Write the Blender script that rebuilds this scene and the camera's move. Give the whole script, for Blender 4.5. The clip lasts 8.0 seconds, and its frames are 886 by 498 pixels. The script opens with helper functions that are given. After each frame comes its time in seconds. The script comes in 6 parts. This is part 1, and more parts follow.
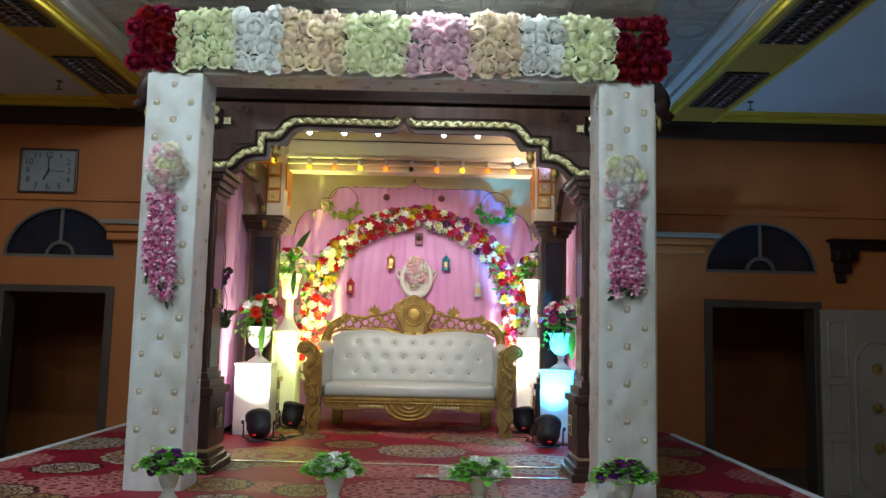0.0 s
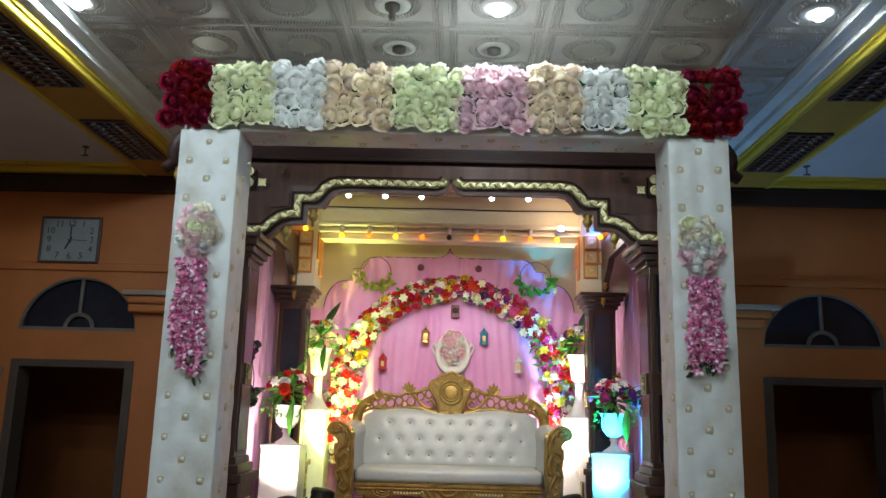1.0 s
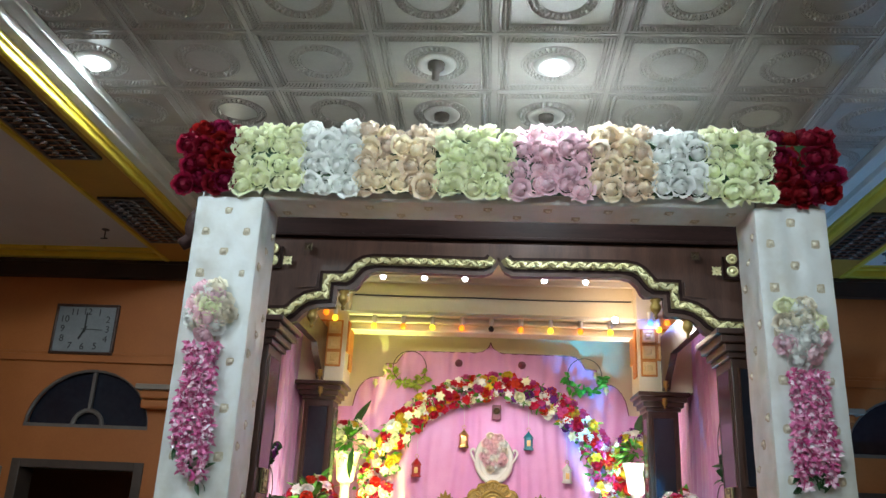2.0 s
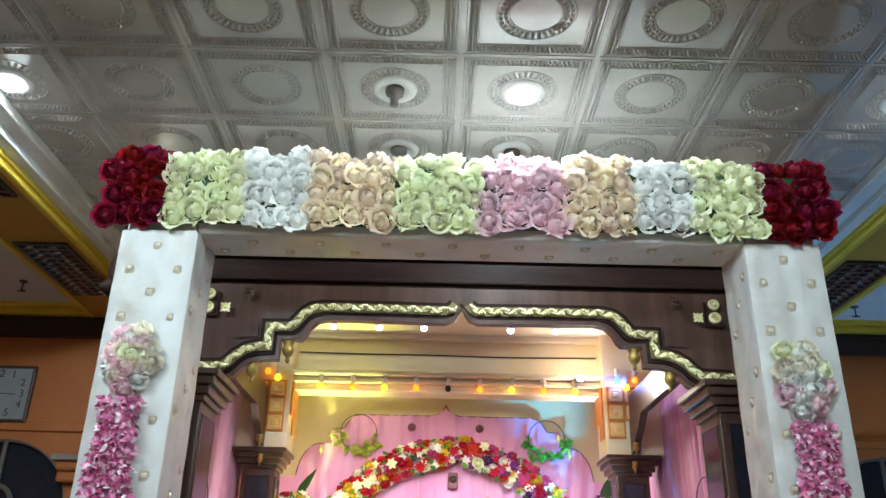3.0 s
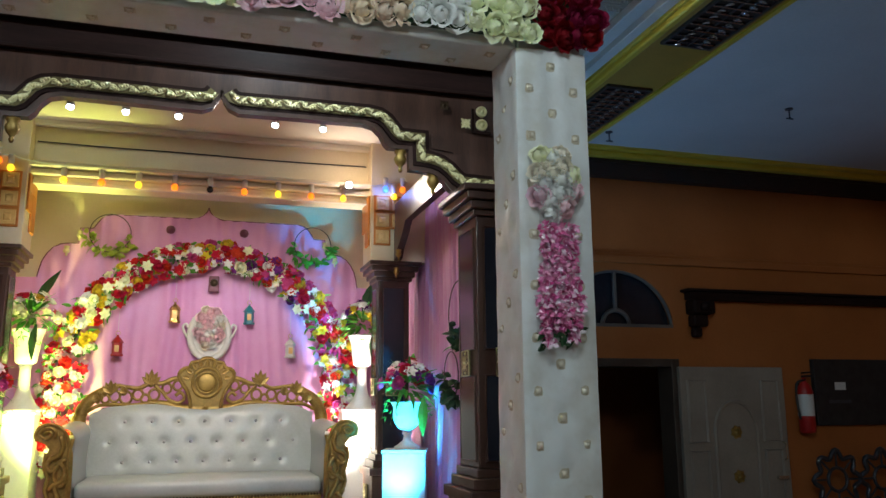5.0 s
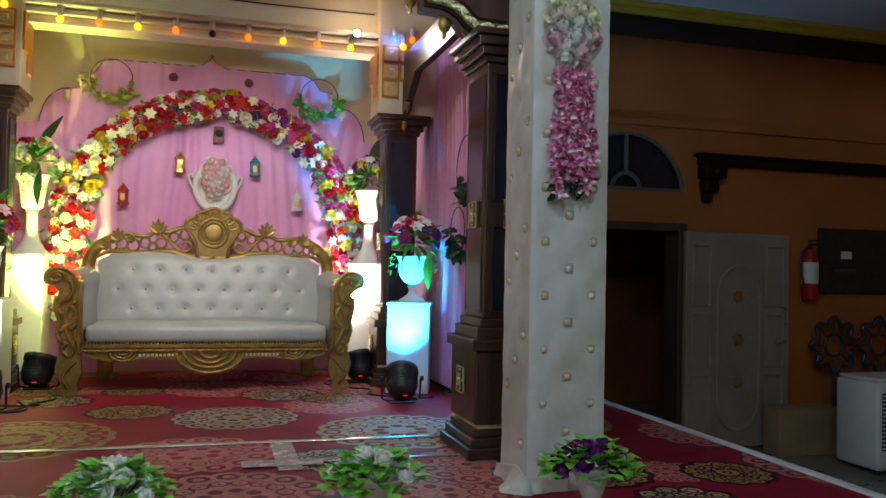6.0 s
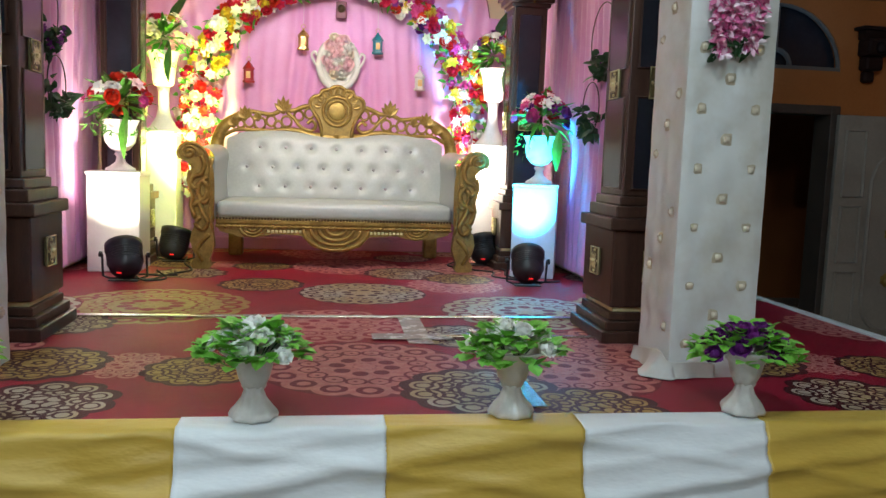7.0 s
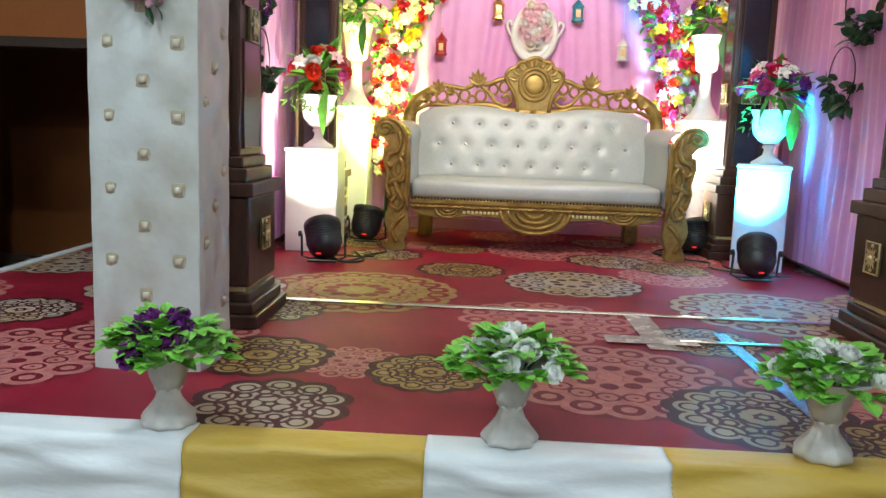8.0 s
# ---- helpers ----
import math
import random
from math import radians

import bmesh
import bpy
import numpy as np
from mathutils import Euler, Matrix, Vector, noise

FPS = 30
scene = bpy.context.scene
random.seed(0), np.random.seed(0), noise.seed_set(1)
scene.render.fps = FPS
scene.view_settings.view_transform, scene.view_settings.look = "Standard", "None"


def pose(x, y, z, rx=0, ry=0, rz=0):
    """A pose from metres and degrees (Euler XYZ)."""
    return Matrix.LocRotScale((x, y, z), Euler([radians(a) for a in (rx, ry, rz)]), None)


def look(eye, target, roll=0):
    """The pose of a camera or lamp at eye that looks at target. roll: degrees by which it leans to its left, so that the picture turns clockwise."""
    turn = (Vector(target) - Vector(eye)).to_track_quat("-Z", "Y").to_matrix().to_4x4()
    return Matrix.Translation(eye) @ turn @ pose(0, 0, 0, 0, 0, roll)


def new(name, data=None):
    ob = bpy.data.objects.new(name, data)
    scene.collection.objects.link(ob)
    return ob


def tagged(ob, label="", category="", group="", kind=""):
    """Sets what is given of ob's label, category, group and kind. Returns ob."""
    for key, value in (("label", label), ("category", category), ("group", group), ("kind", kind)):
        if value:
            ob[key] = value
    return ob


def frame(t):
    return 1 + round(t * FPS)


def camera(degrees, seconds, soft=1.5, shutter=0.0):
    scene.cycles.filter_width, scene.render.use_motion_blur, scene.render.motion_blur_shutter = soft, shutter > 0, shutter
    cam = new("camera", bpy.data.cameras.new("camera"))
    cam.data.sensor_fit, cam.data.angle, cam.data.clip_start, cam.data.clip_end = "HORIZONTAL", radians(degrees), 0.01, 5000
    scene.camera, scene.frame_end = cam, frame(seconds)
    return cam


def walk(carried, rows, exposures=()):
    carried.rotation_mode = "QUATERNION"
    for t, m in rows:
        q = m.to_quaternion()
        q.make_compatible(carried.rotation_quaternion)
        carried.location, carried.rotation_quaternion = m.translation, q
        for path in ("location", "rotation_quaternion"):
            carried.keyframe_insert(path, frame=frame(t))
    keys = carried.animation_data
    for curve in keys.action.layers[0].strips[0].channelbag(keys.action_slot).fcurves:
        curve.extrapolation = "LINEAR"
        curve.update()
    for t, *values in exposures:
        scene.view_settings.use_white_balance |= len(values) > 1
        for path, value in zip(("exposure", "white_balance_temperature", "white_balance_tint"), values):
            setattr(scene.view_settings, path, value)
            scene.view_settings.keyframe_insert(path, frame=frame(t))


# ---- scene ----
cam = camera(57.8, 8.0)
PATH = [
    (0, (0.775, 0.16, 0.89), (0.778, 2.149, 1.098), 1.3),
    (0.5, (0.681, 0.338, 0.911), (0.668, 2.317, 1.205), 1.1),
    (1, (0.571, 0.584, 0.9), (0.529, 2.545, 1.294), 1.5),
    (1.5, (0.513, 0.897, 0.898), (0.401, 2.825, 1.418), 2.8),
    (1.7, (0.505, 1.003, 0.928), (0.374, 2.916, 1.498), 2.7),
    (2.8, (0.373, 1.547, 0.94), (0.338, 3.389, 1.719), 1.2),
    (3, (0.387, 1.598, 0.955), (0.396, 3.431, 1.755), 1.2),
    (3.5, (0.427, 1.682, 0.962), (0.604, 3.506, 1.762), 0.7),
    (4, (0.459, 1.708, 0.948), (0.835, 3.543, 1.649), -0.2),
    (4.5, (0.472, 1.725, 0.922), (0.98, 3.579, 1.473), -0.5),
    (4.7, (0.477, 1.739, 0.908), (1.018, 3.603, 1.391), -0.4),
    (5.8, (0.494, 1.831, 0.845), (1.071, 3.742, 0.962), 0.5),
    (6, (0.506, 1.845, 0.823), (1.061, 3.765, 0.875), 1.2),
    (6.5, (0.518, 1.926, 0.756), (0.996, 3.864, 0.643), 2.3),
    (7, (0.457, 2.023, 0.73), (0.746, 3.99, 0.512), 2.0),
    (7.5, (0.294, 2.194, 0.743), (0.351, 4.175, 0.47), 1.8),
    (8, (0.174, 2.404, 0.725), (0.091, 4.381, 0.435), 2.1),
]
EXPOSURES = [(0.0, 0.0), (0.5, -0.08), (1.0, 0.0), (1.7, 0.2), (2.8, 0.6), (3.5, 0.62), (4.0, 0.4), (4.5, -0.08), (4.7, -0.16), (5.8, -0.42), (6.2, -0.38), (6.5, -0.22), (7.0, 0.30), (7.5, 0.5), (8.0, 0.46)]
walk(cam, [(t, look(eye, target, roll)) for t, eye, target, roll in PATH], EXPOSURES)

from mathutils.geometry import tessellate_polygon

# ---------------------------------------------------------------- world and light
world = bpy.data.worlds.new("hall_night")
scene.world = world
world.use_nodes = True
world.node_tree.nodes["Background"].inputs[0].default_value = (0.06, 0.07, 0.09, 1)
world.node_tree.nodes["Background"].inputs[1].default_value = 0.15
CX = 0.5            # axis of the stage
LINTEL_WATTS = 45.0
STAGE_X = (-2.05, 2.95)
STAGE_Y = 4.155      # front edge of the stage
HALL_Z = -0.70
CEIL_Z = 3.12
WALL_Y = 7.98


def spot(name, eye, target, watts, colour, angle, blend=0.5, size=0.05):
    d = bpy.data.lights.new(name, "SPOT")
    d.energy, d.color, d.spot_size, d.spot_blend, d.shadow_soft_size = watts, colour, radians(angle), blend, size
    ob = new(name, d)
    ob.matrix_world = look(eye, target)
    return ob


def point(name, eye, watts, colour, size=0.04):
    d = bpy.data.lights.new(name, "POINT")
    d.energy, d.color, d.shadow_soft_size = watts, colour, size
    ob = new(name, d)
    ob.location = eye
    return ob


# ---------------------------------------------------------------- materials
class Mat:
    """Small helper to write node materials."""

    def __init__(self, name):
        self.m = bpy.data.materials.new(name)
        self.m.use_nodes = True
        self.nt = self.m.node_tree
        self.bsdf = self.nt.nodes["Principled BSDF"]
        self.tc = None

    def node(self, kind, **kw):
        n = self.nt.nodes.new(kind)
        for k, v in kw.items():
            if k == "operation":
                n.operation = v
            elif k == "blend_type":
                n.blend_type = v
            elif k == "data_type":
                n.data_type = v
            elif k == "feature":
                n.feature = v
        return n

    def link(self, a, b):
        self.nt.links.new(a, b)

    def put(self, sock, v):
        if isinstance(v, bpy.types.NodeSocket):
            self.link(v, sock)
        else:
            sock.default_value = v

    def math(self, op, a, b=0.0, c=0.0):
        n = self.node("ShaderNodeMath", operation=op)
        for s_, v in zip(n.inputs, (a, b, c)):
            self.put(s_, v)
        return n.outputs[0]

    def obj(self):
        if self.tc is None:
            self.tc = self.node("ShaderNodeTexCoord")
        return self.tc.outputs["Object"]

    def world_pos(self):
        return self.node("ShaderNodeNewGeometry").outputs["Position"]

    def noise(self, scale, detail=4.0, rough=0.55, vec=None, stretch=None):
        n = self.node("ShaderNodeTexNoise")
        n.inputs["Scale"].default_value = scale
        n.inputs["Detail"].default_value = detail
        n.inputs["Roughness"].default_value = rough
        v = vec if vec is not None else self.obj()
        if stretch:
            mp = self.node("ShaderNodeMapping")
            mp.inputs["Scale"].default_value = stretch
            self.link(v, mp.inputs[0])
            v = mp.outputs[0]
        self.link(v, n.inputs["Vector"])
        return n.outputs["Fac"]

    def ramp(self, fac, lo, hi):
        n = self.node("ShaderNodeMapRange")
        n.inputs["From Min"].default_value, n.inputs["From Max"].default_value = lo, hi
        self.link(fac, n.inputs["Value"])
        return n.outputs[0]

    def mix(self, fac, a, b):
        n = self.node("ShaderNodeMix", data_type="RGBA")
        self.put(n.inputs["Factor"], fac)
        for s_, v in ((n.inputs[6], a), (n.inputs[7], b)):
            self.put(s_, v if isinstance(v, bpy.types.NodeSocket) else (*v, 1))
        return n.outputs[2]

    def bump(self, height, strength=0.3, dist=0.01):
        n = self.node("ShaderNodeBump")
        n.inputs["Strength"].default_value = strength
        n.inputs["Distance"].default_value = dist
        self.link(height, n.inputs["Height"])
        self.link(n.outputs[0], self.bsdf.inputs["Normal"])


def surface(name, a, b, scale=6.0, fine=60.0, rough=0.6, rough2=None, metal=0.0, bump=0.2, dist=0.004, stretch=None,
            spec=0.5, rand=0.0, sheen=0.0, through_light=0.0, stain=None):
    """Two-scale mottled surface between colours a and b."""
    m = Mat(name)
    n1, n2 = m.noise(scale, 4, 0.6, None, stretch), m.noise(fine, 3, 0.6, None, stretch)
    f = m.ramp(m.math("ADD", m.math("MULTIPLY", n1, 0.7), m.math("MULTIPLY", n2, 0.3)), 0.36, 0.64)
    col = m.mix(f, a, b)
    if stain:
        big = m.ramp(m.noise(1.3, 5, 0.65), 0.52, 0.75)
        col = m.mix(m.math("MULTIPLY", big, 0.55), col, stain)
    if rand:
        info = m.node("ShaderNodeObjectInfo")
        hs = m.node("ShaderNodeHueSaturation")
        m.link(m.math("ADD", m.math("MULTIPLY", info.outputs["Random"], rand), 1.0 - rand * 0.6), hs.inputs["Value"])
        m.link(m.math("ADD", m.math("MULTIPLY", info.outputs["Random"], 0.03), 0.485), hs.inputs["Hue"])
        m.link(col, hs.inputs["Color"])
        col = hs.outputs[0]
    m.link(col, m.bsdf.inputs["Base Color"])
    r = m.math("ADD", m.math("MULTIPLY", n1, 0.25), rough - 0.12)
    m.link(r, m.bsdf.inputs["Roughness"])
    m.bsdf.inputs["Metallic"].default_value = metal
    m.bsdf.inputs["Specular IOR Level"].default_value = spec
    if sheen:
        m.bsdf.inputs["Sheen Weight"].default_value = sheen
    if through_light:
        m.bsdf.inputs["Subsurface Weight"].default_value = through_light
        m.bsdf.inputs["Subsurface Radius"].default_value = (0.02, 0.015, 0.01)
    if bump:
        m.bump(m.math("ADD", n1, m.math("MULTIPLY", n2, 0.6)), bump, dist)
    return m.m


def glow(name, colour, strength):
    m = Mat(name)
    m.bsdf.inputs["Base Color"].default_value = (*colour, 1)
    m.bsdf.inputs["Emission Color"].default_value = (*colour, 1)
    m.bsdf.inputs["Emission Strength"].default_value = strength
    return m.m


def carpet_material():
    """Deep red carpet with lace medallions, repeating every few metres."""
    m = Mat("carpet_red_medallion")
    pos = m.world_pos()
    sx = m.node("ShaderNodeSeparateXYZ")
    m.link(pos, sx.inputs[0])
    wob = m.noise(14.0, 2, 0.5, pos)
    x = m.math("ADD", sx.outputs[0], m.math("MULTIPLY", m.math("SUBTRACT", wob, 0.5), 0.012))
    y = m.math("ADD", sx.outputs[1], m.math("MULTIPLY", m.math("SUBTRACT", wob, 0.5), -0.012))
    PX, PY = 2.56, 2.62

    def polar(cx, cy, radius):
        px = m.math("SUBTRACT", m.math("FLOORED_MODULO", m.math("ADD", x, PX / 2 - cx), PX), PX / 2)
        py = m.math("SUBTRACT", m.math("FLOORED_MODULO", m.math("ADD", y, PY / 2 - cy), PY), PY / 2)
        r = m.math("DIVIDE", m.math("SQRT", m.math("ADD", m.math("MULTIPLY", px, px), m.math("MULTIPLY", py, py))), radius)
        return r, m.math("ADD", m.math("ARCTAN2", py, px), 10.0)

    def near(v, at, half):
        return m.math("LESS_THAN", m.math("ABSOLUTE", m.math("SUBTRACT", v, at)), half)

    def any_of(*masks):
        out = masks[0]
        for k in masks[1:]:
            out = m.math("MAXIMUM", out, k)
        return out

    def circles(r, a, n, at, phase=0.0):
        """Distance to the nearest of n centres on a ring."""
        w = 2 * math.pi / n
        f = m.math("SUBTRACT", m.math("FLOORED_MODULO", m.math("ADD", a, phase * w), w), w / 2)
        dx = m.math("SUBTRACT", m.math("MULTIPLY", r, m.math("COSINE", f)), at)
        dy = m.math("MULTIPLY", r, m.math("SINE", f))
        return m.math("SQRT", m.math("ADD", m.math("MULTIPLY", dx, dx), m.math("MULTIPLY", dy, dy)))

    def lace(cx, cy, radius, n, thick=1.0):
        """Open lace disc: rings of loops round a rosette."""
        r, a = polar(cx, cy, radius)
        d1, d2, d3 = circles(r, a, n, 0.82), circles(r, a, n, 0.55, 0.5), circles(r, a, max(6, n // 2), 0.27)
        q = 0.040 * thick
        net = any_of(near(d1, 0.165, q), m.math("LESS_THAN", d1, 0.065), near(d2, 0.150, q), near(d2, 0.05, 0.03 * thick), near(d3, 0.12, q), m.math("LESS_THAN", r, 0.11), near(r, 0.68, 0.022 * thick))
        return m.math("LESS_THAN", r, 1.04), net

    def bloom(cx, cy, radius, n):
        """Filled many-petalled flower with dark outlines."""
        r, a = polar(cx, cy, radius)
        d1, d2, d3 = circles(r, a, n, 0.78), circles(r, a, n, 0.50, 0.5), circles(r, a, n // 2, 0.24)
        inside = m.math("MAXIMUM", m.math("LESS_THAN", d1, 0.26), m.math("LESS_THAN", r, 0.80))
        halo = m.math("MAXIMUM", m.math("LESS_THAN", d1, 0.34), m.math("LESS_THAN", r, 0.86))
        dark_lines = any_of(near(d1, 0.235, 0.030), near(d1, 0.12, 0.02), near(d2, 0.215, 0.028), near(d2, 0.09, 0.025), near(d3, 0.16, 0.03), near(r, 0.08, 0.02))
        return inside, halo, dark_lines

    base = m.mix(m.ramp(m.noise(3.0, 4, 0.6, pos), 0.35, 0.7), (0.26, 0.006, 0.024), (0.36, 0.011, 0.037))
    cream = m.mix(m.ramp(m.noise(2.1, 2, 0.5, pos), 0.42, 0.58), (0.44, 0.31, 0.17), (0.46, 0.38, 0.30))
    gold = m.mix(m.ramp(m.noise(30, 3, 0.6, pos), 0.4, 0.6), (0.36, 0.22, 0.07), (0.46, 0.30, 0.11))
    salmon = m.mix(m.ramp(m.noise(24, 3, 0.6, pos), 0.4, 0.6), (0.50, 0.15, 0.14), (0.58, 0.22, 0.19))
    dark = m.mix(0.85, base, (0.020, 0.006, 0.008))
    wine = m.mix(0.5, base, (0.060, 0.006, 0.012))
    col = base
    for cx, cy, radius, n, tone, ground in ((-0.36, 5.96, 0.45, 20, gold, base), (0.60, 4.80, 0.36, 16, salmon, wine), (1.46, 5.86, 0.42, 18, cream, wine), (-0.20, 4.83, 0.17, 12, salmon, base),
                                            (0.66, 6.36, 0.33, 16, cream, dark), (1.30, 4.72, 0.33, 14, salmon, wine), (0.46, 5.52, 0.34, 14, salmon, base), (-0.90, 5.10, 0.32, 14, salmon, wine), (1.22, 6.66, 0.28, 14, salmon, base)):
        inside, net = lace(cx, cy, radius, n)
        col = m.mix(inside, col, m.mix(net, ground, tone))
    for cx, cy, radius, n, tone in ((-0.35, 4.41, 0.20, 10, cream), (-0.50, 4.86, 0.21, 12, gold), (0.05, 4.76, 0.18, 12, gold), (0.96, 4.50, 0.24, 12, cream), (1.28, 4.30, 0.20, 10, gold), (-0.62, 5.50, 0.19, 10, cream), (1.02, 5.30, 0.20, 12, cream), (0.10, 6.62, 0.22, 12, gold)):
        inside, halo, lines = bloom(cx, cy, radius, n)
        col = m.mix(halo, col, dark)
        col = m.mix(m.math("MULTIPLY", inside, m.math("SUBTRACT", 1.0, lines)), col, tone)
    fuzz = m.noise(420, 2, 0.7, pos)
    wear = m.ramp(m.noise(9.0, 5, 0.65, pos), 0.3, 0.75)
    col = m.mix(m.math("MULTIPLY", wear, 0.25), col, (0.05, 0.012, 0.014))
    m.link(col, m.bsdf.inputs["Base Color"])
    m.bsdf.inputs["Roughness"].default_value = 0.55
    m.bsdf.inputs["Specular IOR Level"].default_value = 0.25
    m.bump(m.math("ADD", fuzz, m.math("MULTIPLY", m.noise(7.0, 3, 0.5, pos), 2.0)), 0.35, 0.006)
    return m.m


def tuft_material():
    """White leatherette padding with soiled patches."""
    m = Mat("white_tufted_leatherette")
    n1, n2 = m.noise(2.2, 5, 0.65), m.noise(40, 3, 0.6)
    col = m.mix(m.ramp(n1, 0.46, 0.78), (0.68, 0.70, 0.68), (0.46, 0.42, 0.33))
    col = m.mix(m.math("MULTIPLY", m.ramp(m.noise(1.4, 4, 0.65), 0.50, 0.75), 0.5), col, (0.48, 0.40, 0.27))
    m.link(col, m.bsdf.inputs["Base Color"])
    m.bsdf.inputs["Roughness"].default_value = 0.42
    m.bump(m.math("ADD", n1, m.math("MULTIPLY", n2, 0.15)), 0.5, 0.012)
    return m.m


CARPET = carpet_material()
TUFT = tuft_material()
# shade and staining of the tuft hollows, put in as a darker beige
TUFT_SHADE = surface("tuft_shade_stain_beige", (0.40, 0.34, 0.23), (0.56, 0.50, 0.38), 30, 90, 0.7)
PEARL = surface("pearl_stud", (0.64, 0.57, 0.42), (0.76, 0.70, 0.58), 40, 90, 0.25)
WOOD = surface("dark_stained_wood", (0.034, 0.016, 0.011), (0.070, 0.032, 0.021), 3, 30, 0.36, bump=0.12, stretch=(6, 6, 0.7))
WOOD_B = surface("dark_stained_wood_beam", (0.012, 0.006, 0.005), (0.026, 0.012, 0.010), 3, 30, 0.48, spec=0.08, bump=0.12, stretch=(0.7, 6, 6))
GOLD = surface("antique_gold_paint", (0.21, 0.128, 0.030), (0.41, 0.275, 0.072), 16, 80, 0.40, metal=0.55, bump=0.45)
# darker gilt behind raised carving: the shade of the recesses put into the colour
GOLD_D = surface("recess_shade_gilt", (0.20, 0.13, 0.035), (0.36, 0.24, 0.065), 22, 90, 0.45, metal=0.45, bump=0.5)
AGED = surface("aged_gilt_ground", (0.10, 0.075, 0.03), (0.20, 0.16, 0.06), 18, 90, 0.42, metal=0.4, bump=0.3)
GOLD_P = surface("pale_gold_leaf", (0.64, 0.56, 0.26), (0.78, 0.72, 0.42), 18, 90, 0.35, metal=0.3, bump=0.3)
CREAM = surface("cream_wall_paint", (0.72, 0.62, 0.42), (0.80, 0.70, 0.50), 2.5, 60, 0.6, bump=0.06, stain=(0.68, 0.56, 0.36))
CREAM_C = surface("cream_ceiling_paint", (0.74, 0.68, 0.55), (0.80, 0.74, 0.62), 2.5, 60, 0.55, bump=0.05)
ORANGE = surface("orange_wall_paint", (0.34, 0.105, 0.024), (0.42, 0.135, 0.034), 1.6, 50, 0.55, bump=0.08, stain=(0.34, 0.10, 0.03))
PINK = surface("pink_satin_cloth", (0.70, 0.29, 0.60), (0.80, 0.41, 0.71), 2.0, 120, 0.5, bump=0.05, sheen=0.4)
CEIL = surface("pvc_ceiling_panel", (0.42, 0.405, 0.38), (0.50, 0.485, 0.46), 3, 90, 0.20, bump=0.04, spec=0.9)
CEIL_SIDE = surface("side_ceiling_white", (0.62, 0.62, 0.62), (0.72, 0.72, 0.72), 1.2, 40, 0.38, bump=0.15, dist=0.01)
WHITE_P = surface("white_cornice_paint", (0.62, 0.62, 0.60), (0.72, 0.72, 0.70), 4, 60, 0.45, bump=0.08)
OCHRE = surface("ochre_soffit_paint", (0.38, 0.205, 0.03), (0.47, 0.26, 0.045), 3, 60, 0.5, bump=0.08)
YELLOW_G = surface("yellow_gilt_cornice", (0.68, 0.50, 0.05), (0.78, 0.60, 0.08), 5, 60, 0.32, metal=0.25)
GRILLE = surface("dark_grille_metal", (0.05, 0.055, 0.065), (0.09, 0.10, 0.12), 9, 60, 0.35, metal=0.6)
DARK = surface("dark_brown_paint", (0.022, 0.012, 0.009), (0.040, 0.020, 0.014), 4, 50, 0.5)
BLACK = surface("black_powder_coat", (0.010, 0.011, 0.013), (0.026, 0.028, 0.031), 14, 120, 0.42, bump=0.1)
GREY_T = surface("pale_grey_door_frame", (0.10, 0.085, 0.078), (0.15, 0.13, 0.115), 4, 60, 0.5)
DOOR_P = surface("pale_cream_door_paint", (0.24, 0.20, 0.165), (0.31, 0.26, 0.21), 3, 50, 0.45, bump=0.1)
FRAME_B = surface("dark_brown_door_frame", (0.050, 0.034, 0.026), (0.080, 0.055, 0.042), 4, 60, 0.5)
FLOOR_H = surface("grey_hall_floor", (0.16, 0.16, 0.14), (0.24, 0.24, 0.21), 2, 30, 0.3)
WHITE_L = surface("white_sofa_leatherette", (0.34, 0.37, 0.36), (0.43, 0.46, 0.45), 3, 60, 0.34, bump=0.14, dist=0.006, stain=(0.33, 0.33, 0.31))
WHITE_B = surface("white_laminate", (0.74, 0.74, 0.72), (0.82, 0.82, 0.80), 4, 60, 0.4, bump=0.04)
URN_W = surface("white_plaster_urn", (0.68, 0.68, 0.64), (0.80, 0.80, 0.77), 10, 70, 0.5, bump=0.25)
URN_D = surface("soiled_plaster_urn", (0.60, 0.58, 0.53), (0.74, 0.72, 0.68), 7, 60, 0.6, bump=0.35, stain=(0.26, 0.24, 0.20))
CLOTH_Y = surface("mustard_satin_cloth", (0.56, 0.36, 0.055), (0.66, 0.45, 0.09), 2, 9, 0.45, bump=0.35, dist=0.02, stretch=(1.0, 2, 2.4))
CLOTH_W = surface("white_satin_cloth", (0.74, 0.78, 0.79), (0.84, 0.87, 0.88), 2, 9, 0.45, bump=0.35, dist=0.02, stretch=(1.0, 2, 2.4))
LEAF = surface("artificial_leaf_green", (0.045, 0.22, 0.020), (0.12, 0.42, 0.045), 18, 90, 0.45, rand=0.4)
LEAF_D = surface("dark_leaf_green", (0.010, 0.045, 0.014), (0.030, 0.10, 0.030), 14, 80, 0.45)
TAPE = surface("pale_adhesive_tape", (0.40, 0.33, 0.30), (0.55, 0.48, 0.44), 20, 120, 0.25)
STEEL = surface("polished_strip", (0.55, 0.52, 0.45), (0.65, 0.62, 0.55), 9, 80, 0.22, metal=0.9)
BRASS = surface("brass", (0.55, 0.36, 0.10), (0.65, 0.45, 0.16), 15, 80, 0.28, metal=0.9)
AMBER = surface("orange_lattice_wood", (0.50, 0.17, 0.025), (0.62, 0.24, 0.045), 8, 60, 0.5)
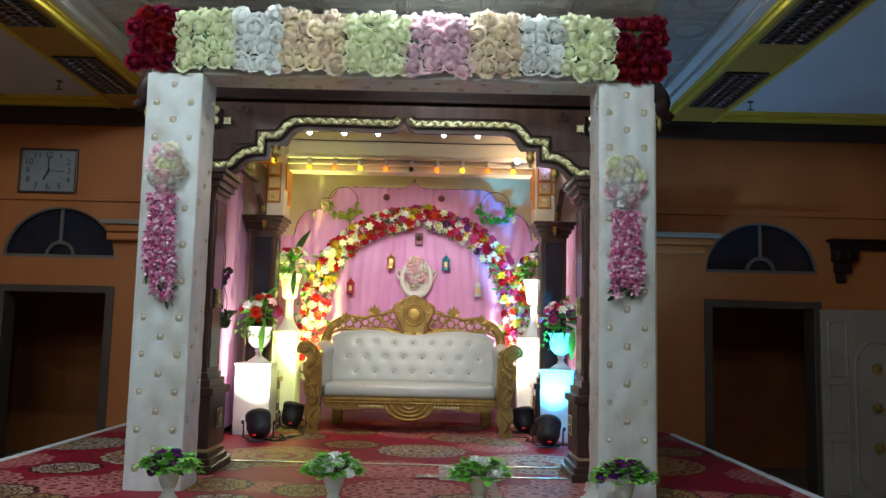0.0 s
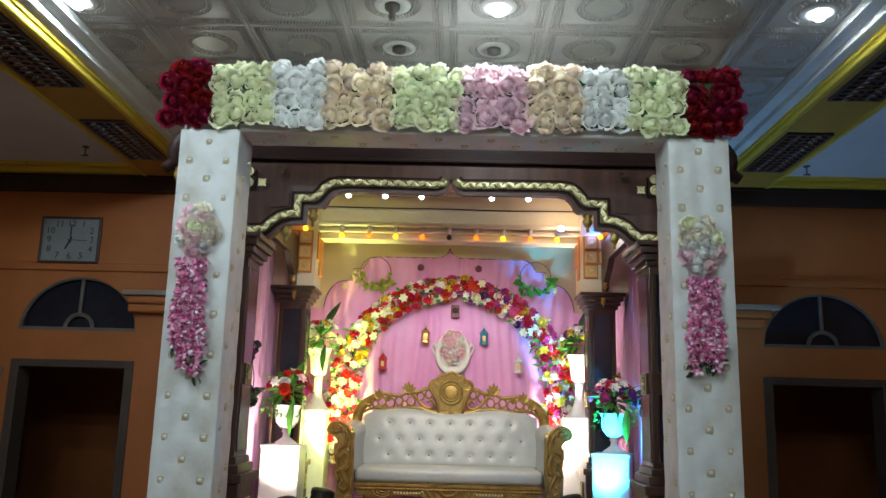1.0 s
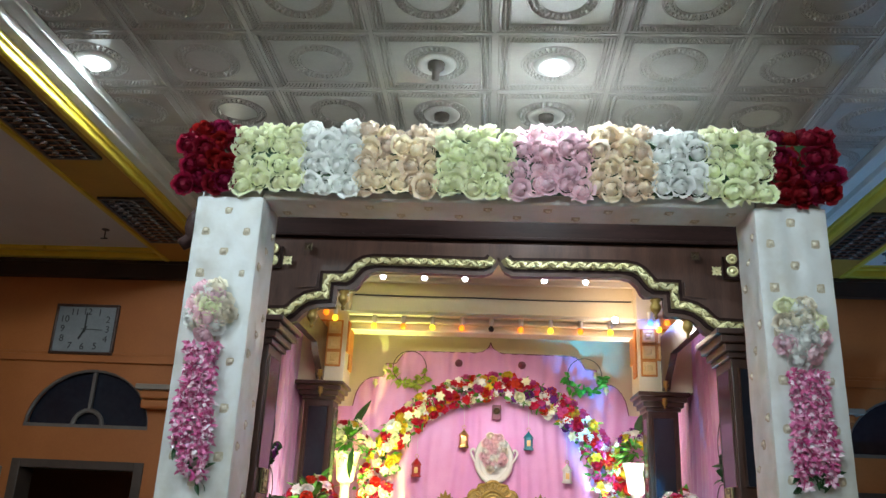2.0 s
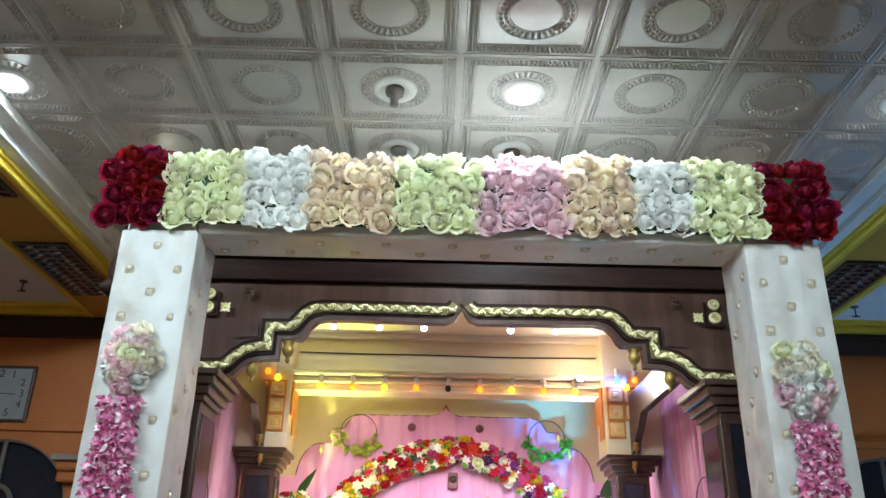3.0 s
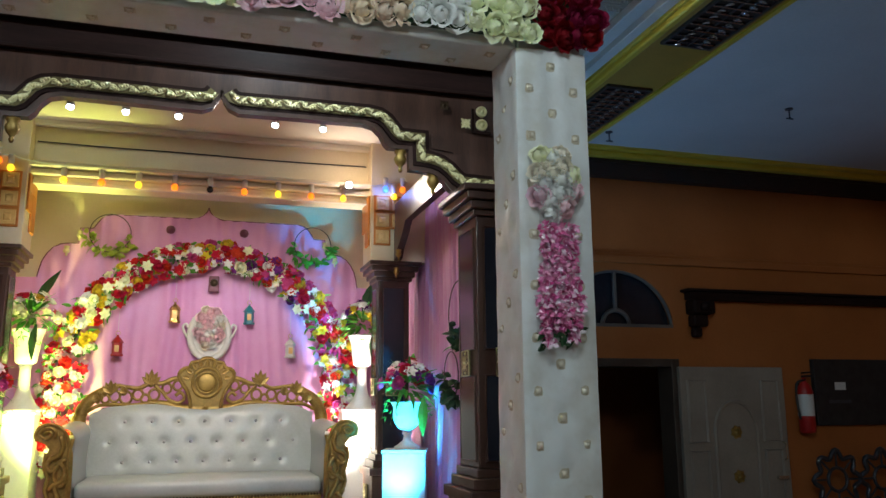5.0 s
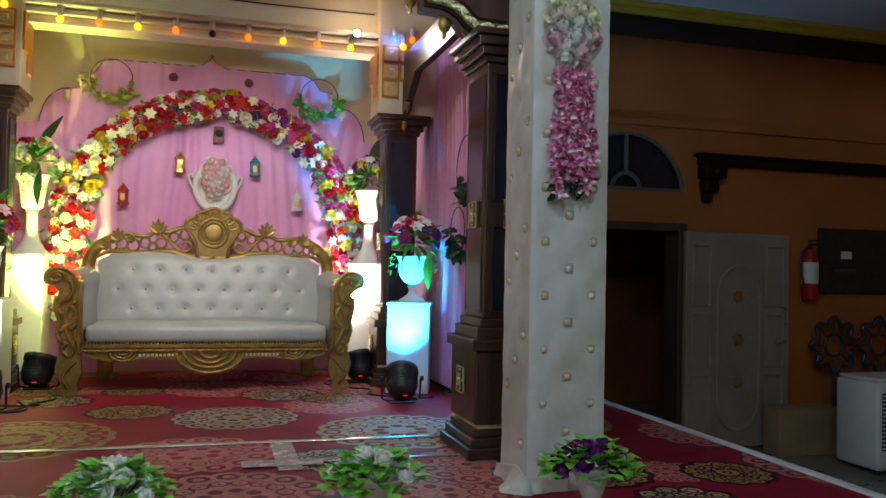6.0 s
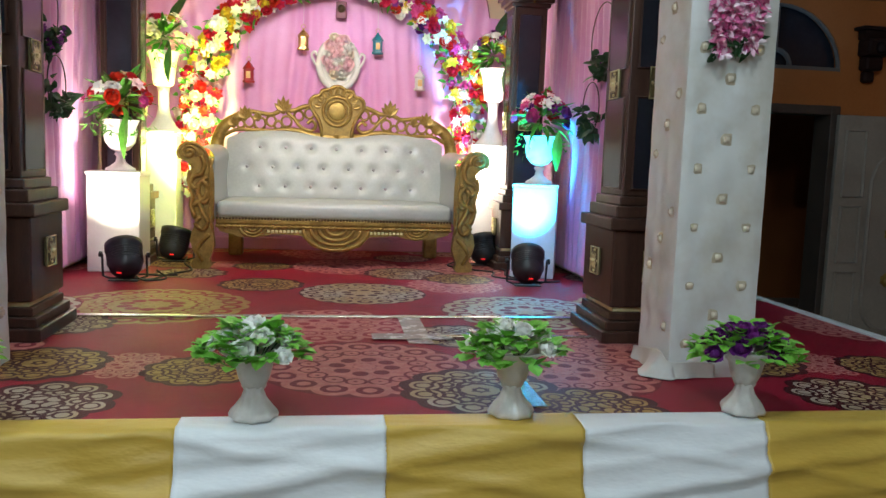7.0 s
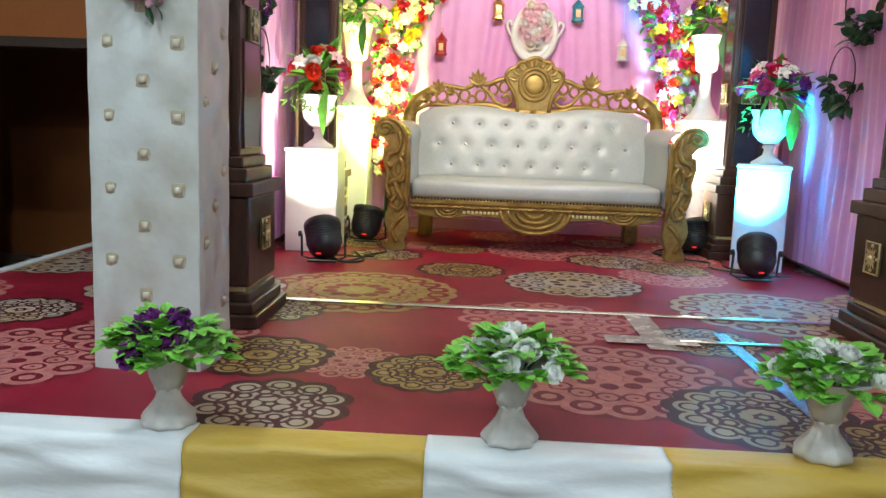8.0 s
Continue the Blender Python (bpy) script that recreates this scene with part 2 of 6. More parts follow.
AMBER_P = surface("pale_gold_tile", (0.68, 0.42, 0.14), (0.78, 0.54, 0.22), 14, 80, 0.4)
GLASS_D = surface("dark_mirror_pane", (0.012, 0.014, 0.022), (0.022, 0.026, 0.036), 2, 20, 0.16, spec=0.45, bump=0)
PLASTIC_W = surface("white_plastic", (0.60, 0.60, 0.58), (0.68, 0.68, 0.66), 5, 70, 0.4)
CARDBOARD = surface("brown_cardboard", (0.26, 0.17, 0.09), (0.34, 0.23, 0.13), 5, 60, 0.75)
INK = surface("black_ink", (0.012, 0.012, 0.012), (0.025, 0.025, 0.025), 20, 90, 0.5)
RED_P = surface("red_enamel", (0.34, 0.010, 0.010), (0.44, 0.018, 0.015), 8, 60, 0.35)
BLUE_P = surface("teal_enamel", (0.012, 0.16, 0.22), (0.022, 0.23, 0.30), 8, 60, 0.35)
CABLE = surface("black_cable", (0.008, 0.008, 0.009), (0.018, 0.018, 0.02), 20, 90, 0.45)


BRONZE = surface("bronze_nailhead", (0.05, 0.035, 0.02), (0.10, 0.07, 0.04), 20, 90, 0.35, metal=0.7, bump=0)


def petal(name, a, b):
    mat = surface(name, a, b, 22, 110, 0.6, bump=0.12, rand=0.18, spec=0.25)
    # thin cloth petals let some light through
    tree = mat.node_tree
    out = next(n for n in tree.nodes if n.bl_idname == "ShaderNodeOutputMaterial")
    body = next(n for n in tree.nodes if n.bl_idname == "ShaderNodeBsdfPrincipled")
    thin = tree.nodes.new("ShaderNodeBsdfTranslucent")
    blend = tree.nodes.new("ShaderNodeMixShader")
    blend.inputs[0].default_value = 0.20
    tree.links.new(body.inputs["Base Color"].links[0].from_socket, thin.inputs["Color"])
    tree.links.new(body.outputs[0], blend.inputs[1])
    tree.links.new(thin.outputs[0], blend.inputs[2])
    tree.links.new(blend.outputs[0], out.inputs["Surface"])
    return mat


ROSE = {
    "maroon": petal("maroon_petal", (0.15, 0.003, 0.016), (0.28, 0.006, 0.028)),
    "lime": petal("lime_cream_petal", (0.90, 0.94, 0.54), (0.97, 0.97, 0.80)),
    "white": petal("white_petal", (0.94, 0.95, 0.90), (0.97, 0.97, 0.94)),
    "peach": petal("peach_petal", (0.96, 0.74, 0.52), (0.97, 0.89, 0.74)),
    "pink": petal("pink_petal", (0.98, 0.58, 0.66), (0.98, 0.84, 0.86)),
    "red": petal("red_petal", (0.50, 0.008, 0.020), (0.68, 0.022, 0.034)),
    "yellow": petal("yellow_petal", (0.68, 0.46, 0.02), (0.78, 0.60, 0.06)),
    "purple": petal("purple_petal", (0.12, 0.015, 0.17), (0.24, 0.035, 0.28)),
    "magenta": petal("magenta_petal", (0.50, 0.03, 0.20), (0.66, 0.10, 0.32)),
    "cream": petal("cream_petal", (0.92, 0.84, 0.66), (0.96, 0.92, 0.80)),
}


# ---------------------------------------------------------------- mesh helpers
def flat(bm, smooth=False):
    for fc in bm.faces:
        fc.smooth = smooth
    return bm


def mesh_of(bm, name, mat, smooth=False):
    bmesh.ops.recalc_face_normals(bm, faces=bm.faces)
    flat(bm, smooth)
    me = bpy.data.meshes.new(name)
    bm.to_mesh(me)
    bm.free()
    for one in (mat if isinstance(mat, (list, tuple)) else [mat]):
        me.materials.append(one)
    return me


def part(name, bm, mat, parent=None, label="", smooth=False):
    ob = new(name, mesh_of(bm, name, mat, smooth))
    if parent is not None:
        ob.parent = parent
    if label:
        tagged(ob, label)
    return ob


def thing(name, label, category, group="", at=(0, 0, 0), kind=""):
    ob = new(name)
    ob.location = at
    ob.empty_display_size = 0.1
    return tagged(ob, label, category, group, kind)


def box(bm, x0, x1, y0, y1, z0, z1, bevel=0.0):
    b = bm if not bevel else bmesh.new()
    vs = [b.verts.new(c) for c in ((x0, y0, z0), (x1, y0, z0), (x1, y1, z0), (x0, y1, z0), (x0, y0, z1), (x1, y0, z1), (x1, y1, z1), (x0, y1, z1))]
    for ids in ((0, 3, 2, 1), (4, 5, 6, 7), (0, 1, 5, 4), (1, 2, 6, 5), (2, 3, 7, 6), (3, 0, 4, 7)):
        b.faces.new([vs[i] for i in ids])
    if bevel:
        bmesh.ops.bevel(b, geom=list(b.edges), offset=bevel, segments=2, affect="EDGES", profile=0.5)
        merge(bm, b)
    return bm


def merge(bm, other, m=None):
    me = bpy.data.meshes.new("tmp")
    if m is not None:
        bmesh.ops.transform(other, matrix=m, verts=other.verts)
    other.to_mesh(me)
    other.free()
    bm.from_mesh(me)
    bpy.data.meshes.remove(me)
    return bm


def boxes(*rows, bevel=0.0):
    bm = bmesh.new()
    for r in rows:
        box(bm, *r, bevel=bevel)
    return bm


def lathe(profile, seg=24, bm=None, m=None, closed=False, ripple=0, depth=0.0):
    """Turned shape from (radius, height) pairs, round z."""
    b = bmesh.new() if bm is None else bm
    rings = []
    for r, z in profile:
        ring = []
        for i in range(seg):
            a = 2 * math.pi * i / seg
            q = r * (1 + (depth * math.cos(ripple * a) if ripple else 0))
            co = Vector((q * math.cos(a), q * math.sin(a), z))
            ring.append(b.verts.new(m @ co if m is not None else co))
        rings.append(ring)
    for p, q in zip(rings, rings[1:]):
        for i in range(seg):
            b.faces.new((p[i], p[(i + 1) % seg], q[(i + 1) % seg], q[i]))
    b.faces.new(rings[0][::-1])
    b.faces.new(rings[-1])
    return b


def tube(path, r, seg=8, closed=False, bm=None, squash=1.0):
    """Round bar along a path; r is a number or a function of the way along (0 to 1)."""
    b = bmesh.new() if bm is None else bm
    pts = [Vector(p) for p in path]
    n = len(pts)
    rings = []
    up = Vector((0.13, 0.27, 0.95)).normalized()
    for i, p in enumerate(pts):
        d = (pts[(i + 1) % n] - pts[i - 1]) if closed else (pts[min(i + 1, n - 1)] - pts[max(i - 1, 0)])
        d = d.normalized() if d.length > 1e-9 else Vector((0, 0, 1))
        s_ = d.cross(up)
        s_ = s_.normalized() if s_.length > 1e-3 else d.cross(Vector((1, 0, 0))).normalized()
        t_ = s_.cross(d).normalized()
        rad = r(i / max(n - 1, 1)) if callable(r) else r
        rings.append([b.verts.new(p + rad * (math.cos(2 * math.pi * k / seg) * s_ + squash * math.sin(2 * math.pi * k / seg) * t_)) for k in range(seg)])
    m = n if closed else n - 1
    for i in range(m):
        p, q = rings[i], rings[(i + 1) % n]
        for k in range(seg):
            b.faces.new((p[k], p[(k + 1) % seg], q[(k + 1) % seg], q[k]))
    if not closed:
        b.faces.new(rings[0][::-1])
        b.faces.new(rings[-1])
    return b


def prism(poly, y0, y1, bm=None):
    """Upright board from an outline of (x, z), between y0 and y1."""
    b = bmesh.new() if bm is None else bm
    front = [b.verts.new((x, y0, z)) for x, z in poly]
    back = [b.verts.new((x, y1, z)) for x, z in poly]
    for t in tessellate_polygon([[Vector((x, z, 0)) for x, z in poly]]):
        b.faces.new([front[k] for k in t])
        b.faces.new([back[k] for k in reversed(t)])
    n = len(poly)
    for i in range(n):
        b.faces.new((front[i], back[i], back[(i + 1) % n], front[(i + 1) % n]))
    return b


def ball(bm, c, r, seg=8, rings=5, sz=1.0):
    prof = [(r * math.sin(math.pi * (i + 0.02) / (rings + 0.04)), -r * sz * math.cos(math.pi * i / rings)) for i in range(rings + 1)]
    return lathe(prof, seg, bm, Matrix.Translation(c))


def smooth_path(pts, n=6):
    """Catmull-Rom through the points."""
    p = [Vector(q) for q in pts]
    p = [2 * p[0] - p[1]] + p + [2 * p[-1] - p[-2]]
    out = []
    for i in range(1, len(p) - 2):
        for k in range(n):
            t = k / n
            a, b, c, d = p[i - 1], p[i], p[i + 1], p[i + 2]
            out.append(0.5 * (2 * b + (c - a) * t + (2 * a - 5 * b + 4 * c - d) * t * t + (3 * b - a - 3 * c + d) * t ** 3))
    return out + [p[-2]]


def sheet(nx, ny, fn):
    """Grid surface; fn(u, v) gives the place."""
    b = bmesh.new()
    g = [[b.verts.new(fn(i / nx, j / ny)) for i in range(nx + 1)] for j in range(ny + 1)]
    for j in range(ny):
        for i in range(nx):
            b.faces.new((g[j][i], g[j][i + 1], g[j + 1][i + 1], g[j + 1][i]))
    return b


def leaf_shape(bm, m, length, width, bend=0.25):
    rows = []
    for i in range(5):
        t = i / 4
        w = width * math.sin(math.pi * min(0.97, 0.06 + t * 0.94)) * 0.5
        y, z = length * t, -bend * length * t * t
        rows.append([bm.verts.new(m @ Vector((-w, y, z + 0.25 * w))), bm.verts.new(m @ Vector((0, y, z))), bm.verts.new(m @ Vector((w, y, z + 0.25 * w)))])
    for p, q in zip(rows, rows[1:]):
        for k in range(2):
            bm.faces.new((p[k], p[k + 1], q[k + 1], q[k]))


def turn(rng, spread=1.0):
    return Euler((rng.uniform(-spread, spread), rng.uniform(-spread, spread), rng.uniform(0, 6.28))).to_matrix().to_4x4()


def rose_mesh(name, mat, seed):
    """Artificial cabbage rose: a crumpled bud in four rows of wavy, flaring petals, facing +z, about 1 across."""
    rng = random.Random(seed)
    b = bmesh.new()
    heart = b.verts.new((0, 0, -0.20))
    for n, rad, low, high, wide, flare in ((2, 0.20, 110, -10, 1.5, 0.0), (3, 0.25, 120, 8, 1.05, 0.015), (4, 0.30, 120, 26, 0.90, 0.04), (5, 0.35, 124, 46, 0.76, 0.08), (6, 0.40, 128, 68, 0.64, 0.14)):
        off = rng.uniform(0, 6.28)
        for k in range(n):
            a = off + 2 * math.pi * k / n + rng.uniform(-0.22, 0.22)
            rr = rad * rng.uniform(0.93, 1.07)
            hi = high + rng.uniform(-10, 10)
            rows = []
            for q in range(4):
                t = q / 3
                th = radians(low + (hi - low) * t)
                row = []
                for j, s_ in enumerate((-1, -0.5, 0, 0.5, 1)):
                    az = a + wide * s_ * (0.70 + 0.42 * math.sin(math.pi * min(1.0, t * 0.85)))
                    wave = 0.05 * math.sin(2.6 * s_ + 1.7 * k) if q == 3 else 0.0
                    r2 = rr + (flare + wave + rng.uniform(-0.03, 0.04) if q == 3 else 0.0) - 0.04 * s_ * s_ * (1 if q < 3 else 0.3)
                    th2 = th + (0.26 * abs(s_) + rng.uniform(-0.10, 0.10) if q == 3 else 0.0)
                    row.append(b.verts.new((r2 * math.sin(th2) * math.cos(az), r2 * math.sin(th2) * math.sin(az), r2 * math.cos(th2) * 0.95 - (0.25 * flare if q == 3 else 0.0))))
                rows.append(row)
            for m in range(4):
                b.faces.new((heart, rows[0][m], rows[0][m + 1]))
            for u, v in zip(rows, rows[1:]):
                for m in range(4):
                    b.faces.new((u[m], u[m + 1], v[m + 1], v[m]))
    return mesh_of(b, name, mat, True)


def daisy_mesh(name, mat, seed):
    """Open five-petal blossom facing +z, about 1 across."""
    rng = random.Random(seed)
    b = bmesh.new()
    for ring, n in ((0, 6), (1, 5)):
        for k in range(n):
            a = 2 * math.pi * (k + 0.5 * ring) / n + rng.uniform(-0.15, 0.15)
            m = Matrix.Rotation(a, 4, "Z") @ Matrix.Translation((0, 0.04, 0.06 * ring)) @ Matrix.Rotation(0.45 + 0.4 * ring, 4, "X")
            leaf_shape(b, m, 0.52 - 0.14 * ring, 0.40, 0.35)
    ball(b, (0, 0, 0.10), 0.10, 6, 4)
    return mesh_of(b, name, mat, True)


ROSES = {k: [rose_mesh("rose", v, 10 + i) for i in range(3)] for k, v in ROSE.items()}
DAISIES = {k: [daisy_mesh("blossom", v, 30 + i) for i in range(2)] for k, v in ROSE.items()}


def flower(parent, kind, colour, place, facing, size, rng, name="rose"):
    me = rng.choice((ROSES if kind == "rose" else DAISIES)[colour])
    ob = new(name, me)
    ob.parent = parent
    q = Vector(facing).to_track_quat("Z", "Y").to_matrix().to_4x4()
    ob.matrix_basis = Matrix.Translation(place) @ q @ Matrix.Rotation(rng.uniform(0, 6.28), 4, "Z") @ Matrix.Diagonal((size, size, size, 1))
    return ob


# ---------------------------------------------------------------- the hall
HALL_X = (-6.2, 7.4)
HALL_Y0 = -4.5


def structure(name, bm, mat, label, smooth=False):
    return tagged(part(name, bm, mat, None, "", smooth), label, "structure", kind="structure")


structure("floor", boxes((HALL_X[0], HALL_X[1], HALL_Y0, 10.5, HALL_Z - 0.1, HALL_Z)), FLOOR_H, "dull grey polished hall floor below the stage")


def lunette_outline(cx, half, z0, rise, n=18):
    return [(cx - half * math.cos(math.pi * i / n), z0 + rise * math.sin(math.pi * i / n)) for i in range(n + 1)]


def back_wall():
    """Orange rear wall either side of the stage alcove, with two doorways and the fanlights over them."""
    b = bmesh.new()
    for side, (dx0, dx1) in ((-1, (-3.52, -2.42)), (1, (3.36, 4.46))):
        cx, half = (dx0 + dx1) / 2, 0.55
        xa, xb = (HALL_X[0], -1.12) if side < 0 else (2.12, HALL_X[1])
        box(b, xa, dx0, WALL_Y, WALL_Y + 0.2, HALL_Z, 3.3)
        box(b, dx1, xb, WALL_Y, WALL_Y + 0.2, HALL_Z, 3.3)
        box(b, dx0, dx1, WALL_Y, WALL_Y + 0.2, 1.25, 1.54)
        top = lunette_outline(cx, half, 1.54, 0.5)
        prism([(dx0, 3.3), (dx0, 1.54)] + top[1:-1] + [(dx1, 1.54), (dx1, 3.3)], WALL_Y, WALL_Y + 0.2, b)
    return b


structure("wall_north", back_wall(), ORANGE, "orange painted rear wall with doorways and fanlights")
for nm, bx in (("wall_west", (HALL_X[0] - 0.2, HALL_X[0], HALL_Y0, 10.5, HALL_Z, 3.3)), ("wall_east", (HALL_X[1], HALL_X[1] + 0.2, HALL_Y0, 10.5, HALL_Z, 3.3)),
               ("wall_south", (HALL_X[0], HALL_X[1], HALL_Y0 - 0.2, HALL_Y0, HALL_Z, 3.3)), ("wall_beyond", (HALL_X[0], HALL_X[1], 10.5, 10.7, HALL_Z, 3.3))):
    structure(nm, boxes(bx), ORANGE, "plain orange painted hall wall")
# shallow step in the wall face, below which the wall stands forward
for xa, xb in ((HALL_X[0], -1.15), (2.15, HALL_X[1])):
    structure("trim", boxes((xa, xb, WALL_Y - 0.035, WALL_Y - 0.003, 2.10, 2.16), (xa, xb, WALL_Y - 0.02, WALL_Y - 0.003, 2.16, 2.19), bevel=0.006), ORANGE, "orange painted ledge across the wall")
    structure("trim", boxes((xa, xb, WALL_Y - 0.08, WALL_Y - 0.003, 2.86, 3.02), (xa, xb, WALL_Y - 0.10, WALL_Y - 0.003, 2.99, 3.02), bevel=0.006), DARK, "dark brown band along the top of the wall")
    structure("trim", boxes((xa, xb, WALL_Y - 0.16, WALL_Y - 0.003, 3.02, 3.07), (xa, xb, WALL_Y - 0.22, WALL_Y - 0.003, 3.07, 3.12), bevel=0.008), YELLOW_G, "yellow gilt cornice above the dark band")


def doorway(cx, leaf_side, tag):
    d = thing("doorway", "dark brown door frame with a dark opening", "door frame")
    x0, x1 = cx - 0.55, cx + 0.55
    part("jamb", boxes((x0 - 0.02, x0 + 0.06, WALL_Y - 0.02, WALL_Y + 0.21, HALL_Z, 1.27), bevel=0.006), FRAME_B, d)
    part("jamb", boxes((x1 - 0.06, x1 + 0.02, WALL_Y - 0.02, WALL_Y + 0.21, HALL_Z, 1.27), bevel=0.006), FRAME_B, d)
    part("head", boxes((x0 + 0.06, x1 - 0.06, WALL_Y - 0.02, WALL_Y + 0.21, 1.20, 1.27), bevel=0.006), FRAME_B, d)
    fan = thing("fanlight_window", "half-round fanlight with dark panes and pale bars", "window")
    outer = [(p[0], p[1]) for p in lunette_outline(cx, 0.55, 1.54, 0.5, 24)]
    part("frame", tube([(x, WALL_Y + 0.03, z) for x, z in outer], 0.022, 6), GREY_T, fan)
    part("sill", boxes((x0, x1, WALL_Y + 0.005, WALL_Y + 0.06, 1.535, 1.57), bevel=0.004), GREY_T, fan)
    part("bar", boxes((cx - 0.014, cx + 0.014, WALL_Y + 0.02, WALL_Y + 0.05, 1.70, 2.03), bevel=0.003), GREY_T, fan)
    part("hub", tube([(cx + 0.13 * math.cos(math.pi * i / 12), WALL_Y + 0.035, 1.56 + 0.13 * math.sin(math.pi * i / 12)) for i in range(13)], 0.02, 6), GREY_T, fan)
    for k in range(2):
        h = [(x, z) for x, z in outer if (x <= cx + 1e-6 if k == 0 else x >= cx - 1e-6)]
        part("pane", prism(h + [(cx, 1.54)], WALL_Y + 0.08, WALL_Y + 0.09), GLASS_D, fan)
    return d


doorway(-2.97, -1, "w")
doorway(3.91, 1, "e")


def panel_door(x0, x1, y, z0, z1, mirror=False):
    """Open panelled door leaf lying back against the wall."""
    d = thing("panel_door", "pale cream panelled door, swung open against the orange wall", "door")
    w, cx = x1 - x0, (x0 + x1) / 2
    part("leaf", boxes((x0, x1, y - 0.045, y, z0, z1), bevel=0.006), DOOR_P, d)
    def raised(pts):
        return tube([(p[0], y - 0.048, p[1]) for p in pts], 0.017, 6, True)
    n = 14
    zb, zt = z0 + 0.30, z1 - 0.34
    arch = [(cx - 0.2 * w, zb + 0.1)] + [(cx - 0.2 * w * math.cos(math.pi * i / n), zt - 0.2 * w + 0.24 * w * math.sin(math.pi * i / n)) for i in range(n + 1)] + [(cx + 0.2 * w * math.cos(math.pi * i / n), zb + 0.1 - 0.24 * w * math.sin(math.pi * i / n)) for i in range(n)]
    part("arched_panel", raised(arch), DOOR_P, d)
    for sx in (-1, 1):
        xa, xb = (x0 + 0.07, cx - 0.27 * w) if sx < 0 else (cx + 0.27 * w, x1 - 0.07)
        for za, zc in ((z0 + 0.12, z0 + 0.62), (z0 + 0.70, z1 - 0.72), (z1 - 0.64, z1 - 0.12)):
            part("side_panel", raised([(xa, za), (xb, za), (xb, zc), (xa, zc)]), DOOR_P, d)
    for zc in (0.3, 0.5, 0.7):
        part("rosette", lathe([(0.055, 0), (0.05, 0.012), (0.03, 0.014), (0.015, 0.028), (0.002, 0.03)], 14, None, pose(cx, y - 0.045, z0 + (z1 - z0) * zc, 90), ripple=7, depth=0.12), GOLD, d)
    hx = x1 - 0.06 if not mirror else x0 + 0.06
    h = part("handle", tube([(hx, y - 0.05, z0 + 1.06), (hx, y - 0.09, z0 + 1.08), (hx, y - 0.09, z0 + 1.20), (hx, y - 0.05, z0 + 1.22)], 0.008, 6), STEEL, d)
    part("latch", boxes((hx - 0.09, hx + 0.02, y - 0.07, y - 0.046, z0 + 0.90, z0 + 0.93), bevel=0.003), STEEL, d)
    return d


panel_door(4.44, 5.50, WALL_Y - 0.03, HALL_Z + 0.03, 1.20)
panel_door(-4.60, -3.60, WALL_Y - 0.03, HALL_Z + 0.03, 1.20, True)


# ceiling of the hall: centre field of stamped panels, stepped cornice, ochre beams, side fields
TILE, TILE_Y = 0.592, 0.540
TX0, TY0 = 0.460 - 4 * TILE, 4.985 - 12 * TILE_Y
FIELD = (TX0, TX0 + 8 * TILE)
ROWS = range(4, 17)


def ceiling_field():
    b = bmesh.new()
    box(b, FIELD[0], FIELD[1], HALL_Y0, WALL_Y, CEIL_Z, CEIL_Z + 0.06)
    for i in range(8):
        for j in ROWS:
            cx, cy = TX0 + (i + 0.5) * TILE, TY0 + (j + 0.5) * TILE_Y
            for inset, r in ((0.022, 0.006), (0.072, 0.006)):
                a, c = TILE / 2 - inset, TILE_Y / 2 - inset
                pts = [(cx - a, cy - c, CEIL_Z), (cx + a, cy - c, CEIL_Z), (cx + a, cy + c, CEIL_Z), (cx - a, cy + c, CEIL_Z)]
                for p, q in zip(pts, pts[1:] + pts[:1]):
                    tube([p, q], r, 5, False, b)
            for rad, r in ((0.160, 0.005), (0.108, 0.005)):
                tube([(cx + rad * math.cos(2 * math.pi * k / 32), cy + rad * math.sin(2 * math.pi * k / 32), CEIL_Z) for k in range(32)], r, 5, True, b)
    # joint ridges
    for i in range(9):
        box(b, TX0 + i * TILE - 0.009, TX0 + i * TILE + 0.009, HALL_Y0, WALL_Y, CEIL_Z - 0.006, CEIL_Z + 0.01)
    for j in range(ROWS[0], ROWS[-1] + 2):
        y = TY0 + j * TILE_Y
        if y < WALL_Y:
            box(b, FIELD[0], FIELD[1], y - 0.009, y + 0.009, CEIL_Z - 0.0045, CEIL_Z + 0.01)
    return b


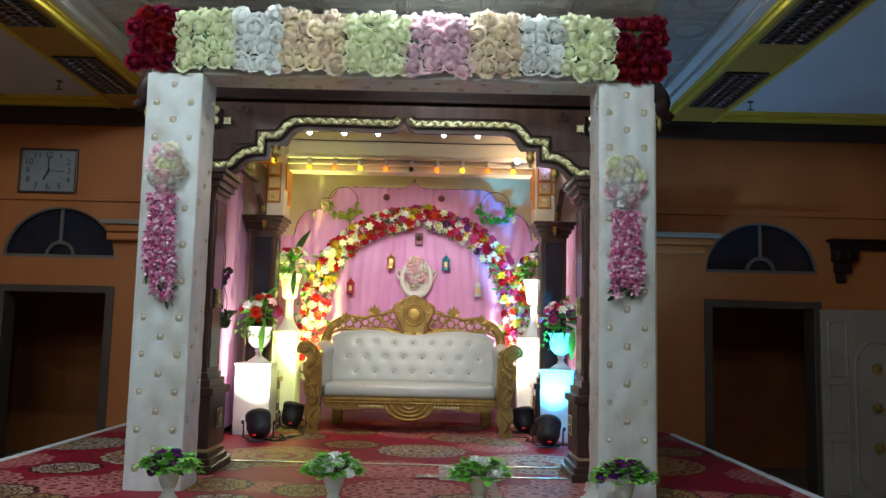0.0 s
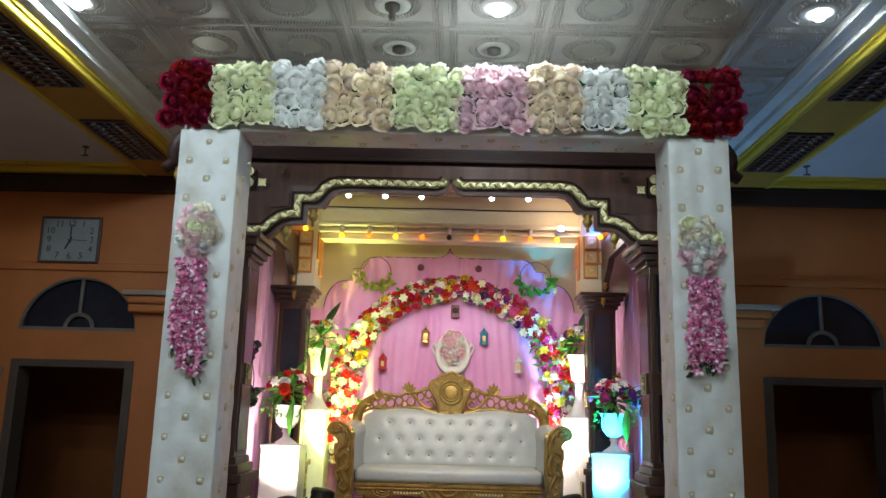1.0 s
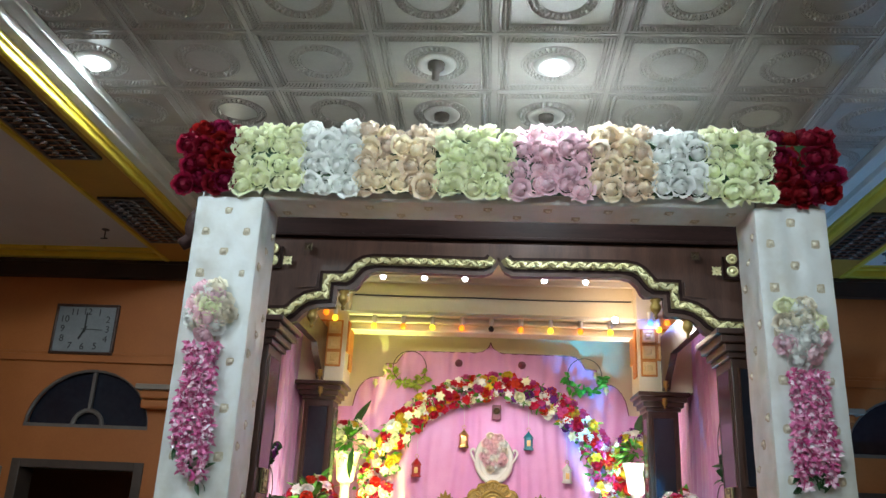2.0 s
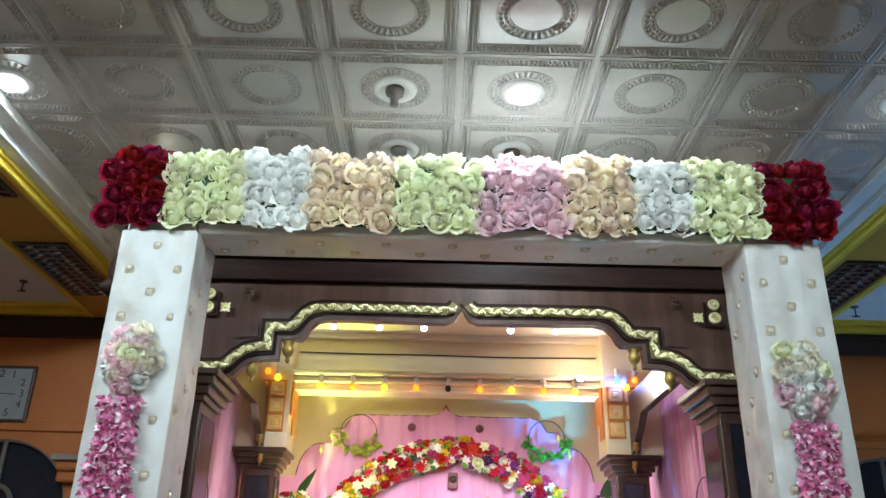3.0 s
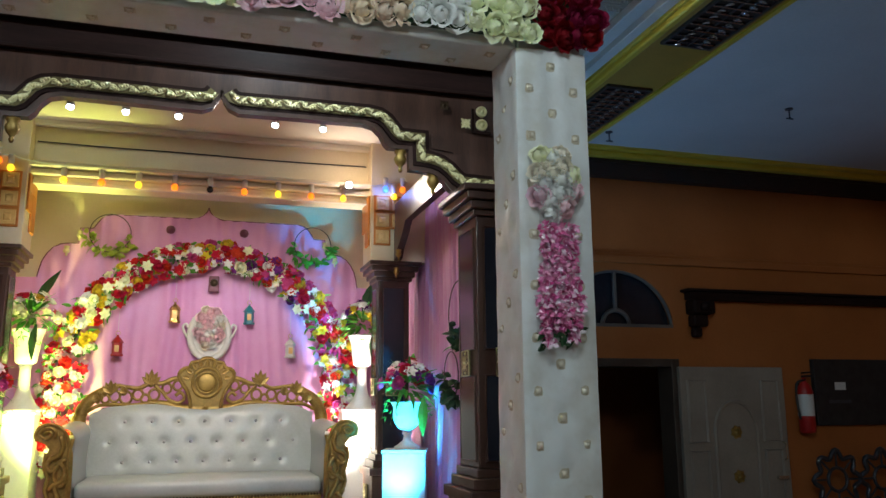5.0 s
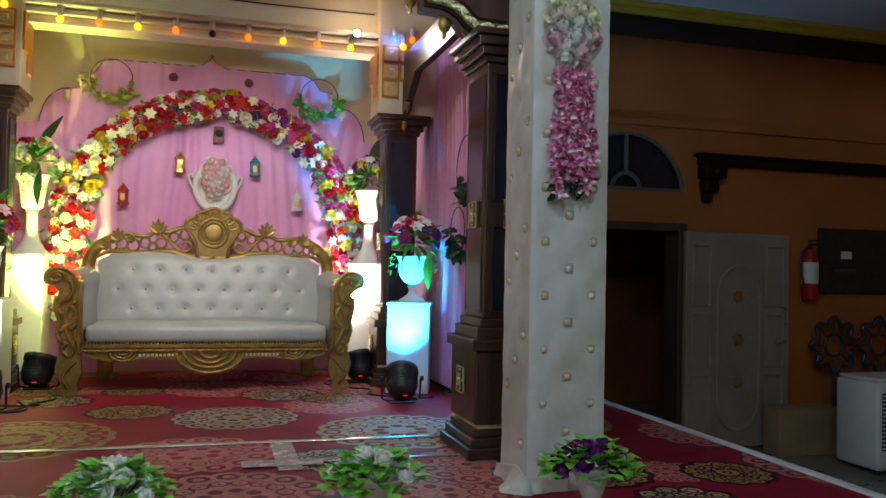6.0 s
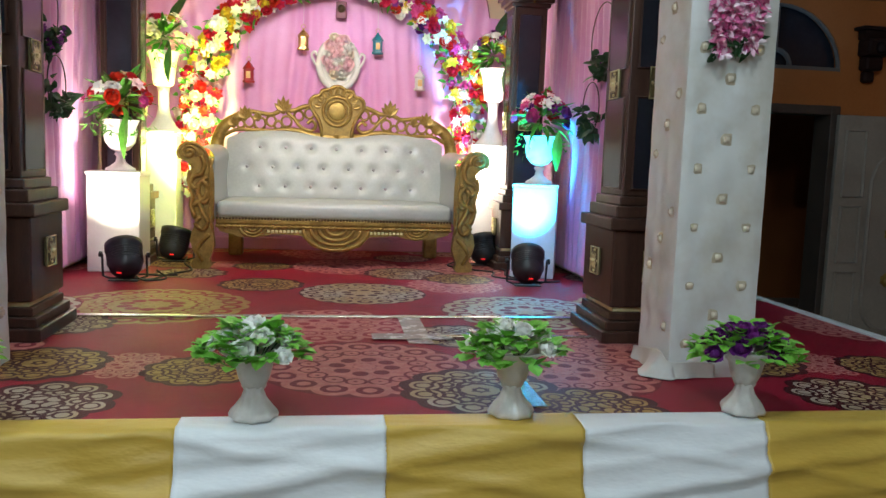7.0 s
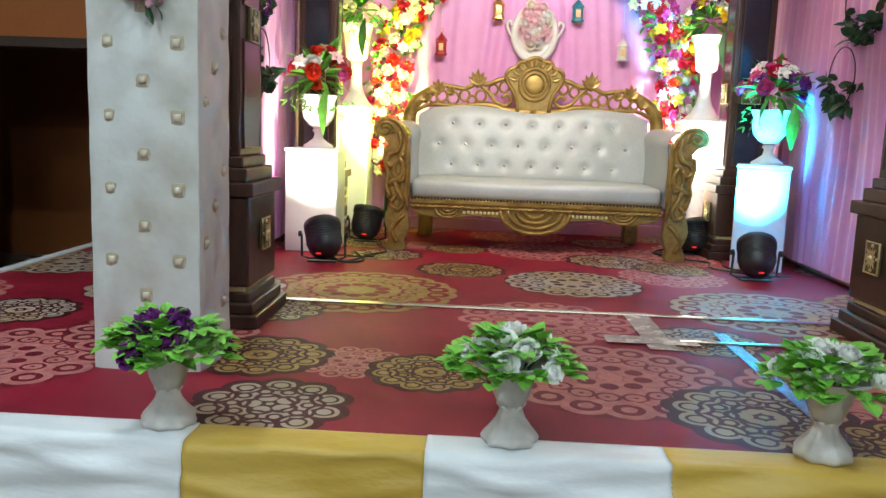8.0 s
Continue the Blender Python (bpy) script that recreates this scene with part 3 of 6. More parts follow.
def ceiling_beads():
    """Two rows of beading round every stamped panel, and short bars round its ring."""
    vs, fs = [], []

    def bead(x, y, u, v, ang=0.0):
        k, z = len(vs), CEIL_Z
        c, s_ = math.cos(ang), math.sin(ang)
        for a, d in ((-u, -v), (u, -v), (u, v), (-u, v)):
            vs.append((x + a * c - d * s_, y + a * s_ + d * c, z))
        vs.append((x, y, z - min(u, v) * 1.9))
        fs.extend([(k, k + 1, k + 4), (k + 1, k + 2, k + 4), (k + 2, k + 3, k + 4), (k + 3, k, k + 4)])

    for i in range(8):
        for j in ROWS:
            cx, cy = TX0 + (i + 0.5) * TILE, TY0 + (j + 0.5) * TILE_Y
            for inset in (0.038, 0.056):
                a, c = TILE / 2 - inset, TILE_Y / 2 - inset
                for k in range(26):
                    t = -1 + 2 * k / 25
                    for p in ((cx + t * a, cy - c), (cx + t * a, cy + c), (cx - a, cy + t * c), (cx + a, cy + t * c)):
                        bead(*p, 0.0078, 0.0078)
            for k in range(32):
                an = 2 * math.pi * k / 32
                for rad in (0.124, 0.145):
                    bead(cx + rad * math.cos(an), cy + rad * math.sin(an), 0.0085, 0.0075, an)
    me = bpy.data.meshes.new("ceiling")
    me.from_pydata(vs, [], fs)
    return me


cb = ceiling_field()
cb.from_mesh(ceiling_beads())
structure("ceiling", cb, CEIL, "stamped grey-white ceiling panels with beaded squares and rings")
for sx in (-1, 1):
    def X(d):
        return CX + sx * d
    def strip(name, d0, d1, z0, z1, mat, label, bevel=0.006):
        structure(name, boxes((min(X(d0), X(d1)), max(X(d0), X(d1)), HALL_Y0, WALL_Y - 0.23, z0, z1), bevel=bevel), mat, label)
    strip("cornice", 2.20, 2.29, 3.06, 3.115, WHITE_P, "white stepped plaster cornice")
    strip("cornice", 2.29, 2.36, 3.02, 3.115, WHITE_P, "white stepped plaster cornice")
    strip("cornice", 2.36, 2.385, 3.00, 3.115, YELLOW_G, "yellow gilt cornice strip")
    strip("cornice", 2.385, 2.44, 2.97, 3.115, YELLOW_G, "yellow gilt cornice strip", 0.015)
    strip("ceiling_beam", 2.44, 2.86, 2.98, 3.2, OCHRE, "ochre painted soffit beam")
    strip("cornice", 2.86, 2.90, 2.97, 3.19, YELLOW_G, "yellow gilt cornice strip")
    xa, xb = (HALL_X[0], X(2.90)) if sx < 0 else (X(2.90), HALL_X[1])
    structure("ceiling", boxes((xa, xb, HALL_Y0, WALL_Y, 3.10, 3.2)), CEIL_SIDE, "smooth pale ceiling of the side bay")


LOUVRE = surface("polished_louvre", (0.30, 0.32, 0.36), (0.45, 0.47, 0.52), 9, 60, 0.16, metal=0.9)


REFLECTOR_ME = mesh_of(lathe([(0.004, 0.004), (0.020, 0.0), (0.026, -0.006), (0.020, -0.010), (0.004, -0.012)], 8), "reflector", surface("bright_louvre_cup", (0.40, 0.43, 0.47), (0.60, 0.63, 0.67), 9, 60, 0.18, metal=0.7), True)


def ceiling_grille(cx, y0, y1):
    g = thing("ceiling_grille", "dark perforated metal grille in the ochre soffit", "grille", "soffit grilles")
    part("frame", boxes((cx - 0.17, cx - 0.15, y0, y1, 2.962, 2.98), (cx + 0.15, cx + 0.17, y0, y1, 2.962, 2.98), (cx - 0.15, cx + 0.15, y0, y0 + 0.02, 2.962, 2.98), (cx - 0.15, cx + 0.15, y1 - 0.02, y1, 2.962, 2.98)), GRILLE, g)
    part("backing", boxes((cx - 0.15, cx + 0.15, y0 + 0.02, y1 - 0.02, 2.974, 2.979)), DARK, g)
    n = int((y1 - y0) / 0.07)
    for i in range(1, n):
        y = y0 + (y1 - y0) * i / n
        part("slat", boxes((cx - 0.15, cx + 0.15, y - 0.006, y + 0.006, 2.960, 2.974)), LOUVRE, g)
    for i in range(n):
        for k in range(2):
            yc, xc = y0 + (y1 - y0) * (i + 0.5) / n, cx - 0.075 + 0.15 * k
            ob = new("reflector", REFLECTOR_ME)
            ob.parent = g
            ob.matrix_basis = pose(xc, yc, 2.966, 28 if i % 2 else 20, 14 if k else -14)
    for k in range(1, 4):
        x = cx - 0.15 + 0.3 * k / 4
        part("slat", boxes((x - 0.006, x + 0.006, y0 + 0.02, y1 - 0.02, 2.964, 2.9735)), GRILLE, g)


for sx in (-1, 1):
    for y0, y1 in ((2.4, 3.7), (4.35, 5.62), (6.27, 7.22)):
        ceiling_grille(CX + sx * 2.645, y0, y1)

# downlights in the panels, with their lamps
LAMP_W = glow("lamp_white", (0.86, 0.94, 1.0), 14.0)


def downlight(x, y, lit=True, rod=1.0):
    d = thing("ceiling_light", "round white recessed ceiling light, switched on" if lit else "round white ceiling rose with a dark stub", "ceiling light", "hall downlights" if lit else "ceiling roses", (x, y, CEIL_Z))
    part("rim", lathe([(0.105, 0.0), (0.10, -0.012), (0.078, -0.020), (0.064, -0.014), (0.055, -0.004)], 24), WHITE_P, d, smooth=True)
    if lit:
        part("lamp", lathe([(0.034, -0.003), (0.036, -0.03), (0.026, -0.052), (0.004, -0.06)], 18), LAMP_W, d, "glowing white lamp", True)
    else:
        part("stub", lathe([(0.045, -0.003), (0.042, -0.03), (0.02, -0.034), (0.018, -0.034 - 0.06 * rod), (0.012, -0.037 - 0.06 * rod)], 12), GREY_T, d, "grey metal stub", True)
    return d


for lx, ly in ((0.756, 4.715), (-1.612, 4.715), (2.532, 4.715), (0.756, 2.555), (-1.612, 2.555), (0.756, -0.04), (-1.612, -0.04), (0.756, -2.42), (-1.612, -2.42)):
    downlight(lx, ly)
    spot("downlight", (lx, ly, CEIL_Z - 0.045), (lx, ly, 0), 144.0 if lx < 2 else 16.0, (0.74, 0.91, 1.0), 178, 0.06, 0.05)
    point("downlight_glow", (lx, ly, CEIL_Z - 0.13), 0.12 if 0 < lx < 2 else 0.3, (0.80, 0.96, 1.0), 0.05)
for lx, ly in ((0.164, 4.715), (0.164, 5.255), (0.756, 5.255)):
    downlight(lx, ly, False, 1.0 if ly < 5 else 0.05)


# ---------------------------------------------------------------- stage
structure("stage_floor", boxes((STAGE_X[0], STAGE_X[1], STAGE_Y, 8.6, -0.05, 0.0)), CARPET, "deep red carpet with lace-like cream and gold medallions")
structure("stage_body", boxes((STAGE_X[0] + 0.03, STAGE_X[1] - 0.03, STAGE_Y + 0.05, 8.6, HALL_Z, -0.052)), DARK, "dark stage platform under the carpet")
for xe in STAGE_X:
    structure("trim", boxes((xe - 0.025, xe + 0.025, STAGE_Y + 0.02, WALL_Y - 0.25, -0.03, 0.010), bevel=0.006), CLOTH_W, "white cloth edging of the stage")


def skirt_panel(x0, x1, mat, label, seed):
    rng = random.Random(seed)
    ph = (0.4, 2.1, 4.0, 1.2, 3.3, 5.1)

    def fn(u, v):
        x = x0 + (x1 - x0) * u
        fold = 0.006 * math.sin(9 * x + 9 * v + ph[0]) + 0.008 * math.sin(19 * x - 13 * v + ph[1]) + 0.005 * math.sin(7 * x + 34 * v + ph[2]) - 0.022 * abs(math.sin(2.2 * x + 13 * v + ph[4])) ** 18 - 0.016 * abs(math.sin(-3.1 * x + 17 * v + ph[5])) ** 22 - 0.010 * abs(math.sin(4.5 * x + 29 * v + ph[0])) ** 10
        if v < 0.15:
            t = v / 0.15
            return (x, STAGE_Y + 0.06 - 0.10 * t, 0.012 + 0.006 * math.sin(14 * x + ph[3]) * t * 0.5 + fold * 0.10 * t)
        t = (v - 0.15) / 0.85
        sag = math.sin(math.pi * u) * 0.02
        return (x, STAGE_Y - 0.04 - 0.10 * t + fold * 0.62 * (1.0 + 0.6 * t) - 0.012 * math.sin(min(1, t * 4) * 1.57), 0.012 - 0.70 * t - sag * 0.2 + 0.004 * math.sin(14 * x + ph[3]))

    ob = part("skirt_panel", sheet(40, 70, fn), mat, None, "", True)
    md = ob.modifiers.new("thick", "SOLIDIFY")
    md.thickness = 0.003
    return tagged(ob, label, "stage skirt", "stage skirt panels")


for k in range(-4, 6):
    xa = 0.078 + 0.548 * k
    xa, xb = max(xa, STAGE_X[0]), min(xa + 0.55, STAGE_X[1])
    if xb - xa > 0.05:
        w = k % 2 == 0
        skirt_panel(xa, xb, CLOTH_W if w else CLOTH_Y, ("white" if w else "mustard yellow") + " satin skirt cloth draped over the stage edge", 100 + k)

# tape and cover strips on the carpet
for nm, lb, rows in (("tape_strip", "pale adhesive tape stuck on the carpet", ((0.79, 0.89, 5.14, 5.72), (0.65, 0.98, 5.20, 5.30))),):
    for x0, x1, y0, y1 in rows:
        tagged(part(nm, boxes((x0, x1, y0, y1, 0.0035 if x0 == 0.79 else 0.0075, 0.006 if x0 == 0.79 else 0.0095)), TAPE), lb, "tape", "tape on the carpet")
for x0, x1, y, w in ((-0.74, 1.72, 5.67, 0.020), (0.92, 1.72, 5.26, 0.012)):
    tagged(part("cover_strip", boxes((x0, x1, y - w, y + w, 0.001, 0.010), bevel=0.003), STEEL), "thin shiny strip over the carpet joint", "floor strip", "carpet joint strips")


# ---------------------------------------------------------------- white padded portal
PIL_L, PIL_R, PIL_Y, PIL_D, PIL_TOP = (-0.935, -0.62), (1.66, 1.975), 4.65, 0.28, 2.34


def padded_face(w, h, studs, seed):
    """Soft padded panel in x-z facing -y, with a hollow round each stud."""
    rng = random.Random(seed)
    ph = [rng.uniform(0, 6.28) for _ in range(4)]

    def fn(u, v):
        x, z = u * w, v * h
        d = 0.0
        for sx_, sz_ in studs:
            r2 = (x - sx_) ** 2 + (z - sz_) ** 2
            if r2 < 0.02:
                d += 0.011 * math.exp(-r2 / 0.0007) + 0.006 * math.exp(-r2 / 0.005)
        edge = min(x, w - x)
        soft = 0.010 * (1 - math.exp(-edge / 0.02))
        crease = 0.0045 * math.sin(31 * z + 9 * x + ph[0]) * math.sin(3.1 * z + ph[1]) + 0.0035 * math.sin(55 * x + 4 * z + ph[2]) * math.sin(2.3 * z + ph[3])
        return (x, -soft + d + crease * (1 - math.exp(-edge / 0.06)), z)

    return sheet(max(6, int(w / 0.018)), max(6, int(h / 0.03)), fn)


def stud_rows(w, h, dz=0.205):
    out, k, z = [], 0, 0.12
    while z < h - 0.05:
        out += [(0.06, z), (w - 0.06, z)] if k % 2 == 0 else [(w / 2, z)]
        z += dz / 2
        k += 1
    return out


def portal():
    p = thing("padded_portal", "tall white padded gateway with pearl studs, soiled in places", "decorative gateway")
    for name, (x0, x1), seed in (("pillar", PIL_L, 1), ("pillar", PIL_R, 2)):
        pil = part(name, boxes((x0 + 0.012, x1 - 0.012, PIL_Y + 0.012, PIL_Y + PIL_D - 0.012, 0.0, PIL_TOP + 0.30), bevel=0.01), TUFT, p)
        w = x1 - x0
        st = stud_rows(w, PIL_TOP)
        fr = part("front_padding", padded_face(w, PIL_TOP, st, seed), TUFT, pil, "", True)
        fr.matrix_basis = pose(x0, PIL_Y, 0)
        inner = 1 if x0 < CX else -1
        sst = [(a, z + 0.05) for a, z in stud_rows(PIL_D, PIL_TOP)]
        sd = part("side_padding", padded_face(PIL_D, PIL_TOP, sst, seed + 5), TUFT, pil, "", True)
        sd.matrix_basis = pose(x1, PIL_Y, 0, 0, 0, 90) if inner > 0 else pose(x0, PIL_Y + PIL_D, 0, 0, 0, -90)
        so = part("side_padding", padded_face(PIL_D, PIL_TOP, sst, seed + 9), TUFT, pil, "", True)
        so.matrix_basis = pose(x0, PIL_Y + PIL_D, 0, 0, 0, -90) if inner > 0 else pose(x1, PIL_Y, 0, 0, 0, 90)
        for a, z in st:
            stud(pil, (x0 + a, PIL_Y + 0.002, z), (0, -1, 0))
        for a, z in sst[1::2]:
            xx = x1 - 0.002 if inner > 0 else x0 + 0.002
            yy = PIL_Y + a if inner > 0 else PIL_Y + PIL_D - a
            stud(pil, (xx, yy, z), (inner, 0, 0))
    bx0, bx1 = PIL_L[0] + 0.0, PIL_R[1] - 0.0
    beam = part("beam", boxes((PIL_L[1] - 0.01, PIL_R[0] + 0.01, PIL_Y + 0.012, PIL_Y + PIL_D - 0.02, PIL_TOP, PIL_TOP + 0.34), bevel=0.012), TUFT, p)
    for k in range(16):
        stud(beam, (PIL_L[1] + 0.07 + 0.142 * k, PIL_Y + (0.09 if k % 2 else 0.19), PIL_TOP - 0.001), (0, 0, -1))
    return p


STUD_ME = mesh_of(lathe([(0.0145, -0.002), (0.0145, 0.006), (0.011, 0.010), (0.002, 0.012)], 4, None, pose(0, 0, 0, 0, 0, 45)), "stud", PEARL, True)
# flat plate round a stud that carries the hollow's painted shade and stain
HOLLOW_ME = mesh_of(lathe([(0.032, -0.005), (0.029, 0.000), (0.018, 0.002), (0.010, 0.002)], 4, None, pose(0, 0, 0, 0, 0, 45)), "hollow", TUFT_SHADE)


def stud(parent, place, normal):
    q = Vector(normal).to_track_quat("Z", "Y").to_matrix().to_4x4()
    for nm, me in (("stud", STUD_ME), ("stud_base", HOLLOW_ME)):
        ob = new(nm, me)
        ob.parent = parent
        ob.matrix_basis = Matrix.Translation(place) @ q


def loose_hem(x0, x1, y0, y1):
    """Loose white cloth flaring out round the foot of a pillar."""
    line = smooth_path([(x0, y1, 0), (x0, (y0 + y1) / 2, 0), (x0 - 0.004, y0 + 0.02, 0), (x0 + 0.03, y0 - 0.004, 0), (x1, y0 - 0.012, 0)], 8)

    def fn(u, v):
        f = u * (len(line) - 1)
        i = min(int(f), len(line) - 2)
        p = line[i].lerp(line[i + 1], f - i)
        d = (line[i + 1] - line[i]).normalized()
        out = Vector((d.y, -d.x, 0))
        spread = 0.012 + (0.070 * math.exp(-((u - 0.50) / 0.20) ** 2) + 0.006) * v ** 1.6
        fold = 0.006 * v * math.sin(17 * u + 1.0) + 0.004 * v * math.sin(41 * u)
        top = 0.045 + 0.05 * math.exp(-((u - 0.45) / 0.18) ** 2) + 0.012 * math.sin(9 * u)
        q = p + out * (spread + fold)
        return (q.x, q.y, 0.003 + top * (1 - v) ** 1.25 + 0.008 * v * (1 - v) * math.sin(43 * u))

    ob = part("loose_cloth", sheet(70, 16, fn), TUFT, None, "", True)
    ob.modifiers.new("thick", "SOLIDIFY").thickness = 0.003
    tagged(ob, "loose white cloth hem flaring at the pillar foot", "cloth")


portal()
loose_hem(PIL_R[0] - 0.004, PIL_R[0] + 0.16, PIL_Y - 0.004, PIL_Y + PIL_D)


# rose band along the top of the portal
def rose_band():
    rng = random.Random(4)
    band = thing("rose_garland", "thick band of roses in maroon, lime, white, peach and pink blocks", "flower garland")
    part("backing", boxes((PIL_L[0] - 0.02, PIL_R[1] + 0.03, PIL_Y - 0.035, PIL_Y + 0.012, 2.38, 2.645), bevel=0.01), LEAF_D, band, "dark green backing")
    blocks = (("maroon", -1.02, -0.76), ("lime", -0.76, -0.44), ("white", -0.44, -0.16), ("peach", -0.16, 0.20), ("lime", 0.20, 0.56), ("pink", 0.56, 0.91),
              ("peach", 0.91, 1.20), ("white", 1.20, 1.45), ("lime", 1.45, 1.74), ("maroon", 1.74, 2.03))
    for colour, x0, x1 in blocks:
        n = max(3, round((x1 - x0) / 0.074))
        for i in range(n):
            for j in range(4):
                x = x0 + (x1 - x0) * (i + 0.5) / n + rng.uniform(-0.016, 0.016)
                z = 2.40 + 0.092 * j + rng.uniform(-0.02, 0.02)
                flower(band, "rose", colour, (x, PIL_Y - 0.045 + rng.uniform(-0.012, 0.012) + (0.03 if j == 3 else 0), z), (rng.uniform(-0.4, 0.4), -1, rng.uniform(-0.45, 0.25) + (0.6 if j == 3 else 0)), rng.uniform(0.104, 0.126), rng)
    return band


rose_band()


def pillar_spray(cx, top, mid, low, seed):
    """Cluster of roses with a long hanging tail of pink blossom."""
    rng = random.Random(seed)
    g = thing("hanging_spray", "cream and pink roses above a hanging magenta blossom tail", "flower spray", "pillar flower sprays")
    y = PIL_Y - 0.04
    cols = ("pink", "cream", "white", "pink", "cream", "lime", "white")
    for k in range(16):
        a, r = 2.4 * k + rng.uniform(-0.15, 0.15), math.sqrt((k + 0.4) / 16)
        z = (top + mid) / 2 + (top - mid) / 2 * r * math.sin(a)
        flower(g, "rose", rng.choice(cols), (cx + 0.096 * r * math.cos(a), y - 0.050 * (1 - r), z), (math.cos(a) * r * 0.9, -1, math.sin(a) * r * 0.9), rng.uniform(0.082, 0.104), rng)
    for s_ in range(4):
        b = bmesh.new()
        x0 = cx - 0.057 + 0.038 * s_
        lo = low + rng.uniform(0.0, 0.16)
        n = 150
        for k in range(n):
            t = k / n
            m = Matrix.Translation((x0 + rng.uniform(-0.022, 0.022) + 0.01 * math.sin(7 * t + s_), y - rng.uniform(0.0, 0.03), mid - 0.04 - (mid - 0.04 - lo) * t)) @ turn(rng, 1.3)
            leaf_shape(b, m, 0.026, 0.018, 0.5)
            leaf_shape(b, m @ Matrix.Rotation(2.1, 4, "Z"), 0.024, 0.017, 0.5)
            leaf_shape(b, m @ Matrix.Rotation(4.2, 4, "Z"), 0.024, 0.017, 0.5)
        part("blossom_strand", b, BLOSSOM, g, "magenta and pale pink petals")
        b = bmesh.new()
        for k in range(7):
            leaf_shape(b, Matrix.Translation((x0 + rng.uniform(-0.02, 0.02), y, lo + rng.uniform(-0.02, 0.05))) @ turn(rng, 1.5), 0.05, 0.022, 0.4)
        tagged(part("leaf_tip", b, LEAF_D, g), kind="stuff")


def blossom_material():
    m = Mat("magenta_blossom")
    isl = m.node("ShaderNodeNewGeometry").outputs["Random Per Island"]
    r = m.node("ShaderNodeValToRGB")
    cr = r.color_ramp
    cr.elements[0].color, cr.elements[1].color = (0.55, 0.04, 0.22, 1), (0.90, 0.82, 0.86, 1)
    e = cr.elements.new(0.55)
    e.color = (0.80, 0.28, 0.48, 1)
    m.link(isl, r.inputs[0])
    m.link(r.outputs[0], m.bsdf.inputs["Base Color"])
    m.bsdf.inputs["Roughness"].default_value = 0.55
    return m.m


BLOSSOM = blossom_material()
pillar_spray(-0.79, 1.91, 1.66, 1.02, 5)
pillar_spray(1.80, 1.91, 1.62, 1.06, 6)


# ---------------------------------------------------------------- carved wooden pavilion
FY = 5.36     # face of the front lintel
LX = 0.506    # axis of the lintel
SCALLOP = [(0.0, 2.300), (0.012, 2.262), (0.035, 2.226), (0.08, 2.206), (0.35, 2.210), (0.66, 2.212), (0.71, 2.200), (0.745, 2.165), (0.765, 2.125), (0.785, 2.106), (0.885, 2.104),
           (0.888, 2.004), (0.97, 2.000), (1.02, 1.985), (1.06, 1.955), (1.09, 1.918), (1.12, 1.905)]
BAND = [(0.030, 2.292), (0.048, 2.268), (0.080, 2.258), (0.35, 2.262), (0.69, 2.262), (0.735, 2.254), (0.770, 2.232), (0.798, 2.198), (0.818, 2.172), (0.838, 2.160), (0.936, 2.158),
        (0.938, 2.060), (0.99, 2.056), (1.04, 2.042), (1.085, 2.012), (1.12, 1.975), (1.15, 1.956), (1.30, 1.951)]


def both_sides(pts, cx=CX):
    return [(cx - u, z) for u, z in reversed(pts)] + [(cx + u, z) for u, z in pts[1:]]


def ribbon(path, w, y0, y1):
    """Flat band of width w along an upright path of (x, z), with mitred corners."""
    b = bmesh.new()
    pts = [Vector((p[0], p[1])) for p in path]
    rows = []
    for i, p in enumerate(pts):
        d0 = (p - pts[i - 1]).normalized() if i else (pts[1] - p).normalized()
        d1 = (pts[i + 1] - p).normalized() if i + 1 < len(pts) else d0
        n0, n1 = Vector((-d0.y, d0.x)), Vector((-d1.y, d1.x))
        nm = (n0 + n1).normalized()
        nm = nm / max(0.5, nm.dot(n0))
        rows.append([b.verts.new((p.x + k * nm.x * w / 2, y, p.y + k * nm.y * w / 2)) for k, y in ((-1, y1), (-1, y0), (1, y0), (1, y1))])
    for u, v in zip(rows, rows[1:]):
        for k in range(4):
            b.faces.new((u[k], u[(k + 1) % 4], v[(k + 1) % 4], v[k]))
    b.faces.new(rows[0])
    b.faces.new(rows[-1][::-1])
    return b


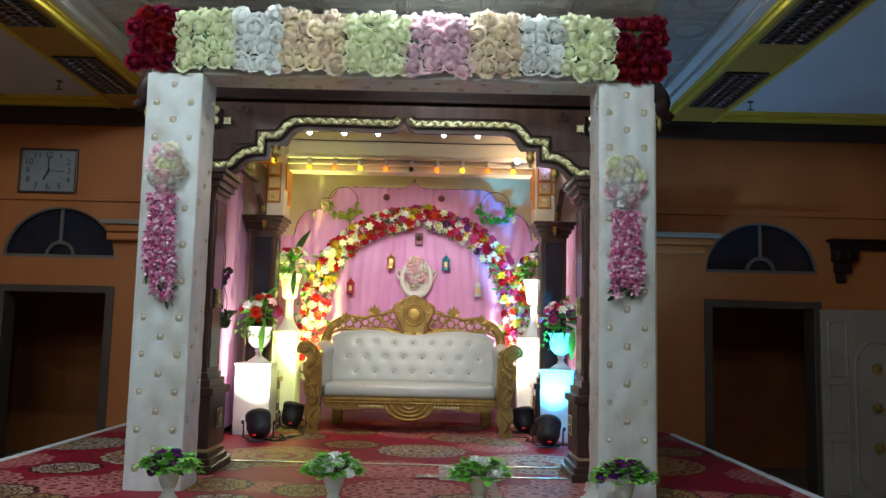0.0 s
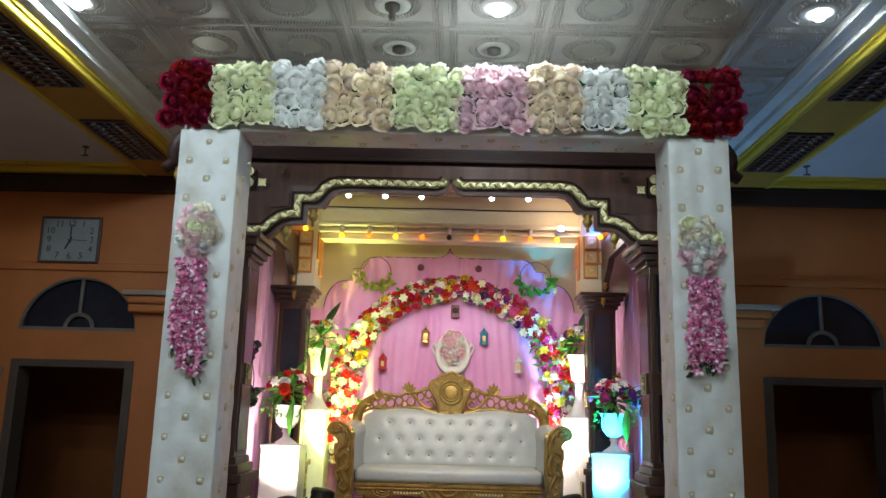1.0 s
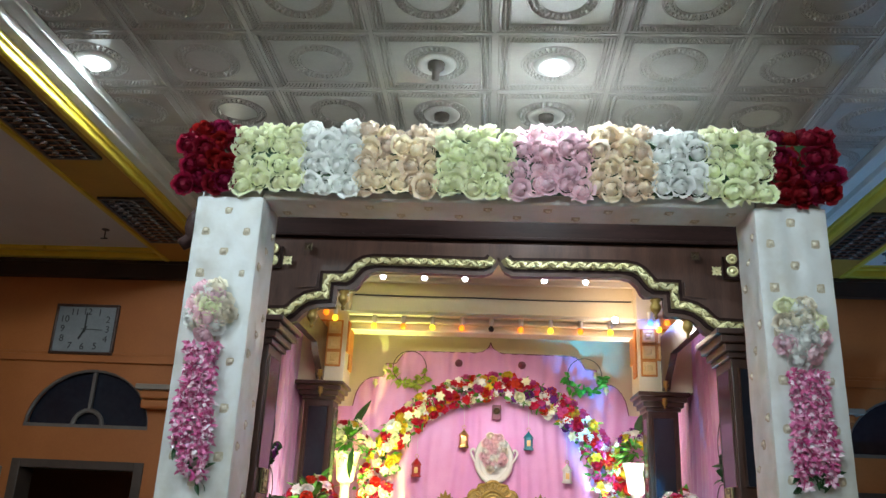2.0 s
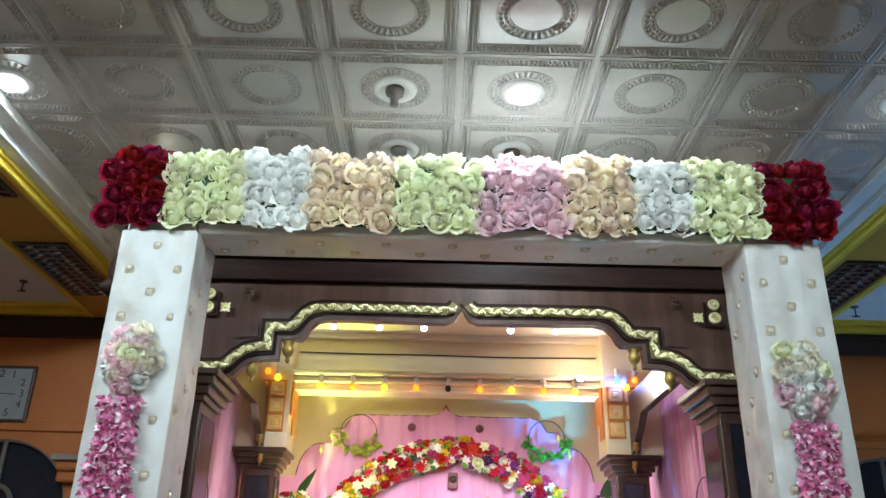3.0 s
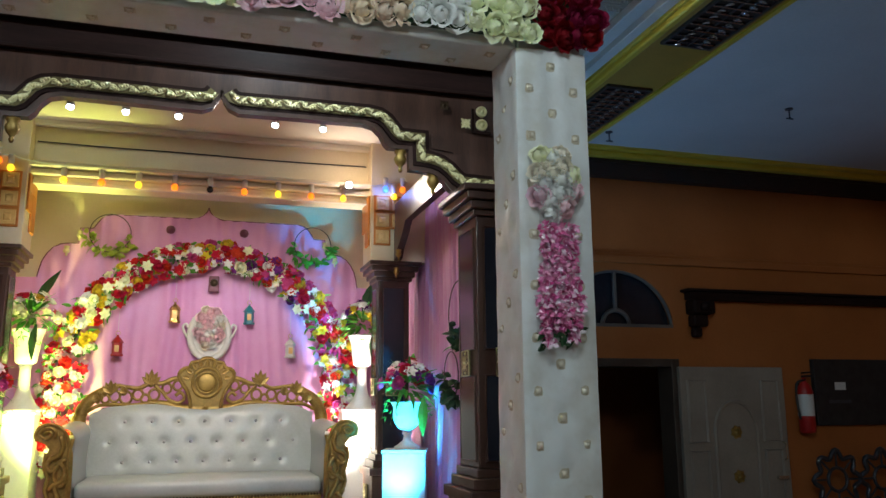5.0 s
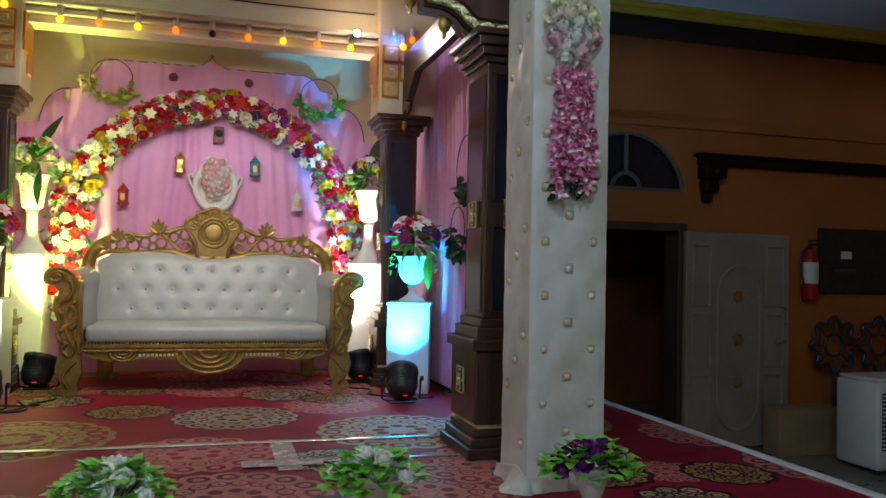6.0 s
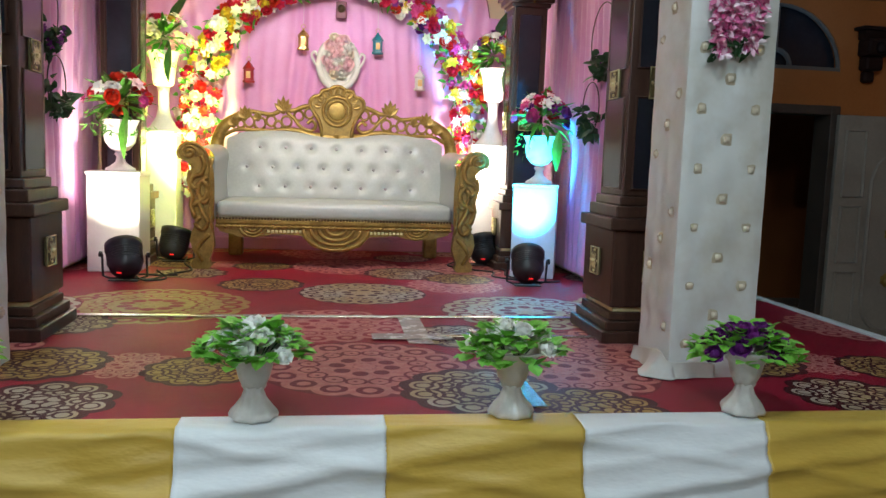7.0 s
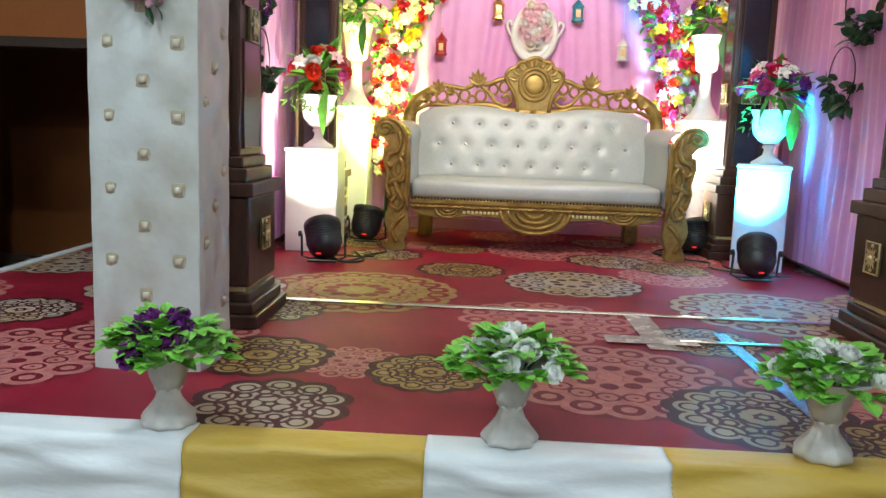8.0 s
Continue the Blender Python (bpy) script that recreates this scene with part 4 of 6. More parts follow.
def scroll_trim(path, parent, y):
    """Raised gilt band with a leafy running scroll, between dark beads."""
    m = part("trim_band", ribbon(path, 0.046, y - 0.006, y + 0.008), AGED, parent)
    part("trim_edge", ribbon(path, 0.084, y - 0.001, y + 0.009), WOOD_B, parent)
    pts = [Vector((p[0], y - 0.008, p[1])) for p in path]
    b = bmesh.new()
    vine, way = [], 0.0
    for p, q in zip(pts, pts[1:]):
        d = q - p
        n = max(1, int(d.length / 0.009))
        nrm = Vector((-d.z, 0, d.x)).normalized()
        al = d.normalized()
        for k in range(n):
            c = p + d * (k + 0.5) / n
            before, way = way, way + d.length / n
            vine.append(c + nrm * 0.011 * math.sin(2 * math.pi * way / 0.078))
            if int(way / 0.039) != int(before / 0.039):
                sd = 1 if int(way / 0.039) % 2 else -1
                for off, ac, size in ((0.010, 0.0, 0.0105), (0.003, 0.010, 0.0085), (0.013, -0.011, 0.0075)):
                    ball(b, c + nrm * sd * off + al * ac + Vector((0, -0.003, 0)), size, 6, 4)
                leaf_shape(b, Matrix.Translation(c - nrm * sd * 0.004 + Vector((0, -0.006, 0))) @ Matrix.Rotation(math.pi / 2 - math.atan2(al.z, al.x) - 0.6 * sd, 4, "Y") @ Matrix.Rotation(math.pi / 2, 4, "X"), 0.030, 0.020, 0.1)
    tube(vine, 0.0048, 5, False, b)
    part("scroll", b, GOLD_P, m, "pale gold carved scroll", True)
    return m


def rosette(parent, place, size, round_boss=False):
    """Carved gilt flower, or a turned round boss."""
    if round_boss:
        b = lathe([(size * 0.5, 0), (size * 0.48, 0.010), (size * 0.36, 0.014), (size * 0.32, 0.006), (size * 0.2, 0.008), (size * 0.14, 0.018), (0.001, 0.020)], 18, None, pose(0, 0, 0, 90))
    else:
        b = bmesh.new()
        for k in range(8):
            a = k * math.pi / 4
            ln = size * (0.55 if k % 2 else 0.42)
            leaf_shape(b, Matrix.Translation((0, -0.010, 0)) @ Matrix.Rotation(a, 4, "Y") @ Matrix.Rotation(math.pi / 2, 4, "X"), ln, size * 0.30, -0.10)
        ball(b, (0, -0.012, 0), size * 0.13, 8, 4)
    ob = part("rosette", b, GOLD_P, parent, "pale gold carved rosette", True)
    ob.matrix_basis = Matrix.Translation(place)
    return ob


def ornament(parent, place, size, turn_z=0, mat=None):
    """Square carved gilt plaque with a four-leaf flower."""
    b = bmesh.new()
    s_ = size / 2
    box(b, -s_, s_, -0.004, 0.006, -s_ * 1.15, s_ * 1.15, 0.003)
    ground = set(b.faces)
    for k in range(4):
        a = math.pi / 4 + k * math.pi / 2
        for off, ln in ((-0.5, 0.62), (0.0, 0.80), (0.5, 0.62)):
            leaf_shape(b, Matrix.Translation((0, -0.008, 0)) @ Matrix.Rotation(a + off, 4, "Y") @ Matrix.Rotation(math.pi / 2, 4, "X"), ln * 1.25 * s_, 0.30 * s_, -0.08)
        ball(b, (0.82 * s_ * math.cos(a + 0.785), -0.006, 0.9 * s_ * math.sin(a + 0.785)), 0.14 * s_, 6, 4)
    ball(b, (0, -0.012, 0), 0.20 * s_, 8, 4)
    tube([(-s_, -0.006, -s_ * 1.15), (s_, -0.006, -s_ * 1.15), (s_, -0.006, s_ * 1.15), (-s_, -0.006, s_ * 1.15)], 0.0045, 5, True, b)
    for fc in b.faces:
        fc.material_index = 0 if fc in ground else 1
    ob = part("plaque", b, [AGED, mat or GOLD_P], parent, "pale gold carved plaque", True)
    ob.matrix_basis = Matrix.Translation(place) @ pose(0, 0, 0, 0, 0, turn_z)
    return ob


def finial(parent, place, s_=1.0):
    ob = part("pendant", lathe([(0.004, -0.075), (0.008, -0.066), (0.005, -0.058), (0.016, -0.045), (0.022, -0.03), (0.014, -0.014), (0.020, -0.008), (0.020, 0.0), (0.012, 0.004)], 12), GOLD, parent, "turned gilt pendant", True)
    ob.matrix_basis = Matrix.Translation(place) @ Matrix.Diagonal((s_, s_, s_, 1))


def wood_column(cx, y0, y1, half, top, plinth, name, panes=True):
    c = thing(name, "dark carved wooden column with glazed panels and gilt plaques", "column", "pavilion columns")
    ym = (y0 + y1) / 2
    hd = (y1 - y0) / 2
    def slab(nm, e, za, zb, bev=0.006):
        return part(nm, boxes((cx - half - e, cx + half + e, ym - hd - e, ym + hd + e, za, zb), bevel=bev), WOOD, c)
    slab("base_step", 0.085, 0.0, 0.05)
    slab("base_step", 0.065, 0.05, 0.09)
    slab("base_step", 0.045, 0.09, 0.125)
    band = slab("gilt_band", 0.030, 0.125, 0.145, 0.004)
    band.data.materials[0] = GOLD_P
    slab("plinth", 0.045, 0.145, plinth - 0.05, 0.008)
    slab("plinth_cap", 0.065, plinth - 0.05, plinth)
    slab("plinth_cap", 0.035, plinth, plinth + 0.05)
    slab("plinth_cap", 0.015, plinth + 0.05, plinth + 0.09)
    slab("shaft", 0.0, plinth + 0.09, top - 0.12, 0.006)
    slab("capital", 0.018, top - 0.14, top - 0.11)
    slab("capital", 0.038, top - 0.11, top - 0.07)
    slab("capital", 0.060, top - 0.07, top - 0.03)
    slab("capital", 0.080, top - 0.03, top)
    inner = 1 if cx < CX else -1
    spans = [(plinth + 0.12, plinth + 0.50), (plinth + 0.62, top - 0.19)] if top - plinth > 1.1 else [(plinth + 0.12, top - 0.19)]
    for za, zb in spans:
        wf, ws = half - 0.035, hd - 0.035
        part("pane", boxes((cx - wf, cx + wf, y0 - 0.004, y0 + 0.004, za, zb)), GLASS_D, c, "dark glazed panel")
        xs = cx + inner * half
        part("pane", boxes((xs - 0.004, xs + 0.004, ym - ws, ym + ws, za, zb)), GLASS_D, c, "dark glazed panel")
        part("moulding", tube([(cx - wf, y0 - 0.004, za), (cx + wf, y0 - 0.004, za), (cx + wf, y0 - 0.004, zb), (cx - wf, y0 - 0.004, zb)], 0.008, 5, True), WOOD, c)
        part("moulding", tube([(xs, ym - ws, za), (xs, ym + ws, za), (xs, ym + ws, zb), (xs, ym - ws, zb)], 0.008, 5, True), WOOD, c)
    zg = spans[0][1] + 0.06
    if len(spans) == 1:
        zg = plinth * 0.55
    for z, e in ((zg, 0.0), (plinth * 0.62, 0.045)):
        ornament(c, (cx, y0 - e - 0.008, z), min(0.11, half * 1.1))
        ornament(c, (cx + inner * (half + e + 0.008), ym, z), min(0.10, hd), 90 * inner)
    return c


wood_column(CX - 1.32, 5.24, 5.52, 0.14, 1.90, 0.52, "wooden_column")
wood_column(CX + 1.32, 5.24, 5.52, 0.14, 1.90, 0.52, "wooden_column")
wood_column(CX - 1.36, 7.45, 7.68, 0.115, 1.92, 0.46, "wooden_column")
wood_column(CX + 1.30, 7.45, 7.68, 0.115, 1.92, 0.46, "wooden_column")


def front_lintel():
    l = thing("carved_lintel", "dark wooden scalloped lintel with pale gold carved trim", "lintel")
    edge = both_sides(SCALLOP, LX)
    poly = [(CX - 1.50, 2.395), (CX - 1.50, 1.905)] + edge + [(CX + 1.50, 1.905), (CX + 1.50, 2.395)]
    part("board", prism(poly, FY, FY + 0.07), WOOD, l)
    # near-black wood here puts the shade of the recess above the ledge into colour
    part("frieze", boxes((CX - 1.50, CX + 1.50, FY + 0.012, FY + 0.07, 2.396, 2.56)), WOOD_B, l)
    for s in (-1, 1):
        lip = [(LX + s * u, z) for u, z in SCALLOP]
        part("lip", ribbon(lip, 0.020, FY - 0.012, FY + 0.002), WOOD, l)
        scroll_trim([(LX + s * u, z) for u, z in BAND], l, FY - 0.010)
        for u, z in ((0.842, 2.075), (1.005, 1.975)):
            finial(l, (LX + s * u, FY + 0.02, z + 0.02), 1.45)
        rosette(l, (LX + s * 1.165, FY - 0.004, 2.252), 0.062)
        part("boss_frame", ribbon([(LX + s * 1.205, 2.335), (LX + s * 1.205, 2.215), (LX + s * 1.30, 2.215)], 0.012, FY - 0.010, FY + 0.002), WOOD_B, l)
        rosette(l, (LX + s * 1.252, FY - 0.001, 2.255), 0.062, True)
        rosette(l, (LX + s * 1.252, FY - 0.001, 2.325), 0.058, True)
        flower_up = rosette(l, (LX + s * 1.055, FY - 0.004, 2.335), 0.058)
        flower_up.data.materials[0] = BRONZE
        part("panel_edge", ribbon([(LX + s * 1.0, 2.185), (LX + s * 1.0, 2.115), (LX + s * 1.10, 2.105)], 0.010, FY - 0.006, FY + 0.002), WOOD, l)
    for za, zb, e in ((2.55, 2.60, 0.03), (2.60, 2.64, 0.06), (2.64, 2.70, 0.10), (2.70, 2.74, 0.13)):
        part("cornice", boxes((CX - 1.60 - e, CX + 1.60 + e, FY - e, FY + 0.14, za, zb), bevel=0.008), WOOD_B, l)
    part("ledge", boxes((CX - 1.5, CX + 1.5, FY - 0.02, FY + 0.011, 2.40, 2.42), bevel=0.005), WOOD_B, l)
    for s in (-1, 1):
        curve = smooth_path([(CX + s * 1.60, FY + 0.05, 2.58), (CX + s * 1.66, FY + 0.02, 2.55), (CX + s * 1.72, FY, 2.46), (CX + s * 1.72, FY, 2.38), (CX + s * 1.78, FY, 2.33)], 4)
        br = part("corbel", tube(curve, lambda t: 0.070 - 0.035 * t, 10), WOOD_B, l, "", True)
        p2 = part("pendant", lathe([(0.004, -0.09), (0.010, -0.07), (0.018, -0.045), (0.010, -0.02), (0.016, 0.0), (0.01, 0.004)], 10), GOLD, br, "turned gilt pendant", True)
        p2.matrix_basis = Matrix.Translation((CX + s * 1.70, FY, 2.34))
    return l


front_lintel()


def side_lintel(x, s):
    """Scalloped rail between a front and a rear column."""
    l = thing("side_lintel", "dark wooden scalloped side rail with small pendants", "lintel", "side rails")
    y0, y1 = 5.50, 7.46
    e = [(y0, 1.90), (y0 + 0.10, 1.90), (y0 + 0.14, 2.0), (y0 + 0.28, 2.08), (y0 + 0.38, 2.16), (y1 - 0.38, 2.16), (y1 - 0.28, 2.08), (y1 - 0.14, 2.0), (y1 - 0.10, 1.94), (y1 + 0.02, 1.925)]
    b = prism([(y0, 2.35)] + e + [(y1 + 0.02, 2.35)], -0.025, 0.025)
    bmesh.ops.transform(b, matrix=Matrix.Translation((x, 0, 0)) @ Matrix.Rotation(math.pi / 2, 4, "Z"), verts=b.verts)
    part("board", b, WOOD, l)
    for yy, zz in ((y0 + 0.30, 2.06), (y1 - 0.20, 1.98), (y1 - 0.13, 1.86)):
        finial(l, (x - s * 0.03, yy, zz), 1.0)


side_lintel(CX - 1.36, -1)
side_lintel(CX + 1.32, 1)


# ---------------------------------------------------------------- alcove behind the pavilion
AX0, AX1, BY = CX - 1.62, CX + 1.62, 8.50
structure("wall_alcove_west", boxes((AX0 - 0.12, AX0, 5.60, BY + 0.12, 0.0, 3.3)), CREAM, "cream painted alcove side wall")
structure("wall_alcove_east", boxes((AX1, AX1 + 0.12, 5.60, BY + 0.12, 0.0, 3.3)), CREAM, "cream painted alcove side wall")
structure("wall_alcove_back", boxes((AX0, AX1, BY, BY + 0.12, 0.0, 3.3)), CREAM, "cream painted alcove back wall")
structure("ceiling_alcove", boxes((AX0, AX1, 5.60, BY, 3.0, 3.1)), CREAM_C, "cream painted alcove ceiling")
for y0, y1, z0, z1 in ((BY - 0.05, BY, 2.60, 2.64), (BY - 0.09, BY, 2.64, 2.68), (BY - 0.16, BY, 2.68, 2.73), (BY - 0.20, BY - 0.001, 2.73, 2.76)):
    structure("cornice", boxes((AX0, AX1, y0, y1, z0, z1), bevel=0.006), CREAM_C, "cream stepped plaster cove")
# cream piers over the rear columns, with orange lattice panels
for s, cx in ((-1, CX - 1.33), (1, CX + 1.27)):
    structure("pier", boxes((cx - (0.27 if s < 0 else 0.15), cx + (0.15 if s < 0 else 0.27), 7.43, 7.72, 1.922, 2.998), bevel=0.006), CREAM, "cream painted pier above the wooden column")
    w = thing("lattice_panel", "orange wooden lattice with pale gold square tiles", "wall ornament", "lattice panels")
    for fx in (0, 1):
        for (i, j) in ((0, 0), (1, 0), (0, 1), (1, 1), (1, 2)) if s < 0 else ((0, 0), (1, 0), (0, 1), (1, 1), (0, 2)):
            if fx == 0:
                x0 = cx - 0.13 + 0.125 * i
                z0 = 2.29 - 0.125 * j
                part("frame", boxes((x0, x0 + 0.125, 7.412, 7.428, z0, z0 + 0.125), bevel=0.004), AMBER, w)
                part("tile", lathe([(0.070, 0), (0.066, 0.008), (0.04, 0.008), (0.036, 0.004), (0.02, 0.012), (0.002, 0.014)], 4, None, pose(x0 + 0.0625, 7.412, z0 + 0.0625, 90) @ pose(0, 0, 0, 0, 0, 45)), AMBER_P, w)
            else:
                yy = 7.45 + 0.125 * i
                z0 = 2.29 - 0.125 * j
                xs = cx - s * 0.152
                part("frame", boxes((min(xs, xs - s * 0.014), max(xs, xs - s * 0.014), yy, yy + 0.125, z0, z0 + 0.125), bevel=0.004), AMBER, w)


def curtain(name, p0, p1, z0, z1, folds, label, amp=0.022, top=None, seed=0):
    """Hanging pleated cloth from p0 to p1 (x, y)."""
    rng = random.Random(seed)
    ph = [rng.uniform(0, 6.28) for _ in range(3)]
    a, b_ = Vector((*p0, 0)), Vector((*p1, 0))
    d = b_ - a
    nrm = Vector((d.y, -d.x, 0)).normalized()

    def fn(u, v):
        zt = top(u) if top else z1
        z = z0 + (zt - z0) * v
        ww = u + 0.012 * math.sin(3 * z + 11 * u + ph[0])
        f = amp * (0.7 * abs(math.sin(math.pi * folds * ww)) + 0.35 * math.sin(2.6 * math.pi * folds * ww + ph[1] + 0.5 * z) + 0.3 * math.sin(7 * u + ph[2]))
        c = a + d * u + nrm * f
        return (c.x, c.y, z)

    g = thing(name, label, "curtain", "pink drapes")
    widths = 5
    for k in range(widths):
        part("cloth_width", sheet(int(folds * 10 / widths), 14, lambda u, v, k=k: fn((k + u) / widths, v)), PINK, g, "", True)
    return g


BACK_EDGE = [(0.0, 2.475), (0.012, 2.44), (0.035, 2.41), (0.075, 2.388), (0.12, 2.376), (0.72, 2.374), (0.765, 2.362), (0.80, 2.338), (0.83, 2.298), (0.85, 2.262), (0.865, 2.256), (0.948, 2.254),
             (0.952, 2.132), (1.03, 2.130), (1.08, 2.122), (1.13, 2.092), (1.17, 2.045), (1.20, 1.985), (1.215, 1.92), (1.225, 1.86), (1.6, 1.85)]
BACK_X = 0.475


BLOOM_D = surface("dusky_pink_wood", (0.16, 0.05, 0.08), (0.24, 0.08, 0.12), 9, 60, 0.5)


def back_top(u):
    t = abs(CX - 1.44 + 2.84 * u - BACK_X)
    for (a, za), (b_, zb) in zip(BACK_EDGE, BACK_EDGE[1:]):
        if t <= b_:
            return za + (zb - za) * (t - a) / (b_ - a)
    return BACK_EDGE[-1][1]


drape = curtain("backdrop_drape", (CX - 1.44, BY - 0.10), (CX + 1.40, BY - 0.10), 0.06, 2.3, 22, "pink pleated backdrop with a scalloped top edge", 0.016, back_top, 1)
for s in (-1, 1):
    part("edge_binding", tube([(BACK_X + s * t, BY - 0.108, z) for t, z in BACK_EDGE[:-1]], 0.0042, 6), BLOOM_D, drape, "dusky binding along the top edge", True)
    for t, z in ((0.285, 2.275),):
        part("boss", lathe([(0.036, 0), (0.032, 0.012), (0.014, 0.018), (0.010, 0.032), (0.002, 0.034)], 14, None, pose(BACK_X + s * t, BY - 0.115, z, 90)), BLOOM_D, drape, "dusky pink turned boss", True)
    for t, z in ((0.945, 2.225), (1.03, 2.10)):
        part("pendant", lathe([(0.004, -0.075), (0.010, -0.066), (0.006, -0.058), (0.022, -0.045), (0.026, -0.03), (0.014, -0.014), (0.022, -0.008), (0.022, 0.0), (0.012, 0.004)], 12, None, Matrix.Translation((BACK_X + s * t, BY - 0.135, z))), GOLD_P, drape, "turned gilt pendant", True)
curtain("side_drape", (CX - 1.55, 5.62), (CX - 1.55, BY - 0.12), 0.05, 2.45, 22, "pink pleated side drape", 0.03, None, 2)
curtain("side_drape", (CX + 1.55, BY - 0.12), (CX + 1.55, 5.62), 0.05, 2.45, 22, "pink pleated side drape", 0.03, None, 3)
structure("baseboard", boxes((AX0 + 0.001, AX1 - 0.001, BY - 0.14, BY - 0.12, 0.0, 0.09), bevel=0.006), PINK, "pale pink skirting board")


# ---------------------------------------------------------------- sofa
def sofa():
    SX, SY = 0.52, 7.24
    s = thing("wedding_sofa", "white tufted sofa in a carved antique gold frame", "sofa", at=(SX, SY, 0))
    # seat and cushion
    part("seat", boxes((-0.76, 0.76, 0.06, 0.72, 0.315, 0.43), bevel=0.035), WHITE_L, s, "white leatherette seat", True)
    hz = 0.95

    def back_fn(u, v):
        x = -0.78 + 1.56 * u
        top = 0.905 - 0.055 * (abs(2 * u - 1) ** 10) - 0.012 * math.cos(4 * math.pi * u)
        z = 0.38 + (top - 0.38) * v
        bulge = 0.045 * (1 - abs(2 * u - 1) ** 8) * (1 - abs(2 * v - 1) ** 8)
        for (bx, bz) in BUTTONS:
            r2 = (x - bx) ** 2 + (z - bz) ** 2
            if r2 < 0.03:
                bulge -= 0.015 * math.exp(-r2 / 0.0008) + 0.004 * math.exp(-r2 / 0.005)
        return (x, 0.66 + 0.10 * v - bulge, z)

    part("back_cushion", sheet(104, 34, back_fn), WHITE_L, s, "white buttoned leatherette back", True)
    part("back_panel", prism([(-0.78, 0.28), (0.78, 0.28), (0.78, 0.82), (0.70, 0.885), (-0.70, 0.885), (-0.78, 0.82)], 0.79, 0.85), GOLD, s)
    for bx, bz in BUTTONS:
        v = (bz - 0.38) / 0.52
        part("button", lathe([(0.012, 0), (0.011, 0.006), (0.004, 0.010)], 8, None, pose(bx, 0.66 + 0.10 * v - 0.027, bz, 90)), CRYSTAL, s, "", True)
    # arms
    def wx(x):
        return x if x < 0.84 else 0.84 + (x - 0.84) * 1.15

    for sd in (-1, 1):
        def arm_fn(u, v):
            ang = math.pi * (0.05 + 1.05 * u)
            y = 0.02 + 0.72 * v
            rr = 0.075 + 0.012 * math.sin(math.pi * v)
            if u < 0.55:
                t = u / 0.55
                x = 0.76 + 0.01 * math.sin(math.pi * t)
                z = 0.40 + 0.28 * t
            else:
                t = (u - 0.55) / 0.45
                x = 0.855 - 0.095 * math.cos(math.pi * t)
                z = 0.68 + 0.085 * math.sin(math.pi * t)
            return (sd * x, y, z + 0.03 * v)
        part("arm_pad", sheet(20, 12, arm_fn), WHITE_L, s, "white leatherette arm", True)
        part("arm_side", boxes(*[(min(sd * 0.77, sd * 0.91), max(sd * 0.77, sd * 0.91), 0.04, 0.76, 0.30, 0.70)], bevel=0.02), WHITE_L, s)
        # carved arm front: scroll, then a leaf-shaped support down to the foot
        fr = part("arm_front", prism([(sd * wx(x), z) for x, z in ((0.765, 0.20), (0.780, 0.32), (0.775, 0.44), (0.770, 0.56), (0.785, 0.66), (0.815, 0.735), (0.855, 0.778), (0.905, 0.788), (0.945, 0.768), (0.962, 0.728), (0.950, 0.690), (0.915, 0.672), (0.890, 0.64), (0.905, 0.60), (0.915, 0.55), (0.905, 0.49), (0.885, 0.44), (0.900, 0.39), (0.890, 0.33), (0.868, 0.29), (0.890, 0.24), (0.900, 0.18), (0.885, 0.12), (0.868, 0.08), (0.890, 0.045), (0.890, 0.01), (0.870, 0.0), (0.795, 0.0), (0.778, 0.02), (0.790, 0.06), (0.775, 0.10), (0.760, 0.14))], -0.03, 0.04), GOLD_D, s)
        part("arm_edge", tube(smooth_path([(sd * wx(x), -0.03, z) for x, z in ((0.770, 0.30), (0.770, 0.56), (0.785, 0.66), (0.815, 0.735), (0.855, 0.778), (0.905, 0.788), (0.945, 0.768), (0.962, 0.728), (0.950, 0.690))], 3), 0.011, 6), GOLD, fr, "", True)
        for pts, r in (([(0.905 + (0.010 + 0.0022 * k) * math.cos(0.62 * k), 0.730 + (0.010 + 0.0022 * k) * math.sin(0.62 * k)) for k in range(17)], 0.009),
                       ([(0.84, 0.72), (0.82, 0.66), (0.84, 0.60), (0.88, 0.58), (0.895, 0.54), (0.87, 0.51), (0.845, 0.54)], 0.014), ([(0.83, 0.56), (0.80, 0.52), (0.81, 0.46), (0.85, 0.43), (0.88, 0.40)], 0.015),
                       ([(0.80, 0.58), (0.84, 0.55), (0.855, 0.48), (0.82, 0.42), (0.79, 0.46), (0.81, 0.50)], 0.013),
                       ([(0.86, 0.44), (0.83, 0.36), (0.80, 0.30), (0.83, 0.25), (0.87, 0.29), (0.845, 0.33)], 0.014),
                       ([(0.79, 0.22), (0.83, 0.18), (0.86, 0.12), (0.83, 0.05)], 0.012), ([(0.77, 0.70), (0.785, 0.60), (0.775, 0.48), (0.785, 0.38), (0.77, 0.25)], 0.010),
                       ([(0.90, 0.62), (0.905, 0.55), (0.885, 0.47), (0.893, 0.40), (0.868, 0.32)], 0.012)):
            part("carving", tube(smooth_path([(sd * wx(x), -0.034, z) for x, z in pts], 3), r * 1.15, 6), GOLD, fr, "", True)
        part("rear_leg", boxes((min(sd * 0.66, sd * 0.76), max(sd * 0.66, sd * 0.76), 0.70, 0.80, 0.0, 0.32), bevel=0.015), GOLD, s)
        # shoulder of the back frame
        sh = [(sd * x, 0.775, z) for x, z in ((0.835, 0.58), (0.85, 0.74), (0.845, 0.83), (0.80, 0.925), (0.72, 0.985), (0.66, 1.01))]
